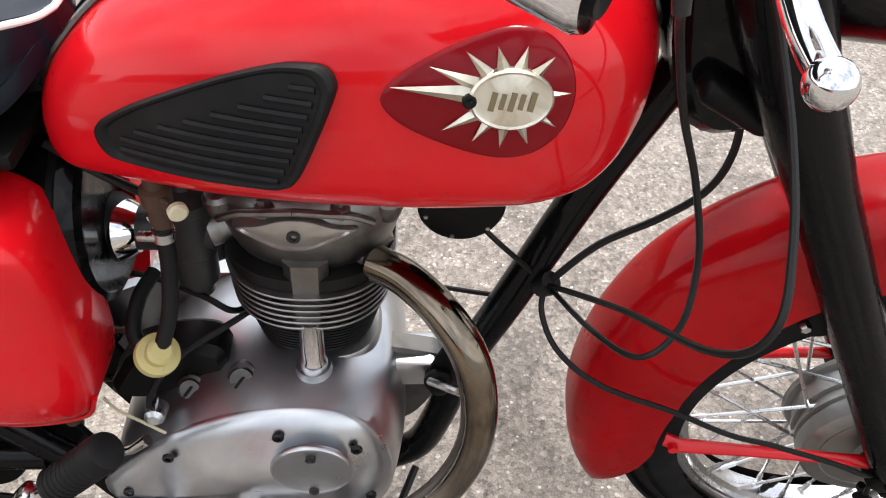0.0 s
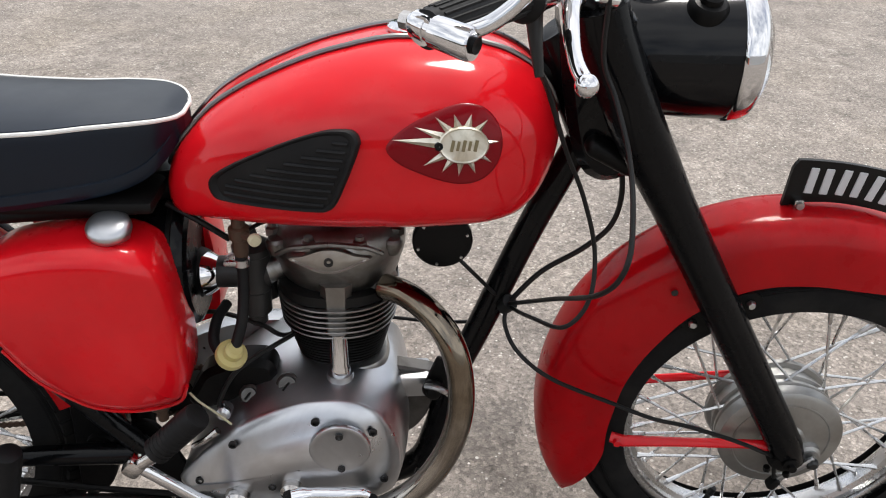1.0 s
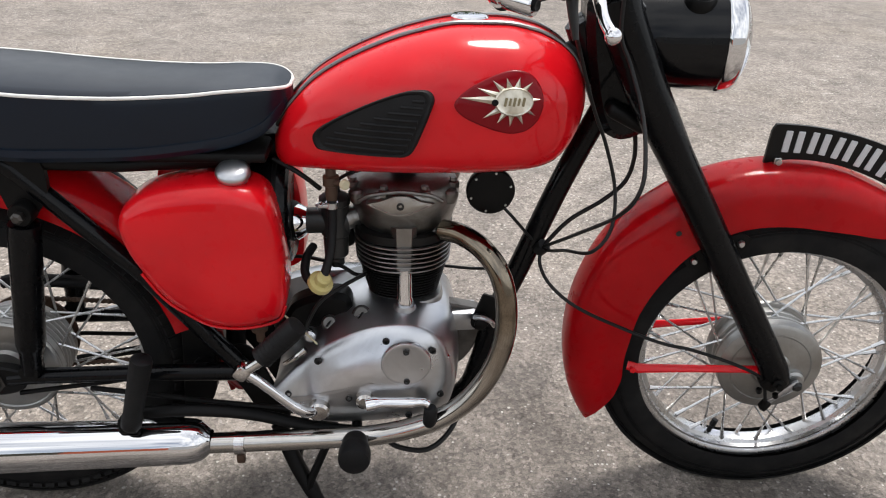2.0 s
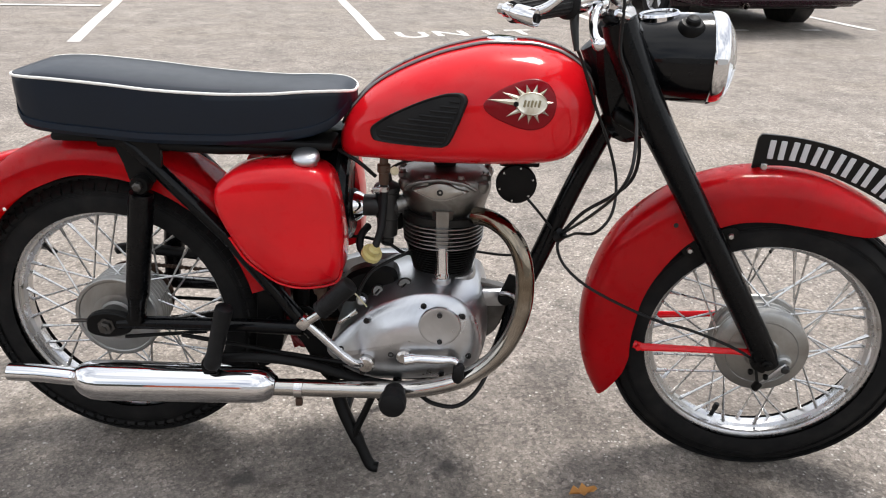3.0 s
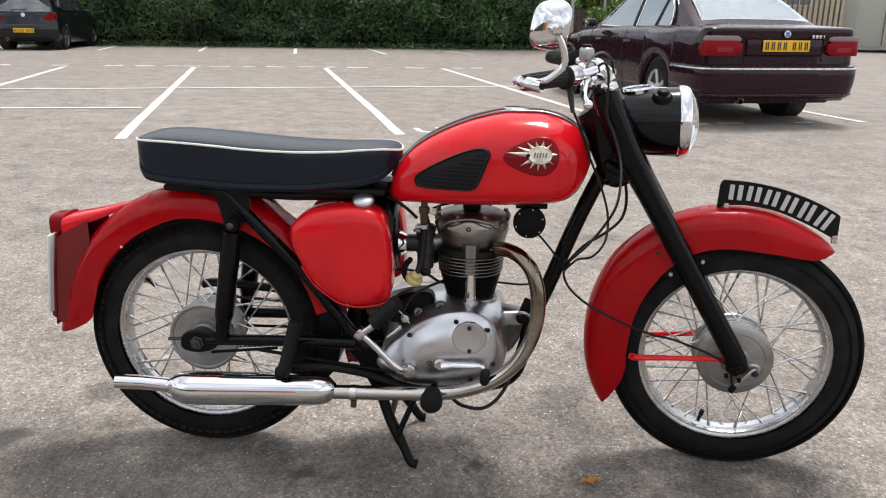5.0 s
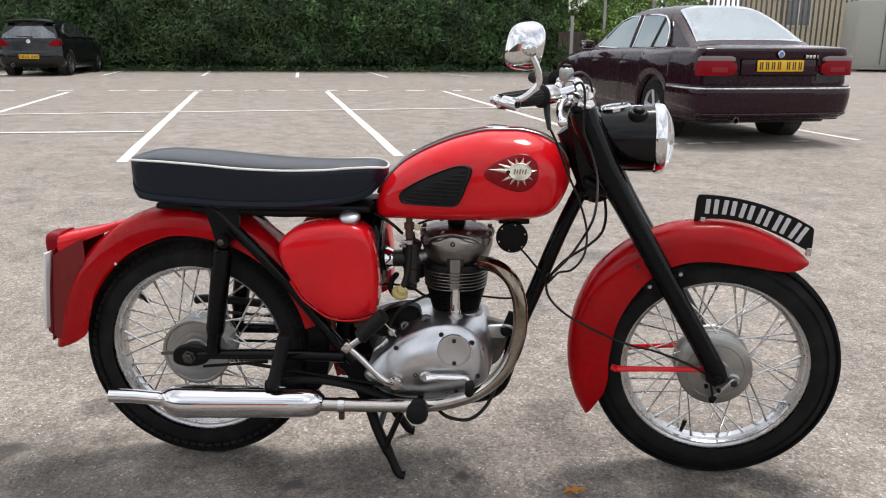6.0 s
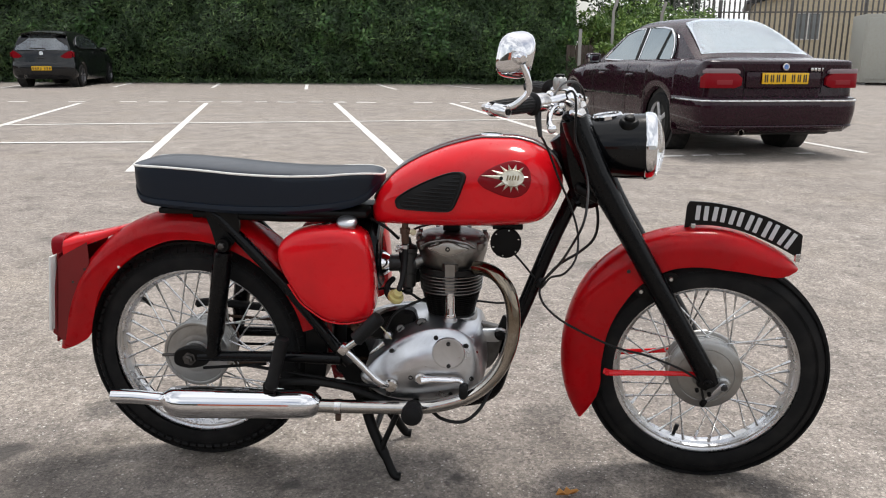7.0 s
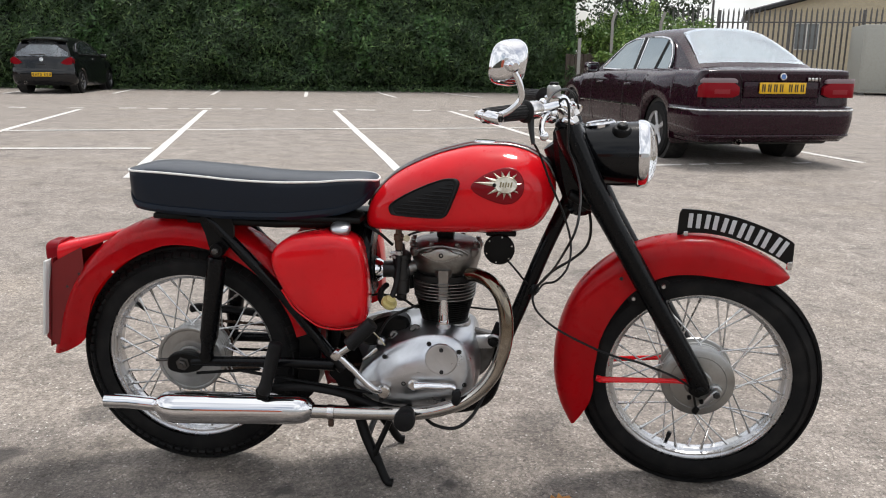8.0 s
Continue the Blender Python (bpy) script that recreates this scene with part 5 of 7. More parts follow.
for side in (-1, 1):
    y = 0.082 * side
    part("subframe_tube", tube([(-0.575, y, 0.682), (-0.555, y, 0.668), (-0.40, y * 1.02, 0.505), (-0.255, y * 1.02, 0.318), (-0.24, y, 0.30)], 0.0145, 16), BLACK, bike, "black rear subframe tube")
    part("seat_rail", tube([(-0.22, 0.05 * side, 0.672), (-0.40, y * 0.95, 0.672), (-0.62, y, 0.680)], 0.011, 12), BLACK_OLD, bike, "black seat rail")
    gus = inset_puff([(-0.585, 0.690), (-0.575, 0.640), (-0.562, 0.596), (-0.540, 0.590), (-0.524, 0.604), (-0.505, 0.640), (-0.515, 0.690)], [(0.0, -0.005), (0.0, 0.005)], 4)
    part("shock_bracket", moved(gus, Matrix.Translation((0, 0.088 * side, 0))), BLACK_OLD, bike, "black shock absorber bracket")
    top, low = Vector((-0.543, 0.100 * side, 0.606)), Vector((-0.588, 0.098 * side, 0.322))
    d = (low - top).normalized()
    L = (low - top).length
    shock = part("shock_absorber", tube([top + d * q * L for q in (0.06, 0.065, 0.10, 0.80, 0.83, 0.86, 0.99)], [0.012, 0.0215, 0.0235, 0.0225, 0.0205, 0.0180, 0.0160], 28), BLACK, bike, "black shrouded rear shock absorber")
    part("eye", lathe([(0.016, -0.014), (0.018, -0.010), (0.018, 0.010), (0.016, 0.014)], top, (0, 1, 0), 24), BLACK_OLD, shock)
    part("bolt", lathe([(0.009, 0.0), (0.009, 0.010), (0.005, 0.013)], top + Vector((0, 0.014 * side, 0)), (0, side, 0), 6), OILY_STEEL, shock, "oily steel bolt")
    part("eye", lathe([(0.015, -0.014), (0.015, 0.014)], low + Vector((0, 0, 0.006)), (0, 1, 0), 24), BLACK_OLD, shock)
    arm_l = tube([(-0.262, 0.085 * side, 0.312), (-0.40, 0.092 * side, 0.315), (-0.585, 0.094 * side, 0.312), (-0.628, 0.094 * side, 0.308)], [0.016, 0.0135, 0.0135, 0.012], 16)
    swing = part("swinging_arm", arm_l, BLACK, bike, "black swinging arm")
    lug = inset_puff([(-0.692, 0.300), (-0.684, 0.324), (-0.650, 0.334), (-0.612, 0.328), (-0.596, 0.312), (-0.610, 0.288), (-0.650, 0.278), (-0.684, 0.284)], [(0.003, -0.010), (0.0, -0.007), (0.0, 0.007), (0.003, 0.010)], 4)
    part("axle_lug", moved(lug, Matrix.Translation((0, 0.092 * side, 0))), BLACK_OLD, swing, "black wheel lug with adjuster")
    part("axle_nut", lathe([(0.018, 0.0), (0.018, 0.003), (0.013, 0.004), (0.013, 0.012), (0.007, 0.014), (0.007, 0.018)], (-0.650, 0.101 * side, 0.3045), (0, side, 0), 6), OILY_STEEL, swing, "oily axle nut")
    part("adjuster", tube([(-0.690, 0.096 * side, 0.312), (-0.722, 0.096 * side, 0.310)], 0.0042, 8), OILY_STEEL, swing, "oily chain adjuster bolt")
    part("brace", tube([(-0.46, 0.070 * side, 0.285), (-0.62, 0.090 * side, 0.276)], 0.004, 8), BLACK_OLD, swing)
part("rear_bracket", tube([(-0.325, -0.062, 0.300), (-0.325, 0.062, 0.300)], 0.020, 14), BLACK_OLD, bike, "black swinging arm cross tube")
for side in (-1, 1):
    plate_pts = [(-0.286, 0.335), (-0.262, 0.348), (-0.240, 0.336), (-0.222, 0.296), (-0.200, 0.236), (-0.188, 0.196), (-0.222, 0.182), (-0.246, 0.222), (-0.266, 0.262), (-0.288, 0.300)]
    part("pivot_plate", inset_puff(plate_pts, [(0.001, 0.060 * side - 0.004), (0.0, 0.060 * side - 0.002), (0.0, 0.060 * side + 0.002), (0.001, 0.060 * side + 0.004)], 4), BLACK_OLD, bike, "black frame plate at the pivot")
part("inner_guard", inset_puff([(-0.352, 0.405), (-0.318, 0.400), (-0.306, 0.330), (-0.312, 0.250), (-0.338, 0.205), (-0.368, 0.205), (-0.362, 0.300)], [(0.002, -0.052), (0.0, -0.050), (0.0, 0.050), (0.002, 0.052)], 4), BLACK_OLD, bike, "black inner mudguard ahead of the tyre")
red_stay = part("guard_stay", tube(spline([(-0.298, -0.036, 0.452), (-0.300, -0.036, 0.380), (-0.298, -0.034, 0.300), (-0.286, -0.034, 0.240)], 5), 0.0075, 10, True, None, 0.6), RED_OLD_SHADED, bike, "dull red mudguard stay")
part("stay_foot", tube(spline([(-0.292, -0.036, 0.262), (-0.274, -0.040, 0.248), (-0.256, -0.040, 0.254), (-0.252, -0.040, 0.272)], 5), 0.006, 10), RED_OLD_SHADED, red_stay)
part("footrest_bar", tube(spline([(-0.43, -0.128, 0.262), (-0.33, -0.128, 0.266), (-0.24, -0.120, 0.250), (-0.14, -0.112, 0.215), (-0.075, -0.112, 0.205)], 6), 0.0105, 12, True, None, 0.6), BLACK_OLD, bike, "black footrest support bar")
part("link_rod", tube([(-0.50, -0.10, 0.292), (-0.30, -0.11, 0.268), (-0.16, -0.11, 0.250)], 0.0045, 8), BLACK_OLD, bike, "black brake rod")

# left side chain, guard and chaincase behind
part("primary_case", inset_puff([(-0.27, 0.32), (-0.22, 0.375), (-0.12, 0.405), (0.0, 0.40), (0.075, 0.375), (0.10, 0.31), (0.08, 0.24), (0.0, 0.215), (-0.15, 0.22), (-0.25, 0.25)], [(0.0, 0.090), (0.0, 0.118), (0.006, 0.130), (0.016, 0.136)], 5, ((0.5, 0.138),)), ALLOY, crankcase, "polished alloy primary chaincase")
part("chain_guard", tube(spline([(-0.690, 0.062, 0.398), (-0.66, 0.062, 0.404), (-0.60, 0.062, 0.402), (-0.45, 0.060, 0.390), (-0.30, 0.058, 0.372)], 6), [0.006] + [0.012] * 23 + [0.010], 10, True, None, 0.75), BLACK_OLD, bike, "black chain guard")
for a, b in ((Vector((-0.64, 0.055, 0.372)), Vector((-0.20, 0.055, 0.345))), (Vector((-0.64, 0.055, 0.228)), Vector((-0.20, 0.055, 0.262)))):
    run = [a.lerp(b, k / 90) for k in range(91)]
    part("chain_run", tube(run, [0.0052 if k % 2 else 0.0034 for k in range(91)], 6), RUST, bike, "oily rear drive chain")
part("sprocket", lathe([(0.03, 0.0), (0.079, 0.001), (0.0795, 0.004), (0.03, 0.005)], (-0.65, 0.053, 0.2985), (0, 1, 0), 44), RUST, rear_wheel, "dark chain sprocket")
part("torque_arm", tube([(-0.63, 0.06, 0.23), (-0.46, 0.07, 0.255), (-0.42, 0.072, 0.33)], 0.008, 8), BLACK_OLD, bike)

# ---- foot controls, stand ----
kick = part("kick_starter", tube(spline([(-0.131, -0.128, 0.268), (-0.146, -0.148, 0.274), (-0.168, -0.158, 0.296), (-0.200, -0.165, 0.334), (-0.226, -0.168, 0.362), (-0.240, -0.168, 0.372)], 6), [0.0085] * 12 + [0.0078] * 19, 16), CHROME, bike, "chrome kick-start lever")
part("boss", lathe([(0.0165, 0.0), (0.0175, 0.004), (0.0175, 0.026), (0.014, 0.030), (0.007, 0.031)], (-0.129, -0.112, 0.266), (0, -1, 0), 24), CHROME_WORN, kick, "splined chrome boss")
part("knuckle", box((0.024, 0.024, 0.028), (-0.237, -0.170, 0.372), 0.007, Matrix.Rotation(radians(40), 4, "Y")), CHROME_WORN, kick, "chrome folding knuckle")
part("pedal_stub", tube([(-0.232, -0.172, 0.374), (-0.206, -0.175, 0.394)], 0.0085, 14), CHROME_WORN, kick)
a, b = Vector((-0.206, -0.173, 0.398)), Vector((-0.147, -0.175, 0.458))
rub = part("pedal_rubber", tube([a.lerp(b, t) for t in (0, 0.02, 0.05, 0.9, 0.97, 1.0)], [0.014, 0.0185, 0.0172, 0.0180, 0.0165, 0.009], 24), RUBBER, kick, "black rubber kick-start pedal")
for k in range(9):
    c = a.lerp(b, 0.10 + 0.085 * k)
    u = (b - a).normalized() * 0.0016
    part("rib", tube([c - u, c + u], 0.0180, 20), RUBBER, rub)
gear = part("gear_lever", tube(spline([(-0.052, -0.150, 0.289), (-0.03, -0.147, 0.291), (0.01, -0.149, 0.292), (0.040, -0.149, 0.293), (0.049, -0.149, 0.288)], 5), [0.0105] * 5 + [0.0085] * 8 + [0.0068] * 8, 14, True, None, 0.7), CHROME, bike, "chrome gear lever")
part("boss", lathe([(0.0135, 0.0), (0.0145, 0.003), (0.0145, 0.020), (0.010, 0.024)], (-0.054, -0.122, 0.2885), (0, -1, 0), 20), CHROME_WORN, gear)
part("toe_rubber", tube([(0.052, -0.150, 0.283), (0.053, -0.150, 0.278), (0.051, -0.150, 0.252), (0.050, -0.150, 0.246)], [0.009, 0.0115, 0.0110, 0.007], 20), RUBBER, gear, "black rubber toe piece")
rest = part("footrest", tube([(-0.070, -0.100, 0.212), (-0.070, -0.152, 0.213)], 0.009, 16), BLACK_OLD, bike, "black footrest")
bm = lathe([(0.010, 0.0), (0.019, 0.001), (0.021, 0.005), (0.022, 0.018), (0.0245, 0.026), (0.0262, 0.034), (0.0262, 0.050), (0.0240, 0.056), (0.014, 0.0595), (0.0, 0.060)], (-0.070, -0.148, 0.218), (0, -1, 0), 32)
part("rubber", bm, RUBBER, rest, "worn black footrest rubber")
peg = part("pillion_footrest", tube([(-0.428, -0.146, 0.262), (-0.428, -0.158, 0.262)], 0.014, 16), BLACK_OLD, bike, "folded black pillion footrest")
a, b = Vector((-0.425, -0.158, 0.258)), Vector((-0.386, -0.166, 0.395))
part("rubber", tube([a.lerp(b, t) for t in (0, 0.03, 0.16, 0.18, 0.93, 0.98, 1.0)], [0.014, 0.0165, 0.0165, 0.0150, 0.0172, 0.0160, 0.010], 24), RUBBER, peg, "black rubber sleeve")
part("hinge", box((0.030, 0.022, 0.026), (-0.430, -0.152, 0.258), 0.005), BLACK_OLD, peg)
stand = part("centre_stand", tube([(-0.205, -0.070, 0.185), (-0.205, 0.070, 0.185)], 0.013, 14), BLACK_OLD, bike, "black steel centre stand")
for side in (-1, 1):
    bm = tube(spline([(-0.208, 0.070 * side, 0.190), (-0.180, 0.090 * side, 0.118), (-0.146, 0.108 * side, 0.055), (-0.125, 0.120 * side, 0.016), (-0.108, 0.122 * side, 0.011)], 5), [0.0145] * 10 + [0.012] * 6 + [0.0115] * 5, 14, True, None, 0.75)
    leg = part("leg", bm, BLACK_OLD, stand, "black stand leg")
part("brace", tube([(-0.178, -0.088, 0.118), (-0.176, 0.088, 0.118)], 0.008, 10), BLACK_OLD, stand)
part("strut", tube([(-0.120, -0.088, 0.168), (-0.150, -0.104, 0.100), (-0.160, -0.108, 0.072)], 0.0075, 10), BLACK_OLD, stand)
part("foot_pedal", tube(spline([(-0.19, 0.085, 0.15), (-0.15, 0.105, 0.12), (-0.13, 0.10, 0.09)], 5), 0.007, 10), STEEL, stand)

# ---- carburettor, air filter, horn ----
filt = part("air_filter", lathe([(0.030, -0.250), (0.088, -0.245), (0.094, -0.235), (0.094, -0.176), (0.090, -0.166), (0.082, -0.162), (0.074, -0.164), (0.0, -0.166)], (-0.006, 0.016, 0.566), (1, 0, 0), 48), BLACK, bike, "black drum air filter")
part("band", lathe([(0.0945, -0.186), (0.0960, -0.185), (0.0960, -0.180), (0.0945, -0.179)], (-0.006, 0.016, 0.566), (1, 0, 0), 48, False), BLACK_OLD, filt, "dark metal band")
part("intake_hose", tube([(-0.190, 0.014, 0.540), (-0.170, 0.012, 0.540), (-0.163, 0.010, 0.540)], [0.036, 0.034, 0.030], 28), RUBBER, bike, "black rubber intake hose")
part("bell_mouth", tube([(-0.166, 0.011, 0.540), (-0.163, 0.011, 0.540), (-0.155, 0.010, 0.541), (-0.148, 0.010, 0.541)], [0.028, 0.031, 0.027, 0.022], 28), CHROME, bike, "chrome intake ring")
CARB_AT = Vector((-0.004, 0.030, -0.017))
carb = part("carburettor", lathe([(0.010, 0.478), (0.013, 0.482), (0.013, 0.494), (0.020, 0.500), (0.021, 0.535), (0.0235, 0.538), (0.0235, 0.590), (0.0255, 0.592), (0.0255, 0.602), (0.020, 0.606), (0.010, 0.612), (0.007, 0.628)], (-0.098, -0.022, 0), (0, 0, 1), 28), rubber("sooty_grey_alloy", (0.016, 0.016, 0.016), 0.45, 200, 0.3, (0.055, 0.05, 0.045), 0.5), bike, "sooty grey carburettor")
carb.location = CARB_AT
part("body", tube([(-0.150, -0.018, 0.558), (-0.075, -0.018, 0.560)], 0.0215, 24), carb.data.materials[0], carb)
part("float_bowl", lathe([(0.0, 0.0), (0.021, 0.002), (0.023, 0.008), (0.023, 0.045), (0.018, 0.052), (0.0, 0.054)], (-0.090, 0.016, 0.500), (0, 0, 1), 24), carb.data.materials[0], carb)
tap = part("fuel_tap", tube([(-0.100, -0.064, 0.668), (-0.100, -0.064, 0.652), (-0.100, -0.064, 0.650), (-0.100, -0.064, 0.636), (-0.100, -0.064, 0.634), (-0.100, -0.064, 0.618), (-0.100, -0.065, 0.606)], [0.008, 0.008, 0.0125, 0.0125, 0.0095, 0.0095, 0.007], 12), RUST, bike, "worn copper-brown fuel tap")
part("plunger", tube([(-0.100, -0.066, 0.643), (-0.084, -0.080, 0.644)], 0.0045, 10), RUST, tap)
part("knob", lathe([(0.006, 0), (0.0080, 0.002), (0.0080, 0.006), (0.006, 0.008), (0.0, 0.0075)], (-0.080, -0.083, 0.645), (0.55, -1, 0.05), 18), STRING, tap, "small pale brass knob")
part("hose_clip", tube([(-0.100, -0.0655, 0.608), (-0.1005, -0.066, 0.599)], 0.0098, 16), STEEL, tap, "steel hose clip")
part("clip_ear", box((0.018, 0.008, 0.007), (-0.112, -0.070, 0.604), 0.002), STEEL, tap)
part("tickler", tube([(-0.112, -0.044, 0.596), (-0.118, -0.048, 0.600), (-0.124, -0.052, 0.598)], 0.0045, 10), STEEL, carb)
part("fuel_hose", tube(spline([(-0.100, -0.066, 0.612), (-0.100, -0.070, 0.575), (-0.104, -0.082, 0.530), (-0.1135, -0.094, 0.497)], 6), 0.0072, 14), RUBBER, tap, "black rubber fuel hose")
part("return_hose", tube(spline([(-0.138, -0.010, 0.505), (-0.146, -0.040, 0.500), (-0.146, -0.070, 0.488), (-0.134, -0.086, 0.476)], 6), 0.0072, 12), RUBBER, tap, "black rubber hose")
FILTER_AXIS = Vector((-0.42, 0.42, -0.80)).normalized()
part("fuel_filter", lathe([(0.0085, -0.010), (0.0120, -0.007), (0.0125, 0.003), (0.0190, 0.004), (0.0200, 0.006), (0.0200, 0.013), (0.0170, 0.017), (0.010, 0.019), (0.0, 0.0195)], Vector((-0.1165, -0.0975, 0.4905)), FILTER_AXIS, 28), YELLOW_PLASTIC, tap, "yellowed plastic fuel filter")
part("rear_housing", inset_puff([(-0.186, 0.392), (-0.168, 0.416), (-0.120, 0.432), (-0.082, 0.426), (-0.080, 0.390), (-0.130, 0.365), (-0.170, 0.350), (-0.20, 0.36)], [(0.008, -0.046), (0.0, -0.036), (0.0, -0.006), (0.006, 0.002)], 5), BLACK_OLD, bike, "black housing behind the engine case")
horn = part("horn", lathe([(0.020, 0.030), (0.031, 0.026), (0.036, 0.018), (0.0385, 0.008), (0.0385, 0.0), (0.036, -0.003), (0.030, -0.004), (0.010, -0.005), (0.0, -0.005)], (0.146, -0.030, 0.611), (0, 1, 0), 36), BLACK_OLD, bike, "black round horn")
for k in range(6):
    a = math.tau * (k + 0.3) / 6
    part("rivet", lathe([(0.0022, 0), (0.0018, 0.0015)], (0.146 + 0.0325 * math.cos(a), -0.0338, 0.611 + 0.0325 * math.sin(a)), (0, -1, 0), 8), STEEL, horn)
part("horn_bracket", box((0.075, 0.030, 0.014), (0.150, -0.012, 0.650), 0.004), BLACK_OLD, horn)

# ---- tool box on the far side, tail, number plates ----
bm = mirror_y(inset_puff(OIL, OIL_STEPS, 7, OIL_CROWN))
part("tool_box", moved(bm, Matrix.Translation((0.012, 0, 0.006))), RED, bike, "glossy red tool box")
part("battery", box((0.12, 0.085, 0.13), (-0.285, 0, 0.565), 0.006), TRIM_BLACK, bike, "black battery")
part("battery_strap", box((0.03, 0.09, 0.012), (-0.30, 0, 0.660), 0.004), CHROME_WORN, bike)
part("seat_pan", box((0.52, 0.17, 0.016), (-0.45, 0, 0.684), 0.006), BLACK_OLD, bike, "black seat pan")
def tail_ring(x, w, low, top):
    """A rounded channel section, open sides turned down."""
    half = [(1.0, low), (1.02, low + 0.45 * (top - low)), (0.97, low + 0.74 * (top - low)), (0.84, low + 0.92 * (top - low)), (0.60, top), (0.25, top + 0.001)]
    return [(x, -w * y, z) for y, z in half] + [(x, w * y, z) for y, z in reversed(half)]


ARM = [(-0.805, 0.016, 0.628, 0.634), (-0.84, 0.026, 0.614, 0.627), (-0.88, 0.036, 0.598, 0.616), (-0.92, 0.044, 0.583, 0.607), (-0.955, 0.050, 0.569, 0.600), (-0.984, 0.052, 0.556, 0.594)]
ARM = [tuple(lerp_table([(k, row[c]) for k, row in enumerate(ARM)], q / 4) for c in range(4)) for q in range(21)]
bracket = part("tail_bracket", rings([tail_ring(*row) for row in ARM]), RED, bike, "red rear lamp bracket", 40)
part("rear_lamp", rings([[(x, 0.040 * s * math.copysign(abs(math.cos(a)) ** 0.6, math.cos(a)), 0.569 + 0.031 * s * math.copysign(abs(math.sin(a)) ** 0.6, math.sin(a))) for a in [math.tau * k / 32 for k in range(32)]] for x, s in ((-0.982, 1.05), (-0.986, 1.08), (-0.990, 1.0), (-1.016, 0.97), (-1.024, 0.86), (-1.027, 0.5))]), RED_LENS, bracket, "red plastic rear lamp lens")
SIDE = [(-0.990, 0.552), (-0.916, 0.592), (-0.915, 0.540), (-0.935, 0.47), (-0.965, 0.40), (-0.985, 0.330), (-1.008, 0.325), (-1.032, 0.345), (-1.026, 0.40), (-1.012, 0.48), (-1.000, 0.54)]
for side in (-1, 1):
    bm = rings([[(x, 0.055 * side + d, z) for x, z in SIDE] for d in (-0.001, 0.001)])
    part("side_web", bm, RED_OLD_SHADED, bracket, "dull red side web with shade in its colour")
part("rear_plate", box((0.007, 0.145, 0.20), (-1.019, 0, 0.456), 0.002, Matrix.Rotation(radians(6), 4, "Y")), WHITE_PLATE, bracket, "pale rear number plate, seen edge on")
part("flap", box((0.004, 0.112, 0.24), (-1.010, 0, 0.440), 0.001, Matrix.Rotation(radians(6), 4, "Y")), RED_OLD_SHADED, bracket)
part("lead", tube(spline([(-0.955, -0.03, 0.590), (-0.93, -0.035, 0.592), (-0.905, -0.03, 0.585)], 5), 0.003, 8), CABLE, bracket, "black lamp lead")
part("lamp_base", box((0.05, 0.09, 0.018), (-0.965, 0, 0.578), 0.004), BLACK_OLD, bracket)
for x, z, r in ((-0.828, 0.534, 0.0038),):
    part("rivet", lathe([(r, 0), (r * 0.6, 0.002)], (x, -0.0755, z), (0, -1, 0), 10), WHITE_PIPING, guard_r, "white paint fleck")
for x, y, z in ((-0.92, -0.0718, 0.525), (-0.955, -0.0705, 0.49)):
    part("hole", lathe([(0.0035, 0), (0.0035, 0.0015)], (x, y, z), (0, -1, 0), 10), PLATE_INK, guard_r)
part("hole", moved(lathe([(0.0045, 0), (0.0045, 0.0015)], (0.452, -0.0630, 0.560), (0, -1, 0), 14), STEER), PLATE_INK, guard_f, "dark hole in the guard")

PLATE_AT = STEER @ Matrix.Translation((0.009, 0, -0.009))

# front number plate on the guard, with bars for its characters


LOW = [(0.571, 0.668), (0.60, 0.676), (0.65, 0.676), (0.71, 0.664), (0.78, 0.636), (0.844, 0.603)]
HIGH = [(0.843, 0.660), (0.836, 0.667), (0.80, 0.686), (0.75, 0.706), (0.70, 0.721), (0.64, 0.7315), (0.585, 0.7345), (0.577, 0.731), (0.573, 0.722)]
line = [(q.x, q.y) for q in spline([(x, z, 0) for x, z in LOW], 4)] + [(q.x, q.y) for q in spline([(x, z, 0) for x, z in HIGH], 4)]
plate = part("number_plate", moved(rings([[(x, y, z) for x, z in line] for y in (-0.003, 0.003)]), PLATE_AT), PLATE_BLACK, guard_f, "black curved front number plate with silver bars")
for k in range(6):
    u = (k + 0.5) / 6
    x = 0.589 + 0.240 * u
    zl = lerp_table([(0.571, 0.680), (0.62, 0.688), (0.68, 0.680), (0.75, 0.656), (0.80, 0.633), (0.844, 0.610)], x)
    zh = lerp_table([(0.571, 0.727), (0.64, 0.7245), (0.70, 0.7135), (0.75, 0.6985), (0.80, 0.6785), (0.844, 0.655)], x)
    slope = math.atan2(lerp_table([(0.571, 0.7345), (0.64, 0.7315), (0.70, 0.721), (0.75, 0.706), (0.80, 0.686), (0.844, 0.660)], x + 0.01) - lerp_table([(0.571, 0.7345), (0.64, 0.7315), (0.70, 0.721), (0.75, 0.706), (0.80, 0.686), (0.844, 0.660)], x - 0.01), 0.02)
    for side in (-1, 1):
        for dx in (-0.0095, 0.0095):
            m = Matrix.Translation((x, 0.0036 * side, (zl + zh) / 2)) @ Matrix.Rotation(-slope, 4, "Y") @ Matrix.Translation((dx, 0, 0))
            part("bar", moved(box((0.0105, 0.0022, (zh - zl) * 0.92), bevel=0.0008, m=m, steps=1), PLATE_AT), PLATE_SILVER, plate)
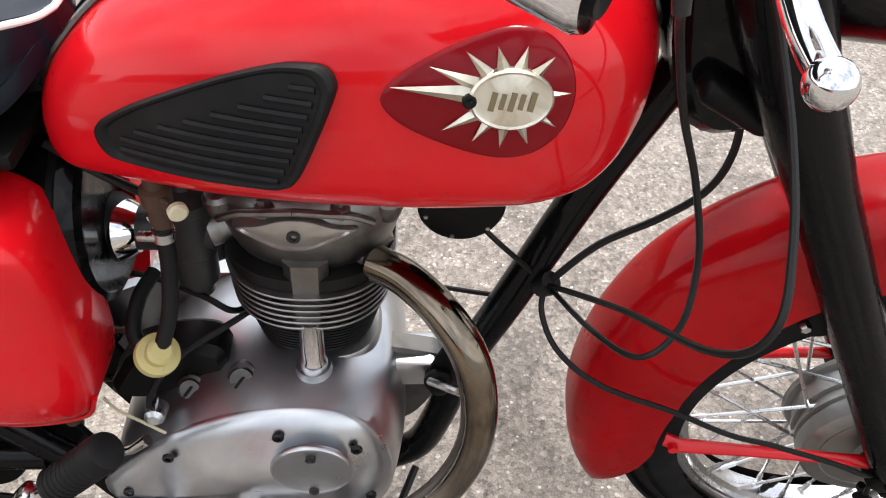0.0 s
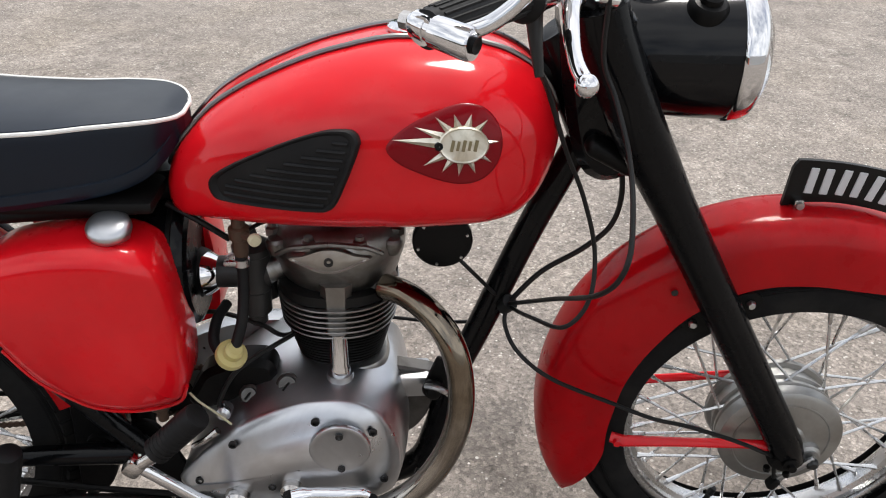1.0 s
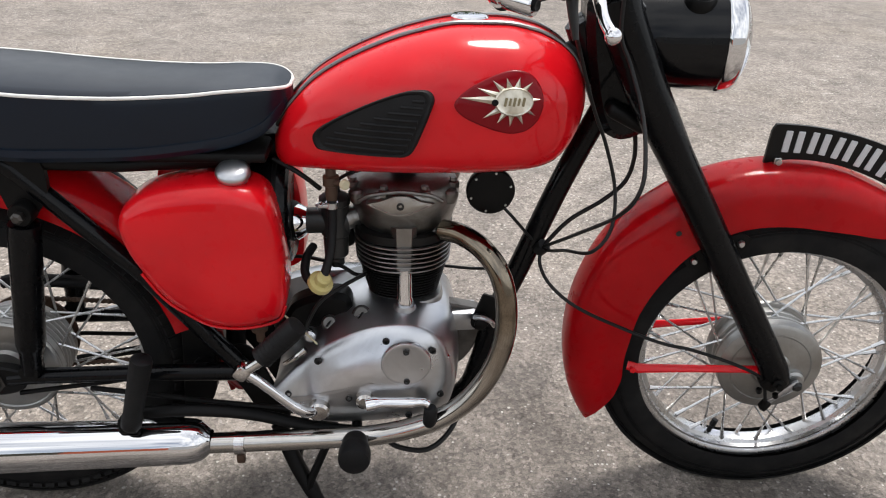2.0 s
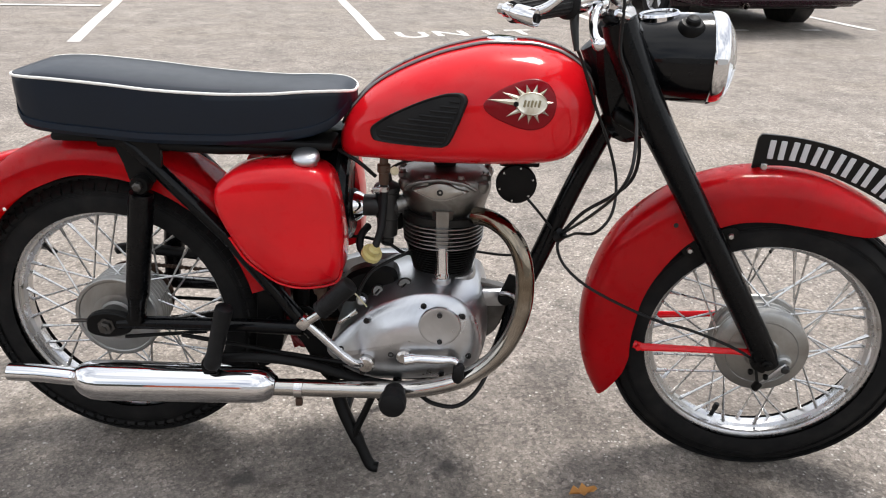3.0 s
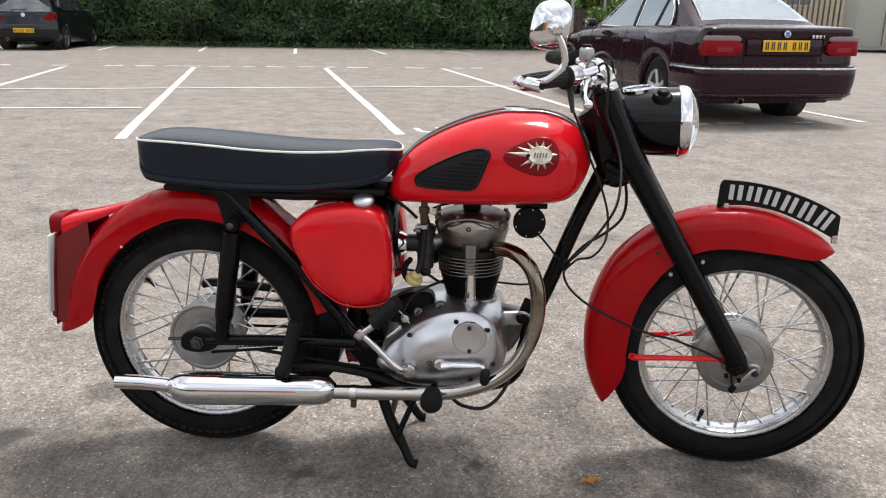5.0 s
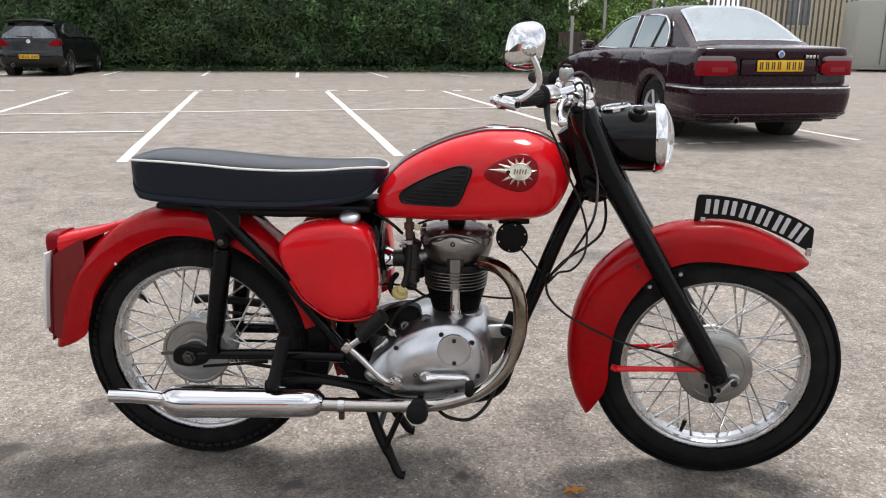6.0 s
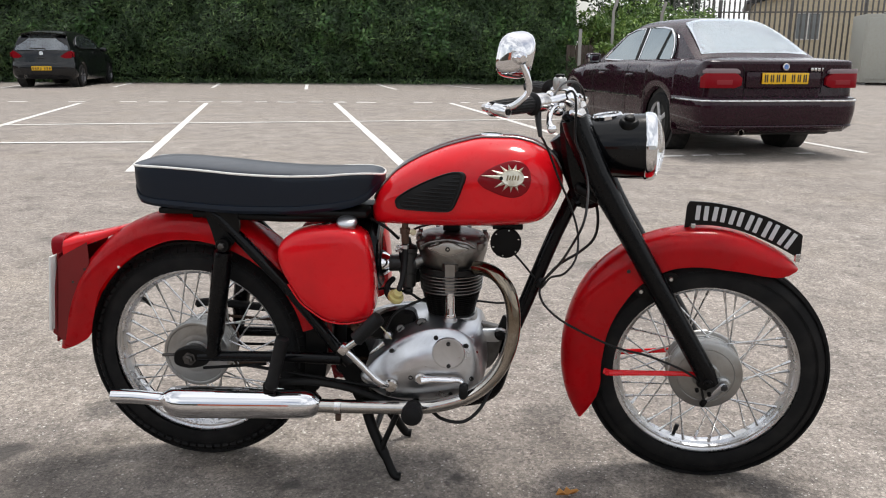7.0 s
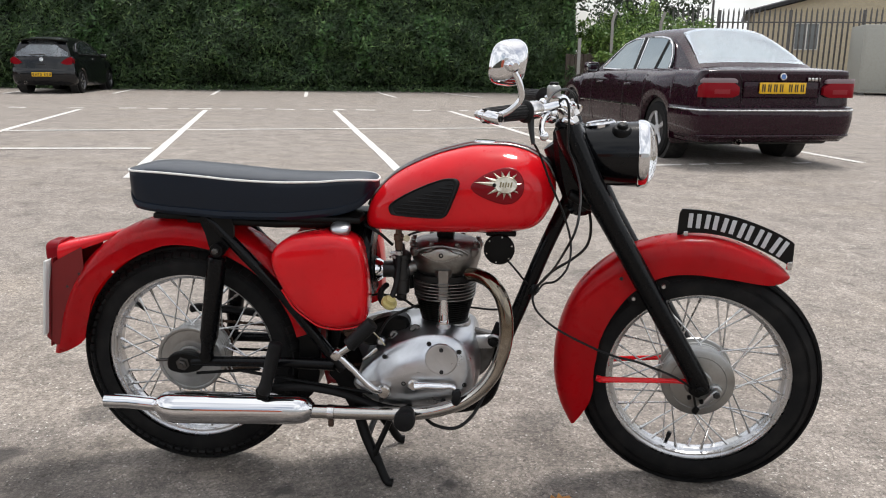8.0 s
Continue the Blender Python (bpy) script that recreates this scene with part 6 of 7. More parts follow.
for x, z in ((0.590, 0.672), (0.836, 0.608)):
    cl = part("plate_clip", moved(box((0.012, 0.011, 0.020), (x, -0.0055, z), 0.002), PLATE_AT), CHROME_WORN, plate, "bright metal plate clip")
    part("bolt", moved(lathe([(0.005, 0), (0.005, 0.004)], (x, -0.012, z + 0.004), (0, -1, 0), 10), PLATE_AT), STEEL, cl)

# front brake: arm, cable stop
brake = part("brake_arm", moved(tube([(0.702, -0.074, 0.286), (0.697, -0.074, 0.281), (0.688, -0.074, 0.271), (0.668, -0.076, 0.250), (0.657, -0.076, 0.240)], [0.011, 0.0145, 0.0135, 0.0088, 0.0075], 14, True, None, 0.4), STEER), ALLOY, bike, "pale steel brake arm")
part("pivot", moved(lathe([(0.019, 0), (0.0175, 0.008), (0.013, 0.011), (0.013, 0.014)], (0.697, -0.056, 0.281), (0, -1, 0), 20), STEER), ALLOY_DULL, brake, "alloy cam boss")
part("cam_nut", moved(lathe([(0.0092, 0), (0.0092, 0.006), (0.006, 0.009), (0.0, 0.009)], (0.697, -0.078, 0.281), (0, -1, 0), 6), STEER), SOCKET, brake, "dark oily cam nut")
part("clevis", moved(box((0.012, 0.016, 0.020), (0.652, -0.078, 0.236), 0.003, Matrix.Rotation(0.5, 4, "Y")), STEER), BLACK_OLD, brake)
part("plate_ring", moved(lathe([(0.071, 0.0), (0.071, 0.0014), (0.069, 0.0018), (0.067, 0.0)], (0.655, -0.0552, 0.2985), (0, -1, 0), 56, False), STEER), ALLOY_DULL, front_wheel)

# ---- cables ----
def st(x, y, z):
    return STEER @ Vector((x, y, z))


def sb(x, y, z):
    return BARS @ Vector((x, y, z))


def cable(points, r=0.0027, label="black sheathed control cable", mat=None):
    return part("cable", tube(spline(points, 10), r, 8), mat or CABLE, bike, label)


TIE = Vector((0.236, -0.020, 0.507))
cable([sb(0.246, -0.212, 0.910), (0.232, -0.188, 0.862), (0.262, -0.155, 0.790), (0.292, -0.138, 0.725), (0.311, -0.142, 0.660), (0.306, -0.163, 0.608), (0.281, -0.165, 0.573), (0.255, -0.115, 0.550), TIE, (0.180, -0.028, 0.570), (0.152, -0.02, 0.598)])
cable([sb(0.300, -0.100, 0.960), (0.268, -0.118, 0.972), (0.284, -0.125, 0.985), (0.294, -0.127, 0.960), (0.296, -0.128, 0.880), (0.312, -0.138, 0.838), (0.324, -0.172, 0.790), (0.320, -0.225, 0.750), (0.310, -0.260, 0.712), (0.294, -0.238, 0.666), (0.272, -0.125, 0.585), TIE], 0.0029)
cable([TIE, (0.234, -0.033, 0.481), (0.250, -0.062, 0.457), (0.296, -0.078, 0.424), st(0.392, -0.085, 0.385), st(0.45, -0.096, 0.370), st(0.50, -0.100, 0.362), st(0.566, -0.100, 0.340), st(0.612, -0.098, 0.318), st(0.638, -0.082, 0.290), st(0.652, -0.078, 0.244)], 0.0030)
cable([(0.356, -0.035, 0.740), (0.368, -0.028, 0.675), (0.362, -0.018, 0.625), (0.330, -0.015, 0.590), (0.279, -0.014, 0.554), TIE], 0.0036)
cable([TIE, (0.22, -0.01, 0.49), (0.20, 0.015, 0.455), (0.14, 0.05, 0.430), (0.07, 0.062, 0.430), (0.0, 0.06, 0.43)], 0.0028)
part("cable_tie", tube([TIE + Vector((0.004, -0.004, 0.006)), TIE + Vector((-0.004, 0.004, -0.006))], 0.012, 12), CABLE, bike, "black cable tie")
cable([(0.12, -0.02, 0.652), (0.06, -0.04, 0.660), (-0.02, -0.05, 0.660), (-0.07, -0.045, 0.648), (-0.10, -0.03, 0.625)], 0.0028)
cable([(-0.19, -0.03, 0.665), (-0.15, -0.04, 0.645), (-0.12, -0.03, 0.615)], 0.004)
cable([(-0.02, 0.03, 0.45), (-0.06, -0.02, 0.455), (-0.12, -0.06, 0.435), (-0.145, -0.075, 0.400), (-0.150, -0.08, 0.375)], 0.0034)
cable([(-0.05, 0.02, 0.437), (-0.07, -0.01, 0.452), (-0.10, -0.005, 0.468), (-0.16, 0.02, 0.47), (-0.20, 0.03, 0.46)], 0.0034)
cable([(-0.03, -0.10, 0.186), (0.0, -0.115, 0.172), (0.05, -0.12, 0.170), (0.09, -0.10, 0.195), (0.12, -0.05, 0.235)], 0.0045, "black breather tube under the engine")
part("lead_boot", lathe([(0.010, 0), (0.010, 0.010), (0.006, 0.018)], (-0.048, 0.015, 0.440), (-0.3, -0.3, 1), 14), RUBBER, bike)

# ---- parked cars ----
def car_frame(x, y, heading):
    """A car's own frame: x forwards from its rear end, y to its left."""
    return Matrix.Translation((x, y, 0)) @ Matrix.Rotation(radians(90 + heading), 4, "Z")


def car_body(c, mat, parent):
    """The painted lower shell, with open wheel arches."""
    n = 150
    loops = []
    for k in range(n + 1):
        x0 = c.get("start", 0.0)
        x = x0 + (c["length"] - x0) * (0.5 - 0.5 * math.cos(math.pi * k / n))
        w, belt, deck, low = (lerp_table(c[q], x) for q in ("wide", "belt", "deck", "low"))
        for xw in c["axles"]:
            d = c["arch"] ** 2 - (x - xw) ** 2
            if d > 0:
                low = max(low, c["wheel_r"] + math.sqrt(d) - 0.01)
        low = min(low, belt - 0.08)
        flare = sum(0.018 * math.exp(-((x - xw) / 0.42) ** 2) for xw in c["axles"])
        ring = [(w * 0.95 + flare * 0.5, low), (w * 0.985 + flare, low + (belt - low) * 0.10), (w + flare, low + (belt - low) * 0.30), (w + flare * 0.6, low + (belt - low) * 0.50),
                (w * 0.992, low + (belt - low) * 0.72), (w * 0.972, low + (belt - low) * 0.90), (w * 0.935, belt), (w * 0.88, belt + (deck - belt) * 0.45), (w * 0.74, belt + (deck - belt) * 0.80), (w * 0.4, belt + (deck - belt) * 0.97)]
        loops.append([(x, y, z) for y, z in ring] + [(x, 0, deck)] + [(x, -y, z) for y, z in reversed(ring)])
    bm = rings(loops, False, False)
    bm.faces.new([bm.verts.new(p) for p in loops[0]][::-1])
    bm.faces.new([bm.verts.new(p) for p in loops[-1]])
    bmesh.ops.remove_doubles(bm, verts=bm.verts, dist=0.0005)
    return part("body", bm, mat, parent, smooth=38)


def cabin_point(c, x, z, side, off=0.0):
    """A point on the cabin's side wall."""
    t = (z - c["sill_z"]) / (c["roof_z"] - c["sill_z"])
    y = c["cab_low"] + (c["cab_high"] - c["cab_low"]) * t ** 1.25
    return (x, (y + off) * side, z)


def cabin(c, mat, parent):
    """Roof, pillars and the wall behind the windows."""
    a, b, r0, d, e = c["cab"]          # rear base, rear top, roof middle, front top, front base, each (x, z)
    path = spline([(x, z, 0) for x, z in (a, b, r0, d, e)], 10)
    loops = []
    for p in path:
        x, z = p.x, p.y
        t = max(0.0, min(1.0, (z - c["sill_z"]) / (c["roof_z"] - c["sill_z"])))
        hw = c["cab_low"] + (c["cab_high"] - c["cab_low"]) * t ** 1.25
        ring = []
        for q in range(13):
            s = -1 + 2 * q / 12
            ring.append((x, hw * math.copysign(abs(s) ** 0.9, s), z + 0.055 * t * (1 - abs(s) ** 3.0) - 0.035 * (abs(s) ** 10)))
        low = c["sill_z"] - 0.06
        wide = c["cab_low"] + 0.01
        loops.append([(x, -wide, low)] + [(x, -(hw + (wide - hw) * 0.5), z + (low - z) * 0.5)] + ring + [(x, hw + (wide - hw) * 0.5, z + (low - z) * 0.5)] + [(x, wide, low)])
    return part("roof", rings(loops, False, True), mat, parent, smooth=40)


SIDE_GLASS = Nodes("side_car_glass").put(base=(0.20, 0.25, 0.26), metal=0.5, rough=0.03, spec=1.0, ior=2.0).m


def pane(c, outline, side, parent, off=0.012, chrome=True, name="side_window"):
    glass = SIDE_GLASS if chrome == 1 else DARK_GLASS
    pts = [cabin_point(c, x, z, side, off) for x, z in outline]
    inner = [cabin_point(c, x, z, side, off - 0.02) for x, z in outline]
    bm = rings([inner, pts])
    w = part(name, bm, glass, parent, "tinted side window", 0)
    if chrome:
        part("frame", tube(pts + [pts[0]], 0.011, 6), CHROME if chrome == 1 else TRIM_BLACK, w, "window surround")
    return w


def car_wheel(c, x, side, parent, spokes_n, paint_of=None):
    silver = paint_of or WHEEL_SILVER
    r, w = c["wheel_r"], 0.20
    y = c["track"] / 2 * side
    o = (x, y, r)
    tyre = [(r * 0.66, -w / 2), (r * 0.90, -w / 2), (r * 0.985, -w * 0.40), (r, -w * 0.25), (r, w * 0.25), (r * 0.985, w * 0.40), (r * 0.90, w / 2), (r * 0.66, w / 2)]
    ob = part("wheel", lathe(tyre, o, (0, side, 0), 40, False), TYRE, parent, "wheel with a black tyre")
    rim = lathe([(r * 0.70, w * 0.47), (r * 0.67, w * 0.50), (r * 0.64, w * 0.44), (r * 0.62, w * 0.12)], o, (0, side, 0), 36, False)
    # a black disc paints the shade behind the spokes
    part("spoke_shade", lathe([(r * 0.62, w * 0.10), (r * 0.45, w * 0.14), (0.0, w * 0.14)], o, (0, side, 0), 32, False), TRIM_BLACK, ob, "black disc painted as shade behind the spokes")
    part("rim", rim, silver, ob, "alloy rim")
    for k in range(spokes_n):
        a = math.tau * k / spokes_n + 0.2
        for da in (-0.13, 0.13):
            u = Vector((math.cos(a + da), 0, math.sin(a + da)))
            u2 = Vector((math.cos(a + da * 0.6), 0, math.sin(a + da * 0.6)))
            p = Vector(o)
            part("spoke", tube([p + u * r * 0.16 + Vector((0, side * w * 0.36, 0)), p + u2 * r * 0.64 + Vector((0, side * w * 0.44, 0))], [0.014, 0.011], 6), silver, ob)
    part("hub_cap", lathe([(r * 0.2, w * 0.30), (r * 0.19, w * 0.40), (r * 0.1, w * 0.43), (0, w * 0.43)], o, (0, side, 0), 20, False), silver, ob)
    return ob


def plate_with_bars(x, z, lean, parent, count):
    m = Matrix.Translation((x, 0, z)) @ Matrix.Rotation(lean, 4, "Y")
    p = part("number_plate", moved(box((0.012, 0.52, 0.112), bevel=0.002), m), PLATE_YELLOW, parent, "yellow number plate with black bars")
    for k in range(count):
        y = 0.20 - 0.40 * k / (count - 1) + (0.018 if k < count - 3 else -0.018)
        for dy in (-0.0115, 0.0115):
            part("bar", moved(box((0.004, 0.013, 0.076), (-0.007, y + dy, 0)), m), PLATE_INK, p)
    return p


# dark maroon saloon
saloon = thing("saloon_car", "dark maroon saloon car with alloy wheels, parked on asphalt", "car", car_frame(2.99, 6.65, 15.0))
S = dict(length=4.77, start=0.70, axles=(1.10, 3.93), arch=0.365, wheel_r=0.315, track=1.545, sill_z=0.93, roof_z=1.42, cab_low=0.745, cab_high=0.555,
         wide=[(0, 0.76), (0.03, 0.83), (0.10, 0.868), (0.3, 0.890), (1.0, 0.898), (2.4, 0.90), (3.6, 0.895), (4.3, 0.865), (4.6, 0.78), (4.77, 0.58)],
         belt=[(0, 0.60), (0.02, 0.655), (0.055, 0.66), (0.075, 0.90), (0.13, 0.955), (0.5, 0.955), (1.2, 0.94), (2.5, 0.915), (3.3, 0.885), (4.0, 0.83), (4.5, 0.72), (4.77, 0.55)],
         deck=[(0, 0.61), (0.02, 0.66), (0.055, 0.665), (0.075, 0.955), (0.12, 1.005), (0.25, 1.01), (0.8, 1.035), (1.2, 1.03), (3.2, 0.99), (3.6, 0.96), (4.2, 0.89), (4.6, 0.76), (4.77, 0.58)],
         low=[(0, 0.30), (0.08, 0.24), (0.6, 0.20), (1.5, 0.18), (3.5, 0.18), (4.4, 0.20), (4.77, 0.28)],
         cab=((0.56, 1.015), (1.36, 1.362), (2.0, 1.405), (2.62, 1.345), (3.34, 0.97)))
body = car_body(S, MAROON, saloon)
cabin(S, MAROON, saloon)
part("underbody", box((4.3, 1.45, 0.16), (2.4, 0, 0.30), 0.03), TRIM_BLACK, saloon, "dark underbody")
for side in (-1, 1):
    for x in S["axles"]:
        car_wheel(S, x, side, saloon, 5)
        part("arch_liner", lathe([(0.36, -0.12), (0.36, 0.10)], (x, 0.74 * side, 0.315), (0, side, 0), 32), TRIM_BLACK, saloon)
    pane(S, [(2.08, 0.955), (2.12, 1.345), (2.36, 1.34), (2.62, 1.28), (3.08, 0.985), (3.06, 0.965)], side, saloon)
    pane(S, [(1.12, 1.00), (1.12, 1.06), (1.17, 1.15), (1.28, 1.26), (1.42, 1.325), (1.64, 1.35), (2.01, 1.352), (1.99, 0.955), (1.18, 0.962), (1.13, 0.975)], side, saloon)
    part("pillar_strip", tube([cabin_point(S, 1.48, 0.965, side, 0.016), cabin_point(S, 1.40, 1.31, side, 0.016)], 0.016, 6), TRIM_BLACK, saloon)
    part("pillar", tube([cabin_point(S, 2.04, 0.94, side, 0.012), cabin_point(S, 2.06, 1.35, side, 0.012)], 0.030, 8, True, None, 0.5), TRIM_BLACK, saloon, "black door pillar")
    mir = part("door_mirror", box((0.12, 0.20, 0.13), (2.95, 0.97 * side, 0.985), 0.04, Matrix.Rotation(0.25 * side, 4, "Z"), steps=3), MAROON, saloon, "dark door mirror")
    part("glass", box((0.006, 0.16, 0.10), (2.888, 0.985 * side, 0.985), 0.02, Matrix.Rotation(0.25 * side, 4, "Z")), DARK_GLASS, mir)
    part("rub_strip", tube([(1.58, 0.908 * side, 0.555), (2.5, 0.912 * side, 0.552), (3.5, 0.908 * side, 0.55)], 0.011, 6, True, None, 0.8), CHROME_WORN, saloon, "bright rubbing strip")
    for x, z in ((1.88, 0.80), (2.78, 0.80)):
        part("door_handle", tube([(x - 0.10, 0.905 * side, z), (x, 0.928 * side, z + 0.004), (x + 0.10, 0.905 * side, z)], 0.014, 8), MAROON, saloon, "body-coloured door handle")
    for x in (1.42, 2.02, 3.10):
        part("door_gap", tube([(x - 0.0, 0.914 * side, 0.24), (x, 0.9145 * side, 0.5), (x, 0.905 * side, 0.75), (x, 0.86 * side, 0.93)], 0.0035, 5), TRIM_BLACK, saloon)
    # rear lamp: red below, pale above, wrapping round the corner
    plan = spline([(0.052, 0.475, 0), (0.048, 0.58, 0), (0.050, 0.70, 0), (0.056, 0.79, 0), (0.080, 0.846, 0), (0.12, 0.858, 0), (0.17, 0.868, 0)], 4)

    def band(low, high, proud, a=0, b=None):
        loops = []
        for q in plan[a:b]:
            p = Vector((q.x, q.y * side))
            o = Vector((-1.0, 0.35 * side)).normalized() * proud if q.x < 0.07 else Vector((-0.2, side)).normalized() * proud
            end = min(1.0, max(0, 0.56 - abs(p.y)) / 0.08) ** 2
            top = high - 0.045 * end - 0.07 * max(0, q.x - 0.10) / 0.13
            low_z = low + (0.030 * end if low < 0.75 else 0.0)
            loops.append([(p.x + o.x * 0.2, p.y + o.y * 0.2, low_z - 0.004), (p.x + o.x, p.y + o.y, low_z + 0.006), (p.x + o.x, p.y + o.y, top - 0.004), (p.x + o.x * 0.3, p.y + o.y * 0.3, top), (p.x - o.x * 4 + 0.02, p.y - o.y * 4, top), (p.x - o.x * 4 + 0.02, p.y - o.y * 4, low_z)])
        return rings(loops)

    lamp = part("rear_lamp", band(0.722, 0.865, 0.004), RED_LENS, saloon, "red rear lamp cluster")
    part("clear_band", band(0.867, 0.912, 0.0035, 1, -2), CLEAR_LENS, lamp, "pale indicator band")
    part("reversing_lamp", band(0.752, 0.800, 0.0065, 4, 11), REVERSE_LENS, lamp, "pinkish reversing lamp square")
    part("exhaust_tip", lathe([(0.032, 0), (0.034, 0.08), (0.028, 0.08), (0.026, 0)], (0.10, 0.45, 0.27), (-1, 0, 0), 20, False), CHROME_WORN, saloon)
# rounded tail with the boot's lip, bumper, rear window
TAIL = spline([(0.74, 0.897, 0), (0.52, 0.896, 0), (0.33, 0.889, 0), (0.20, 0.868, 0), (0.125, 0.822, 0), (0.090, 0.73, 0), (0.072, 0.5, 0), (0.064, 0.25, 0), (0.062, 0.0, 0)], 5)
TAIL = [(q.x, q.y) for q in TAIL] + [(q.x, -q.y) for q in reversed(TAIL[:-1])]
loops = []
for behind, beside, z in ((0.03, 0.045, 0.26), (0.0, 0.012, 0.34), (0.0, 0.0, 0.50), (0.0, 0.0, 0.62), (0.004, 0.004, 0.70), (0.008, 0.012, 0.80), (0.010, 0.030, 0.885), (0.008, 0.052, 0.940), (0.007, 0.070, 0.965), (0.010, 0.090, 0.981), (0.026, 0.118, 0.992), (0.055, 0.150, 0.998)):
    row = []
    for q, (x, y) in enumerate(TAIL):
        a, b = TAIL[max(q - 1, 0)], TAIL[min(q + 1, len(TAIL) - 1)]
        n = Vector((b[1] - a[1], a[0] - b[0])).normalized()
        f = min(1.0, max(0.0, (x - 0.07) / 0.32))
        f = f * f * (3 - 2 * f)
        d = behind + (beside - behind) * f
        row.append((min(x - n.x * d, 0.74), y - n.y * d, z))
    loops.append(row)
last = loops[-1]
for k in (0.9, 0.75, 0.55, 0.3, 0.05):
    loops.append([(0.74 + (x - 0.74) * k, y * k, 1.034 - (1.034 - z) * k ** 2.0) for x, y, z in last])
part("tail", rings(loops, False, False), MAROON, saloon, "rounded boot and rear wings", 32)
for side in (-1, 1):
    part("boot_gap", tube([(0.066, 0.435 * side, 0.66), (0.074, 0.445 * side, 0.90), (0.080, 0.47 * side, 0.945), (0.12, 0.66 * side, 0.975)], 0.0035, 5), TRIM_BLACK, saloon)
part("plate_recess", box((0.012, 0.86, 0.175), (0.066, 0, 0.800), 0.02, steps=3), MAROON, saloon, "recess round the number plate")
HALF = spline([(0.71, 0.892, 0), (0.5, 0.898, 0), (0.28, 0.892, 0), (0.14, 0.868, 0), (0.06, 0.80, 0), (0.02, 0.68, 0), (0.0, 0.45, 0), (-0.012, 0.0, 0)], 5)
RUN = [(q.x, q.y) for q in HALF] + [(q.x, -q.y) for q in reversed(HALF[:-1])]


def bumper_row(out, z):
    row = []
    for q, (x, y) in enumerate(RUN):
        a, b = RUN[max(q - 1, 0)], RUN[min(q + 1, len(RUN) - 1)]
        n = Vector((b[1] - a[1], a[0] - b[0])).normalized()
        row.append((x + n.x * out, y + n.y * out, z))
    return row


part("bumper", rings([bumper_row(o, z) for o, z in ((-0.30, 0.262), (-0.12, 0.262), (-0.055, 0.275), (-0.015, 0.305), (0.010, 0.36), (0.024, 0.43), (0.031, 0.50), (0.030, 0.58), (0.018, 0.615), (-0.06, 0.635))], False, False), MAROON, saloon, "dark maroon rear bumper", 50)
part("bumper_strip", tube(bumper_row(0.030, 0.592)[1:-1], 0.012, 6), CHROME_WORN, saloon, "bright bumper strip")
part("bumper_lip", tube(bumper_row(0.000, 0.330)[14:-14], [0.004] * 3 + [0.015] * (len(RUN) - 34) + [0.004] * 3, 8), MAROON, saloon)
sheet = []
for k in range(9):
    t = k / 8
    x, z, hw = 0.645 + 0.695 * t, 1.060 + 0.345 * t + 0.022 * math.sin(math.pi * t), 0.630 - 0.140 * t
    sheet.append([(x, hw * s, z + 0.010 + 0.035 * t * (1 - abs(s) ** 3) - 0.02 * abs(s) ** 4) for s in [-1 + 2 * q / 12 for q in range(13)]])
bm = rings(sheet, False, False)
bmesh.ops.solidify(bm, geom=bm.faces[:], thickness=0.006)
part("rear_window", bm, CAR_GLASS, saloon, "bright sky-reflecting rear window", 50)
plate_with_bars(0.040, 0.815, 0.0, saloon, 7)
part("badge", lathe([(0.037, 0), (0.037, 0.006), (0.030, 0.008), (0, 0.008)], (0.050, 0, 0.930), (-1, 0, 0.1), 24), CHROME_WORN, saloon, "round silver and blue badge")
part("badge_centre", lathe([(0.026, 0), (0.0, 0.001)], (0.041, 0, 0.931), (-1, 0, 0.1), 24), paint("badge_blue", (0.02, 0.12, 0.4), 0.3), saloon)
for k in range(4):
    part("mark", box((0.006, 0.030 if k < 3 else 0.010, 0.034), (0.052, -0.30 - 0.040 * k, 0.905), 0.002), CHROME_WORN, saloon, "silver bar of a model mark")
part("front_window", rings([[(2.70, -0.56, 1.33), (2.70, 0.56, 1.33)], [(3.30, -0.68, 1.0), (3.30, 0.68, 1.0)]], False, False), CAR_GLASS, saloon, "", 0)
part("headlamp", box((0.10, 0.30, 0.14), (4.55, 0.60, 0.66), 0.03, Matrix.Rotation(0.35, 4, "Z")), GLASS, saloon)

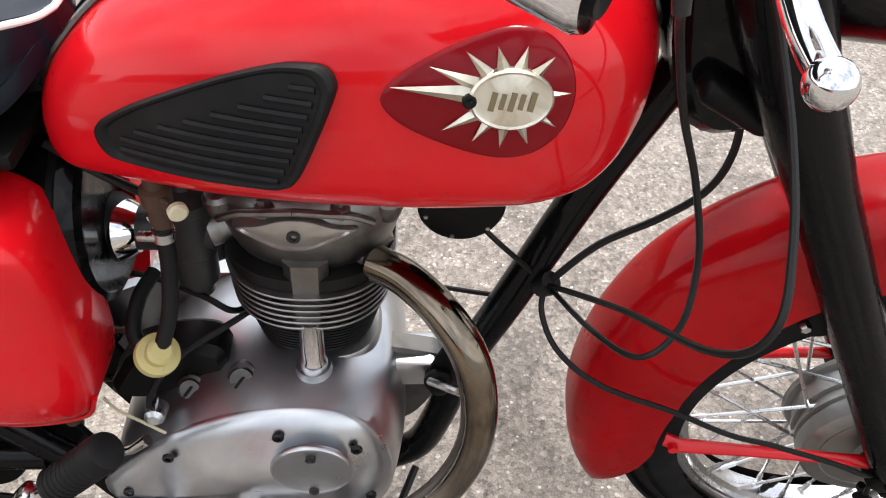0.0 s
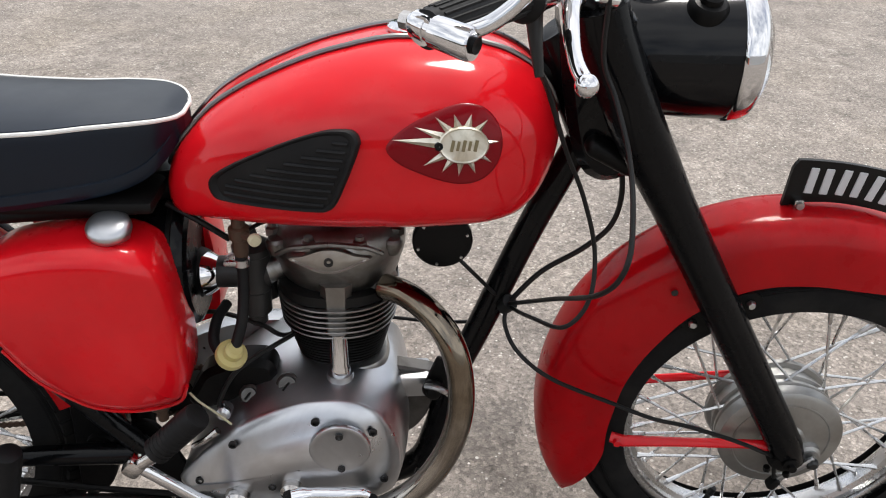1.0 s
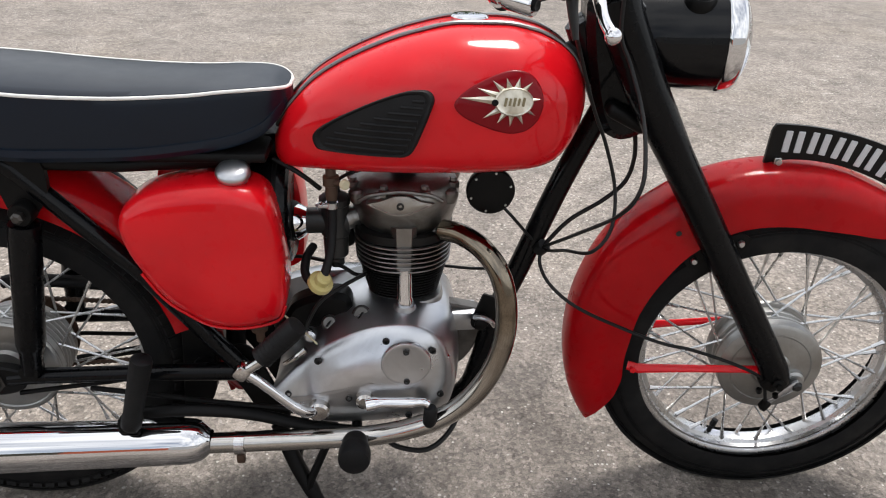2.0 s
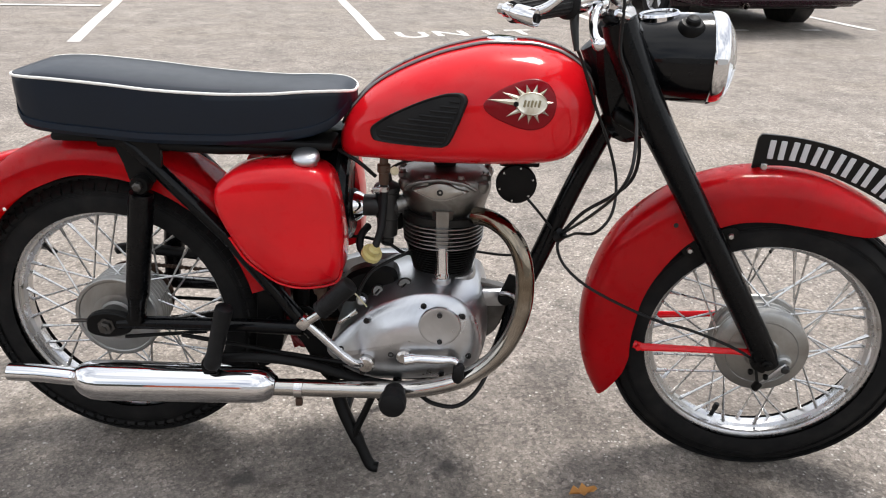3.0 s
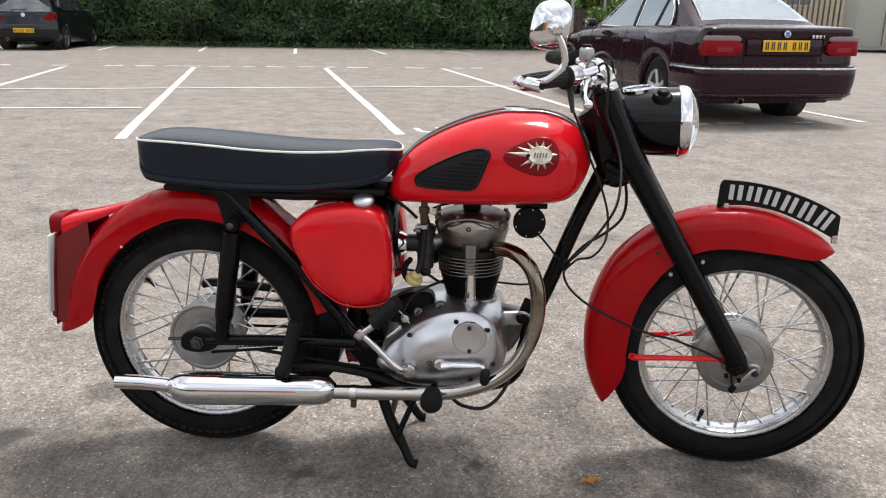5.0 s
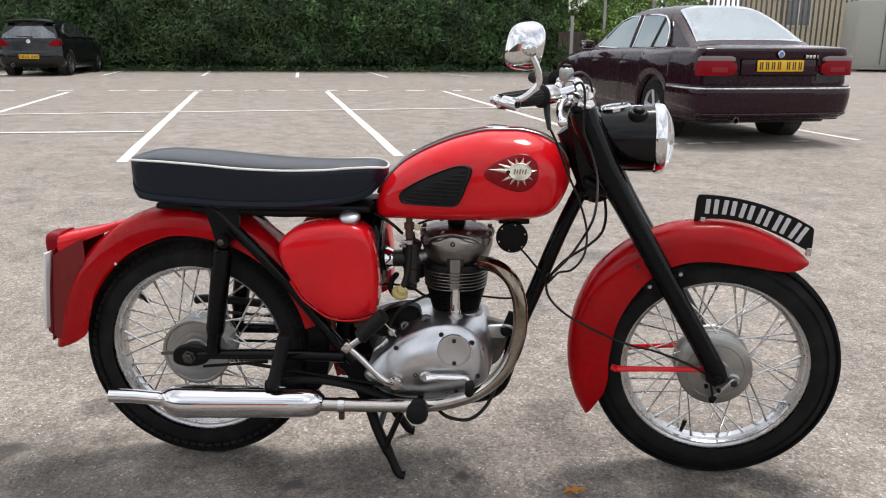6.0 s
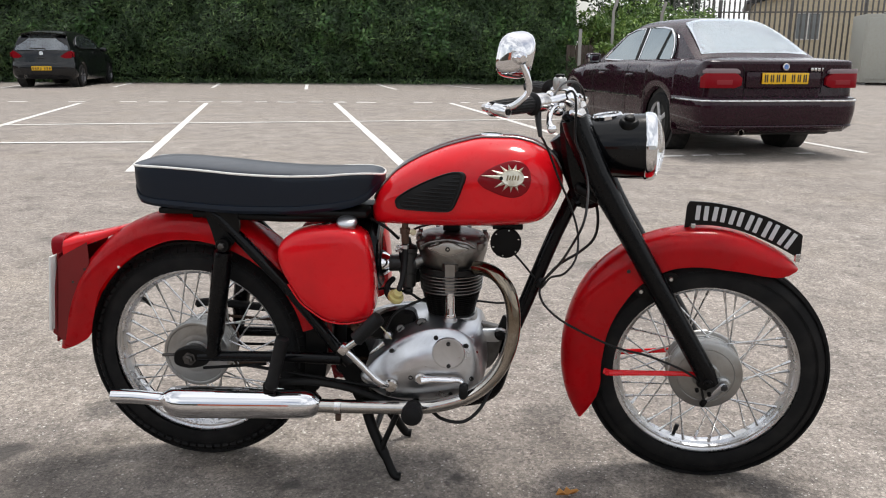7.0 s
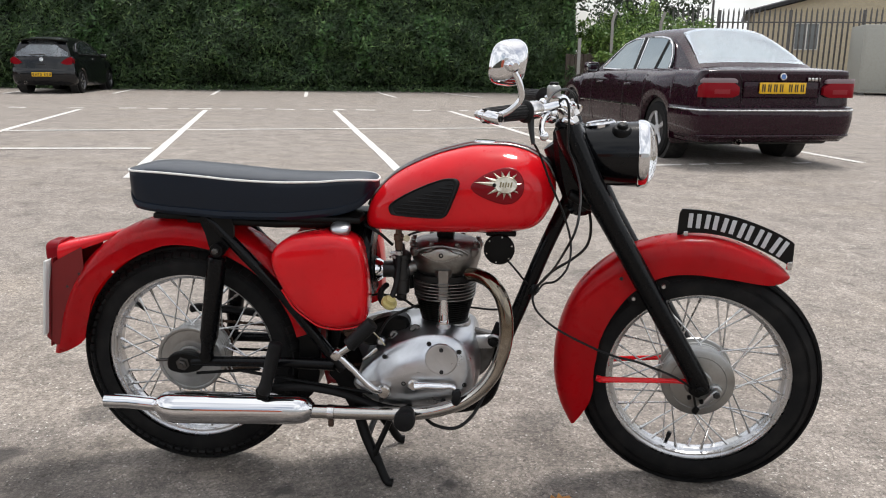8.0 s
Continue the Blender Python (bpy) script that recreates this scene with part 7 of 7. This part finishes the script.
# small black hatchback by the hedge
DARK_WHEEL = paint("dark_wheel_paint", (0.05, 0.05, 0.055), 0.3, 0.8, 0.08)
HATCH_GLASS = Nodes("grey_car_glass").put(base=(0.30, 0.32, 0.34), metal=0.7, rough=0.04, spec=1.0, ior=2.0).m
hatch = thing("hatchback_car", "small black hatchback car parked by the hedge", "car", car_frame(-12.49, 19.62, 10.0))
H = dict(length=3.99, start=0.29, axles=(0.66, 3.17), arch=0.36, wheel_r=0.31, track=1.49, sill_z=0.98, roof_z=1.53, cab_low=0.755, cab_high=0.56,
         wide=[(0, 0.62), (0.03, 0.74), (0.12, 0.81), (0.5, 0.85), (1.5, 0.855), (3.0, 0.85), (3.6, 0.80), (3.85, 0.68), (3.99, 0.5)],
         belt=[(0, 0.58), (0.02, 0.70), (0.05, 0.72), (0.09, 0.95), (0.2, 0.985), (1.5, 0.97), (2.7, 0.94), (3.3, 0.86), (3.8, 0.70), (3.99, 0.55)],
         deck=[(0, 0.60), (0.02, 0.71), (0.05, 0.73), (0.09, 0.985), (0.2, 0.995), (1.5, 1.0), (2.8, 1.0), (3.3, 0.92), (3.8, 0.75), (3.99, 0.58)],
         low=[(0, 0.30), (0.1, 0.24), (0.6, 0.20), (3.2, 0.18), (3.99, 0.26)],
         cab=((0.10, 1.0), (0.36, 1.425), (1.2, 1.495), (1.95, 1.42), (2.95, 0.98)))
car_body(H, CAR_BLACK, hatch)
cabin(H, CAR_BLACK, hatch)
part("underbody", box((3.5, 1.35, 0.16), (2.0, 0, 0.30), 0.03), TRIM_BLACK, hatch)
for side in (-1, 1):
    for x in H["axles"]:
        car_wheel(H, x, side, hatch, 5, DARK_WHEEL)
        part("arch_liner", lathe([(0.355, -0.12), (0.355, 0.08)], (x, 0.70 * side, 0.31), (0, side, 0), 28), TRIM_BLACK, hatch)
    pane(H, [(0.70, 1.14), (0.80, 1.27), (0.98, 1.37), (1.25, 1.415), (1.62, 1.415), (2.02, 1.34), (2.30, 1.22), (2.62, 1.03), (0.86, 1.06)], side, hatch, 0.012, 2)
    mir = part("door_mirror", box((0.12, 0.18, 0.12), (2.45, 0.92 * side, 1.02), 0.04, steps=3), CAR_BLACK, hatch)
    lamp = part("rear_lamp", rings([[(0.30 * max(0.0, y - 0.55) + d, y * side, z) for y, z in ((0.50, 0.825), (0.58, 0.90), (0.68, 0.965), (0.755, 0.985), (0.790, 0.95), (0.795, 0.86), (0.76, 0.79), (0.62, 0.785))] for d in (0.14, 0.016)]), RED_LENS, hatch, "red rear lamp")
    part("side_lens", box((0.13, 0.03, 0.13), (0.165, 0.806 * side, 0.88), 0.012, Matrix.Rotation(-0.35 * side, 4, "Z")), RED_LENS, lamp)
part("spoiler", rings([[(0.10 + d + 0.10 * abs(q) ** 2.5, 0.62 * q, z + 0.055 * (1 - abs(q) ** 2.2)) for q in [-1 + 2 * k / 16 for k in range(17)]] for d, z in ((0.30, 1.440), (0.10, 1.436), (0.0, 1.415), (0.01, 1.398), (0.20, 1.405))], False, False), CAR_BLACK, hatch, "black roof spoiler", 50)
# rounded tailgate and bumper
TAIL_H = spline([(0.30, 0.853, 0), (0.20, 0.838, 0), (0.115, 0.785, 0), (0.060, 0.68, 0), (0.022, 0.45, 0), (0.006, 0.22, 0), (0.0, 0.0, 0)], 5)
TAIL_H = [(q.x, q.y) for q in TAIL_H] + [(q.x, -q.y) for q in reversed(TAIL_H[:-1])]
loops = []
for behind, beside, z in ((0.08, 0.08, 0.24), (0.02, 0.02, 0.29), (-0.025, -0.004, 0.36), (-0.042, -0.008, 0.46), (-0.042, -0.008, 0.58), (-0.030, -0.004, 0.645), (-0.004, 0.0, 0.672), (0.0, 0.002, 0.70), (0.004, 0.008, 0.80), (0.014, 0.026, 0.90), (0.030, 0.055, 0.965), (0.050, 0.080, 1.000)):
    row = []
    for q, (x, y) in enumerate(TAIL_H):
        a, b = TAIL_H[max(q - 1, 0)], TAIL_H[min(q + 1, len(TAIL_H) - 1)]
        n = Vector((b[1] - a[1], a[0] - b[0])).normalized()
        d = behind + (beside - behind) * min(1.0, x / 0.28)
        row.append((min(x - n.x * d, 0.30), y - n.y * d, z))
    loops.append(row)
last = loops[-1]
loops += [[(0.30 + (x - 0.30) * k, y * k, 1.02 - 0.02 * k) for x, y, z in last] for k in (0.8, 0.4, 0.05)]
part("tail", rings(loops, False, False), CAR_BLACK, hatch, "rounded tailgate and bumper", 34)
for side in (-1, 1):
    part("tailgate_gap", tube([(0.012, 0.33 * side, 0.690), (0.030, 0.46 * side, 0.76), (0.075, 0.60 * side, 0.86), (0.10, 0.66 * side, 0.98)], 0.004, 5), TRIM_BLACK, hatch)
part("plate_light", box((0.02, 0.20, 0.035), (0.004, 0, 0.79), 0.006), TRIM_BLACK, hatch, "dark tailgate handle")
rw = [[(0.040 + 0.235 * t + 0.05 * abs(q) ** 3, (0.70 - 0.12 * t) * q, 1.000 + 0.405 * t + 0.045 * t * (1 - abs(q) ** 3)) for q in [-1 + 2 * k / 12 for k in range(13)]] for t in [k / 6 for k in range(7)]]
bm = rings(rw, False, False)
bmesh.ops.solidify(bm, geom=bm.faces[:], thickness=0.006)
part("rear_window", bm, HATCH_GLASS, hatch, "dark rear window", 50)
part("wiper", box((0.014, 0.42, 0.018), (0.050, 0.10, 1.050), 0.004), TRIM_BLACK, hatch)
part("badge", lathe([(0.055, 0), (0.055, 0.008), (0.0, 0.010)], (0.024, 0, 0.92), (-1, 0, 0.1), 24), CHROME_WORN, hatch, "round silver badge")
plate_with_bars(-0.050, 0.520, 0.0, hatch, 7)
part("exhaust_tip", lathe([(0.04, 0), (0.042, 0.05), (0.034, 0.05)], (0.03, 0.45, 0.30), (-1, 0, 0), 18, False), CHROME_WORN, hatch)

# ---- hedge, trees, fence and buildings behind ----
def leaf_material(name, dark, light, pale=None):
    k = Nodes(name)
    r = k.island()
    col = k.ramp(r, (0.0, dark), (0.55, tuple((a + b) / 2 for a, b in zip(dark, light))), (0.9, light), (1.0, pale or light))
    col = k.mix(k.math("MULTIPLY", k.ramp(k.noise(0.9, 5, 0.6), (0.38, 0.0), (0.62, 1.0)), 0.70), col, dark)
    k.put(base=col, rough=0.45, spec=0.4)
    return k.m


LEAF_DARK = leaf_material("dark_hedge_leaf", (0.016, 0.038, 0.013), (0.095, 0.165, 0.052), (0.23, 0.31, 0.12))
LEAF_LIGHT = leaf_material("light_shrub_leaf", (0.06, 0.13, 0.025), (0.25, 0.37, 0.08), (0.38, 0.48, 0.16))
LEAF_CREEPER = leaf_material("creeper_leaf", (0.030, 0.075, 0.020), (0.10, 0.20, 0.055), (0.20, 0.32, 0.11))
LEAF_TREE = leaf_material("tree_leaf", (0.010, 0.024, 0.008), (0.040, 0.075, 0.020), (0.08, 0.12, 0.04))
# near-black base paints the shade in the gaps between the hedge's leaves
SHADE = rubber("hedge_gap_shade", (0.006, 0.010, 0.005), 0.9, 8.0, 0.8, (0.012, 0.018, 0.008), 0.6)
BARK = rubber("bark", (0.07, 0.055, 0.04), 0.85, 30, 0.9, (0.13, 0.11, 0.09), 0.5)


def leaves(name, places, size, seed, material, label, category, group="", parent=None, wide=0.32):
    """Many small folded leaves at places of (point, outward direction)."""
    g = np.random.default_rng(seed)
    n = len(places)
    p = np.array([q[0] for q in places])
    out = np.array([q[1] for q in places])
    d = g.normal(size=(n, 3)) * 0.75 + out * 0.7
    d /= np.linalg.norm(d, axis=1)[:, None]
    u = np.cross(d, g.normal(size=(n, 3)))
    u /= np.linalg.norm(u, axis=1)[:, None] + 1e-9
    v = np.cross(d, u)
    s = size * g.uniform(0.55, 1.35, (n, 1))
    base, left, tip, right = p - u * s * 0.6, p + v * s * wide + d * s * 0.10, p + u * s * 0.75, p - v * s * wide + d * s * 0.10
    verts = np.stack([base, left, tip, right], 1).reshape(-1, 3)
    idx = np.arange(n) * 4
    faces = np.concatenate([np.stack([idx, idx + 1, idx + 2], 1), np.stack([idx, idx + 2, idx + 3], 1)])
    me = bpy.data.meshes.new(name)
    me.from_pydata(verts.tolist(), [], faces.tolist())
    me.materials.append(material)
    ob = new(name, me)
    if parent is not None:
        ob.parent = parent
        if label:
            ob["label"] = label
        return ob
    return tagged(ob, label, category, group, "stuff")


H0, H1 = Vector((-34.0, 20.9, 0)), Vector((2.3, 25.3, 0))
HD = (H1 - H0).normalized()
HN = Vector((HD.y, -HD.x, 0))
HL = (H1 - H0).length


def hedge_face(s, z):
    """How far the hedge's face stands out at length s and height z."""
    b = noise.noise(Vector((s * 0.45, z * 0.55, 3.0))) * 0.50 + noise.noise(Vector((s * 1.3, z * 1.4, 9.0))) * 0.42 + noise.noise(Vector((s * 3.6, z * 3.6, 1.0))) * 0.14
    return b + 0.25 * math.sin(min(z, 3.4) / 3.4 * math.pi) - 0.22 * max(0.0, z - 1.4) - (0.15 if z < 0.3 else 0.0)


def hedge_top(s):
    return 4.3 + 0.5 * noise.noise(Vector((s * 0.3, 0, 5.0))) + 0.2 * noise.noise(Vector((s * 1.5, 2.0, 5.0)))


rows = []
for i in range(401):
    s = HL * i / 400
    ring = []
    for j in range(29):
        z = hedge_top(s) * j / 28 - 0.02
        q = H0 + HD * s + HN * (hedge_face(s, z) - 0.18)
        ring.append((q.x, q.y, z))
    q = H0 + HD * s - HN * 1.6
    ring += [(q.x, q.y, hedge_top(s)), (q.x, q.y, 0)]
    rows.append(ring)
hedge = thing("hedge", "tall dark green clipped hedge along the car park", "hedge")
part("core", rings(rows, True, True), SHADE, hedge, "near-black core standing in for shade between the leaves")
g = random.Random(11)
spots, light = [], []
for _ in range(120000):
    s = HL * (1 - g.random() ** 1.25) if g.random() < 0.75 else HL * g.random()
    z = g.random() ** 0.9 * hedge_top(s)
    q = H0 + HD * s + HN * (hedge_face(s, z) + g.uniform(-0.16, 0.06) + 0.10 * g.random() ** 6)
    patch = noise.noise(Vector((s * 0.75, z * 0.32, 20.0))) + 0.35 * noise.noise(Vector((s * 2.5, z * 1.6, 7.0)))
    (light if patch > 0.24 and z > 0.6 and g.random() < 0.5 else spots).append(((q.x, q.y, z), (HN.x, HN.y, 0.75)))
ob = leaves("foliage", spots, 0.125, 1, LEAF_DARK, "small dark green leaves", "", parent=hedge, wide=0.17)
ob["kind"] = "stuff"
ob = leaves("creeper", light, 0.12, 2, LEAF_CREEPER, "paler climbing leaves", "", parent=hedge)
ob["kind"] = "stuff"
# low weeds along its foot
weeds = []
for _ in range(3500):
    s = HL * g.random()
    q = H0 + HD * s + HN * (0.25 + 0.35 * g.random() * (0.6 + noise.noise(Vector((s, 0, 0)))))
    weeds.append(((q.x, q.y, 0.02 + 0.16 * g.random() ** 2), (HN.x, HN.y, 0.8)))
leaves("weeds", weeds, 0.07, 3, LEAF_DARK, "low weeds at the foot of the hedge", "weeds")


def tree(name, at, height, crown, seed, leaf, size, count, label, low=0.35):
    """Tapered trunk, forking limbs, a crown of leaf clumps with gaps."""
    r = random.Random(seed)
    t = thing(name, label, "tree", Matrix.Translation(at))
    bm = tube(spline([(0, 0, -0.05), (0.08, 0.03, height * 0.3), (-0.05, 0.06, height * 0.6), (0.05, 0, height * 0.85)], 5), [height * 0.035 * (1 - 0.055 * k) for k in range(16)], 10)
    places = []
    for k in range(16):
        a, z0 = r.uniform(0, math.tau), height * r.uniform(low, 0.8)
        tip = Vector((math.cos(a) * crown * r.uniform(0.55, 0.95), math.sin(a) * crown * r.uniform(0.55, 0.95), min(height, z0 + height * r.uniform(0.05, 0.35))))
        tube(spline([(0, 0, z0), tip * 0.5 + Vector((0, 0, z0 * 0.5 + 0.1)), tip], 4), [0.05 * height / 6 * (1 - 0.1 * q) for q in range(9)], 6, True, bm)
        for _ in range(5):
            c = tip + Vector((r.gauss(0, 1), r.gauss(0, 1), r.gauss(0, 0.7))) * crown * 0.26
            rad = crown * r.uniform(0.14, 0.28)
            for _ in range(count // 80):
                d = Vector((r.gauss(0, 1), r.gauss(0, 1), r.gauss(0, 1))).normalized()
                p = c + d * rad * r.uniform(0.5, 1.05)
                if p.z > height * 0.12:
                    places.append((tuple(p), (d.x, d.y, d.z + 0.3)))
    part("trunk", bm, BARK, t, "brown trunk and limbs")
    ob = leaves("crown", places, size, seed, leaf, "crown of leaves", "", parent=t)
    ob["kind"] = "stuff"
    return t


tree("tree", (1.2, 27.5, 0), 6.5, 2.6, 5, LEAF_TREE, 0.13, 9000, "dark green tree overhanging the hedge", 0.45)
tree("shrub", (3.9, 27.2, 0), 2.15, 1.4, 6, LEAF_LIGHT, 0.11, 8000, "bright green shrub behind the fence posts", 0.15)
tree("shrub", (5.6, 29.2, 0), 2.35, 1.6, 7, LEAF_LIGHT, 0.11, 7000, "bright green shrub behind the fence posts", 0.15)
tree("shrub", (2.9, 25.9, 0), 1.9, 0.9, 8, LEAF_LIGHT, 0.09, 5000, "green shrub beside the hedge", 0.1)
tree("tree", (8.4, 46.0, 0), 5.4, 2.4, 9, LEAF_TREE, 0.2, 5000, "dark green tree beyond the fence", 0.3)

# concrete posts, board fence
CONCRETE = rubber("grey_concrete", (0.30, 0.29, 0.27), 0.85, 60, 0.4, (0.20, 0.19, 0.17), 0.6)
WOOD = rubber("weathered_brown_boards", (0.060, 0.045, 0.034), 0.8, 40, 0.5, (0.10, 0.085, 0.07), 0.6)
for x, y, h in ((2.42, 24.6, 1.75), (3.48, 25.1, 2.65), (5.2, 26.2, 2.65)):
    bm = box((0.10, 0.10, h), (0, 0, h / 2), 0.012)
    if h > 2:
        bm = tube([(0, 0, 0), (0, 0, h - 0.35), (0.10, -0.05, h)], 0.06, 4)
    solid("fence_post", bm, CONCRETE, "grey concrete fence post beside the shrubs", "post", "fence posts", m=Matrix.Translation((x, y, 0)))
fence = thing("board_fence", "dark weathered board fence between posts", "fence", Matrix.Translation((2.1, 25.0, 0)) @ Matrix.Rotation(radians(20), 4, "Z"))
board = part("board", box((0.14, 0.022, 1.25), (0, 0, 0.64), 0.004), WOOD, fence)
for k in range(1, 24):
    share("board", board, fence, Matrix.Translation((0.155 * k, 0.006 * (k % 2), 0)))
part("rail", box((3.6, 0.05, 0.09), (1.75, 0.035, 1.0), 0.01), WOOD, fence)

# steel palisade fence
PALE = metal("galvanised_steel", (0.16, 0.155, 0.15), 0.5, 0.7, 8.0, 0.1, (0.09, 0.08, 0.07))
pal = thing("palisade_fence", "tall grey steel palisade fence", "fence", Matrix.Translation((5.6, 31.2, 0)) @ Matrix.Rotation(radians(-9), 4, "Z"))
bm = rings([[(-0.034, 0.012, z), (-0.018, -0.012, z), (0.018, -0.012, z), (0.034, 0.012, z)] for z in (0.08, 2.92)] + [[(-0.004, 0.002, 3.08), (-0.002, -0.004, 3.08), (0.002, -0.004, 3.08), (0.004, 0.002, 3.08)]])
pale = part("pale", bm, PALE, pal, smooth=0)
for k in range(1, 70):
    share("pale", pale, pal, Matrix.Translation((0.185 * k, 0, 0)))
for z in (0.45, 2.55):
    part("rail", box((13.2, 0.05, 0.05), (6.4, 0.04, z), 0.005), PALE, pal)
for k in range(6):
    part("post", box((0.11, 0.11, 3.0), (0.1 + 2.55 * k, 0.10, 1.5), 0.01), PALE, pal)

# grey-green steel store, buff brick building
STORE = rubber("pale_grey_green_steel", (0.35, 0.35, 0.31), 0.55, 12, 0.1, (0.28, 0.26, 0.22), 0.5)
store = thing("storage_container", "pale grey-green steel storage container", "container", Matrix.Translation((12.35, 27.7, 0)) @ Matrix.Rotation(radians(-12), 4, "Z"))
part("shell", box((3.2, 2.4, 2.30), (1.6, 1.2, 1.23), 0.03), STORE, store)
for k in range(3):
    d = part("door", box((0.96, 0.03, 2.06), (0.55 + 1.03 * k, -0.012, 1.22), 0.01), STORE, store, "steel door")
    part("lock_bar", tube([(0.55 + 1.03 * k + 0.36, -0.04, 0.25), (0.55 + 1.03 * k + 0.36, -0.04, 2.2)], 0.016, 8), PALE, d)
for x in (0.15, 3.05):
    part("skid", box((0.18, 2.3, 0.08), (x, 1.2, 0.04)), PALE, store)


def buff_brick():
    k = Nodes("buff_brick")
    b = k.n.new("ShaderNodeTexBrick")
    b.inputs["Scale"].default_value = 4.4
    b.inputs["Color1"].default_value, b.inputs["Color2"].default_value, b.inputs["Mortar"].default_value = (0.52, 0.44, 0.29, 1), (0.44, 0.37, 0.24, 1), (0.38, 0.35, 0.30, 1)
    rot = k.n.new("ShaderNodeVectorRotate")
    rot.rotation_type = "X_AXIS"
    rot.inputs["Angle"].default_value = radians(90)
    k.l.new(k.co, rot.inputs["Vector"])
    k.l.new(rot.outputs["Vector"], b.inputs["Vector"])
    k.put(base=k.mix(k.math("MULTIPLY", k.noise(0.6, 5), 0.4), b.outputs["Color"], (0.30, 0.26, 0.19)), rough=0.85)
    return k.m


BUFF = buff_brick()
SLATE = rubber("grey_roof_felt", (0.22, 0.22, 0.23), 0.8, 6, 0.3, (0.30, 0.29, 0.28), 0.5)
house = thing("brick_building", "long buff brick building with a grey roof behind the fence", "building", Matrix.Translation((12.5, 41.6, 0)) @ Matrix.Rotation(radians(-14), 4, "Z"))
GABLE = [(0, 0), (0, 3.45), (10.0, 6.1), (20.0, 3.45), (20.0, 0)]
part("wall", rings([[(x, y, z) for x, z in GABLE] for y in (0.0, 9.0)]), BUFF, house, "buff brick gable wall", 0)
for x0, z0, x1, z1 in ((-0.35, 3.42, 10.0, 6.16), (20.35, 3.42, 10.0, 6.16)):
    part("roof", rings([[(x0, y, z0), (x1, y, z1), (x1, y, z1 + 0.20), (x0, y, z0 + 0.20)] for y in (-0.35, 9.3)]), SLATE, house, "grey pitched roof", 0)
    part("verge", rings([[(x0, y, z0 - 0.02), (x1, y, z1 - 0.02), (x1, y, z1 + 0.14), (x0, y, z0 + 0.14)] for y in (-0.40, -0.35)]), TRIM_BLACK, house, "dark verge board", 0)
WIN = Nodes("dull_window").put(base=(0.16, 0.17, 0.17), rough=0.12, spec=0.6).m
WFRAME = rubber("white_window_frame", (0.55, 0.54, 0.50), 0.6, 40, 0.1)
for k in range(4):
    w = part("window", box((1.1, 0.06, 1.25), (2.6 + 3.8 * k, -0.01, 2.35)), WIN, house, "plain window", 0)
    part("frame", tube([(2.05 + 3.8 * k, -0.05, 1.72), (3.15 + 3.8 * k, -0.05, 1.72), (3.15 + 3.8 * k, -0.05, 2.98), (2.05 + 3.8 * k, -0.05, 2.98), (2.05 + 3.8 * k, -0.05, 1.72)], 0.04, 4), WFRAME, w)
    part("mullion", box((0.06, 0.05, 1.25), (2.6 + 3.8 * k, -0.05, 2.35)), WFRAME, w)
lamp_post = thing("lamp_post", "slim grey lamp post behind the fence", "lamp post", Matrix.Translation((12.5, 50, 0)))
part("pole", tube([(0, 0, 0), (0, 0, 8)], [0.09, 0.06], 10), PALE, lamp_post)

# unseen walls added to close the place; the south ones shape reflections and fill
BRICK_BACK = rubber("plain_red_brown_wall", (0.20, 0.10, 0.07), 0.85, 10, 0.3, (0.26, 0.16, 0.12), 0.5)
DARK_BACK = rubber("unseen_dark_wall", (0.045, 0.045, 0.035), 0.85, 10, 0.3, (0.07, 0.065, 0.05), 0.5)
PALE_BACK = rubber("unseen_pale_wall", (0.42, 0.43, 0.43), 0.85, 10, 0.3, (0.34, 0.34, 0.33), 0.5)
RED_BACK = rubber("unseen_red_wall", (0.40, 0.10, 0.055), 0.85, 10, 0.3, (0.30, 0.09, 0.05), 0.5)
solid("wall_south_1", box((28, 0.4, 2.4), (-19.7, -13.2, 1.2)), DARK_BACK, "unseen dark wall closing the car park, added for reflections", "wall", kind="structure", smooth=0)
solid("wall_south_2", box((2.6, 0.4, 2.2), (-4.4, -13.2, 1.1)), RED_BACK, "unseen red block in the closing wall, added for its reflection", "wall", kind="structure", smooth=0)
solid("wall_south_3", box((34, 0.4, 3.0), (13.9, -13.2, 1.5)), PALE_BACK, "unseen pale wall closing the car park, added for fill and reflections", "wall", kind="structure", smooth=0)
solid("wall_west", box((0.4, 30, 3.0), (-34, 6, 1.5)), BRICK_BACK, "plain red-brown wall closing the car park", "wall", kind="structure", smooth=0)

# fallen leaf on the asphalt
DRY = rubber("dry_leaf", (0.60, 0.31, 0.09), 0.6, 120, 0.4, (0.30, 0.13, 0.04), 0.6)
bm = bmesh.new()
line = [(-0.030, 0.0), (-0.018, 0.012), (-0.006, 0.010), (0.002, 0.019), (0.010, 0.010), (0.026, 0.008), (0.030, 0.0), (0.020, -0.007), (0.008, -0.009), (-0.002, -0.014), (-0.014, -0.009)]
c = bm.verts.new((0, 0, 0.002))
ring = [bm.verts.new((x, y, 0.004 + 0.012 * abs(math.sin(k * 1.7)))) for k, (x, y) in enumerate(line)]
for k in range(len(ring)):
    bm.faces.new((c, ring[k], ring[(k + 1) % len(ring)]))
bmesh.ops.solidify(bm, geom=bm.faces[:], thickness=0.0008)
solid("fallen_leaf", bm, DRY, "curled dry orange leaf on the asphalt", "leaf", m=Matrix.Translation((0.313, -0.165, 0.004)) @ Matrix.Rotation(0.2, 4, "Z"), smooth=0)
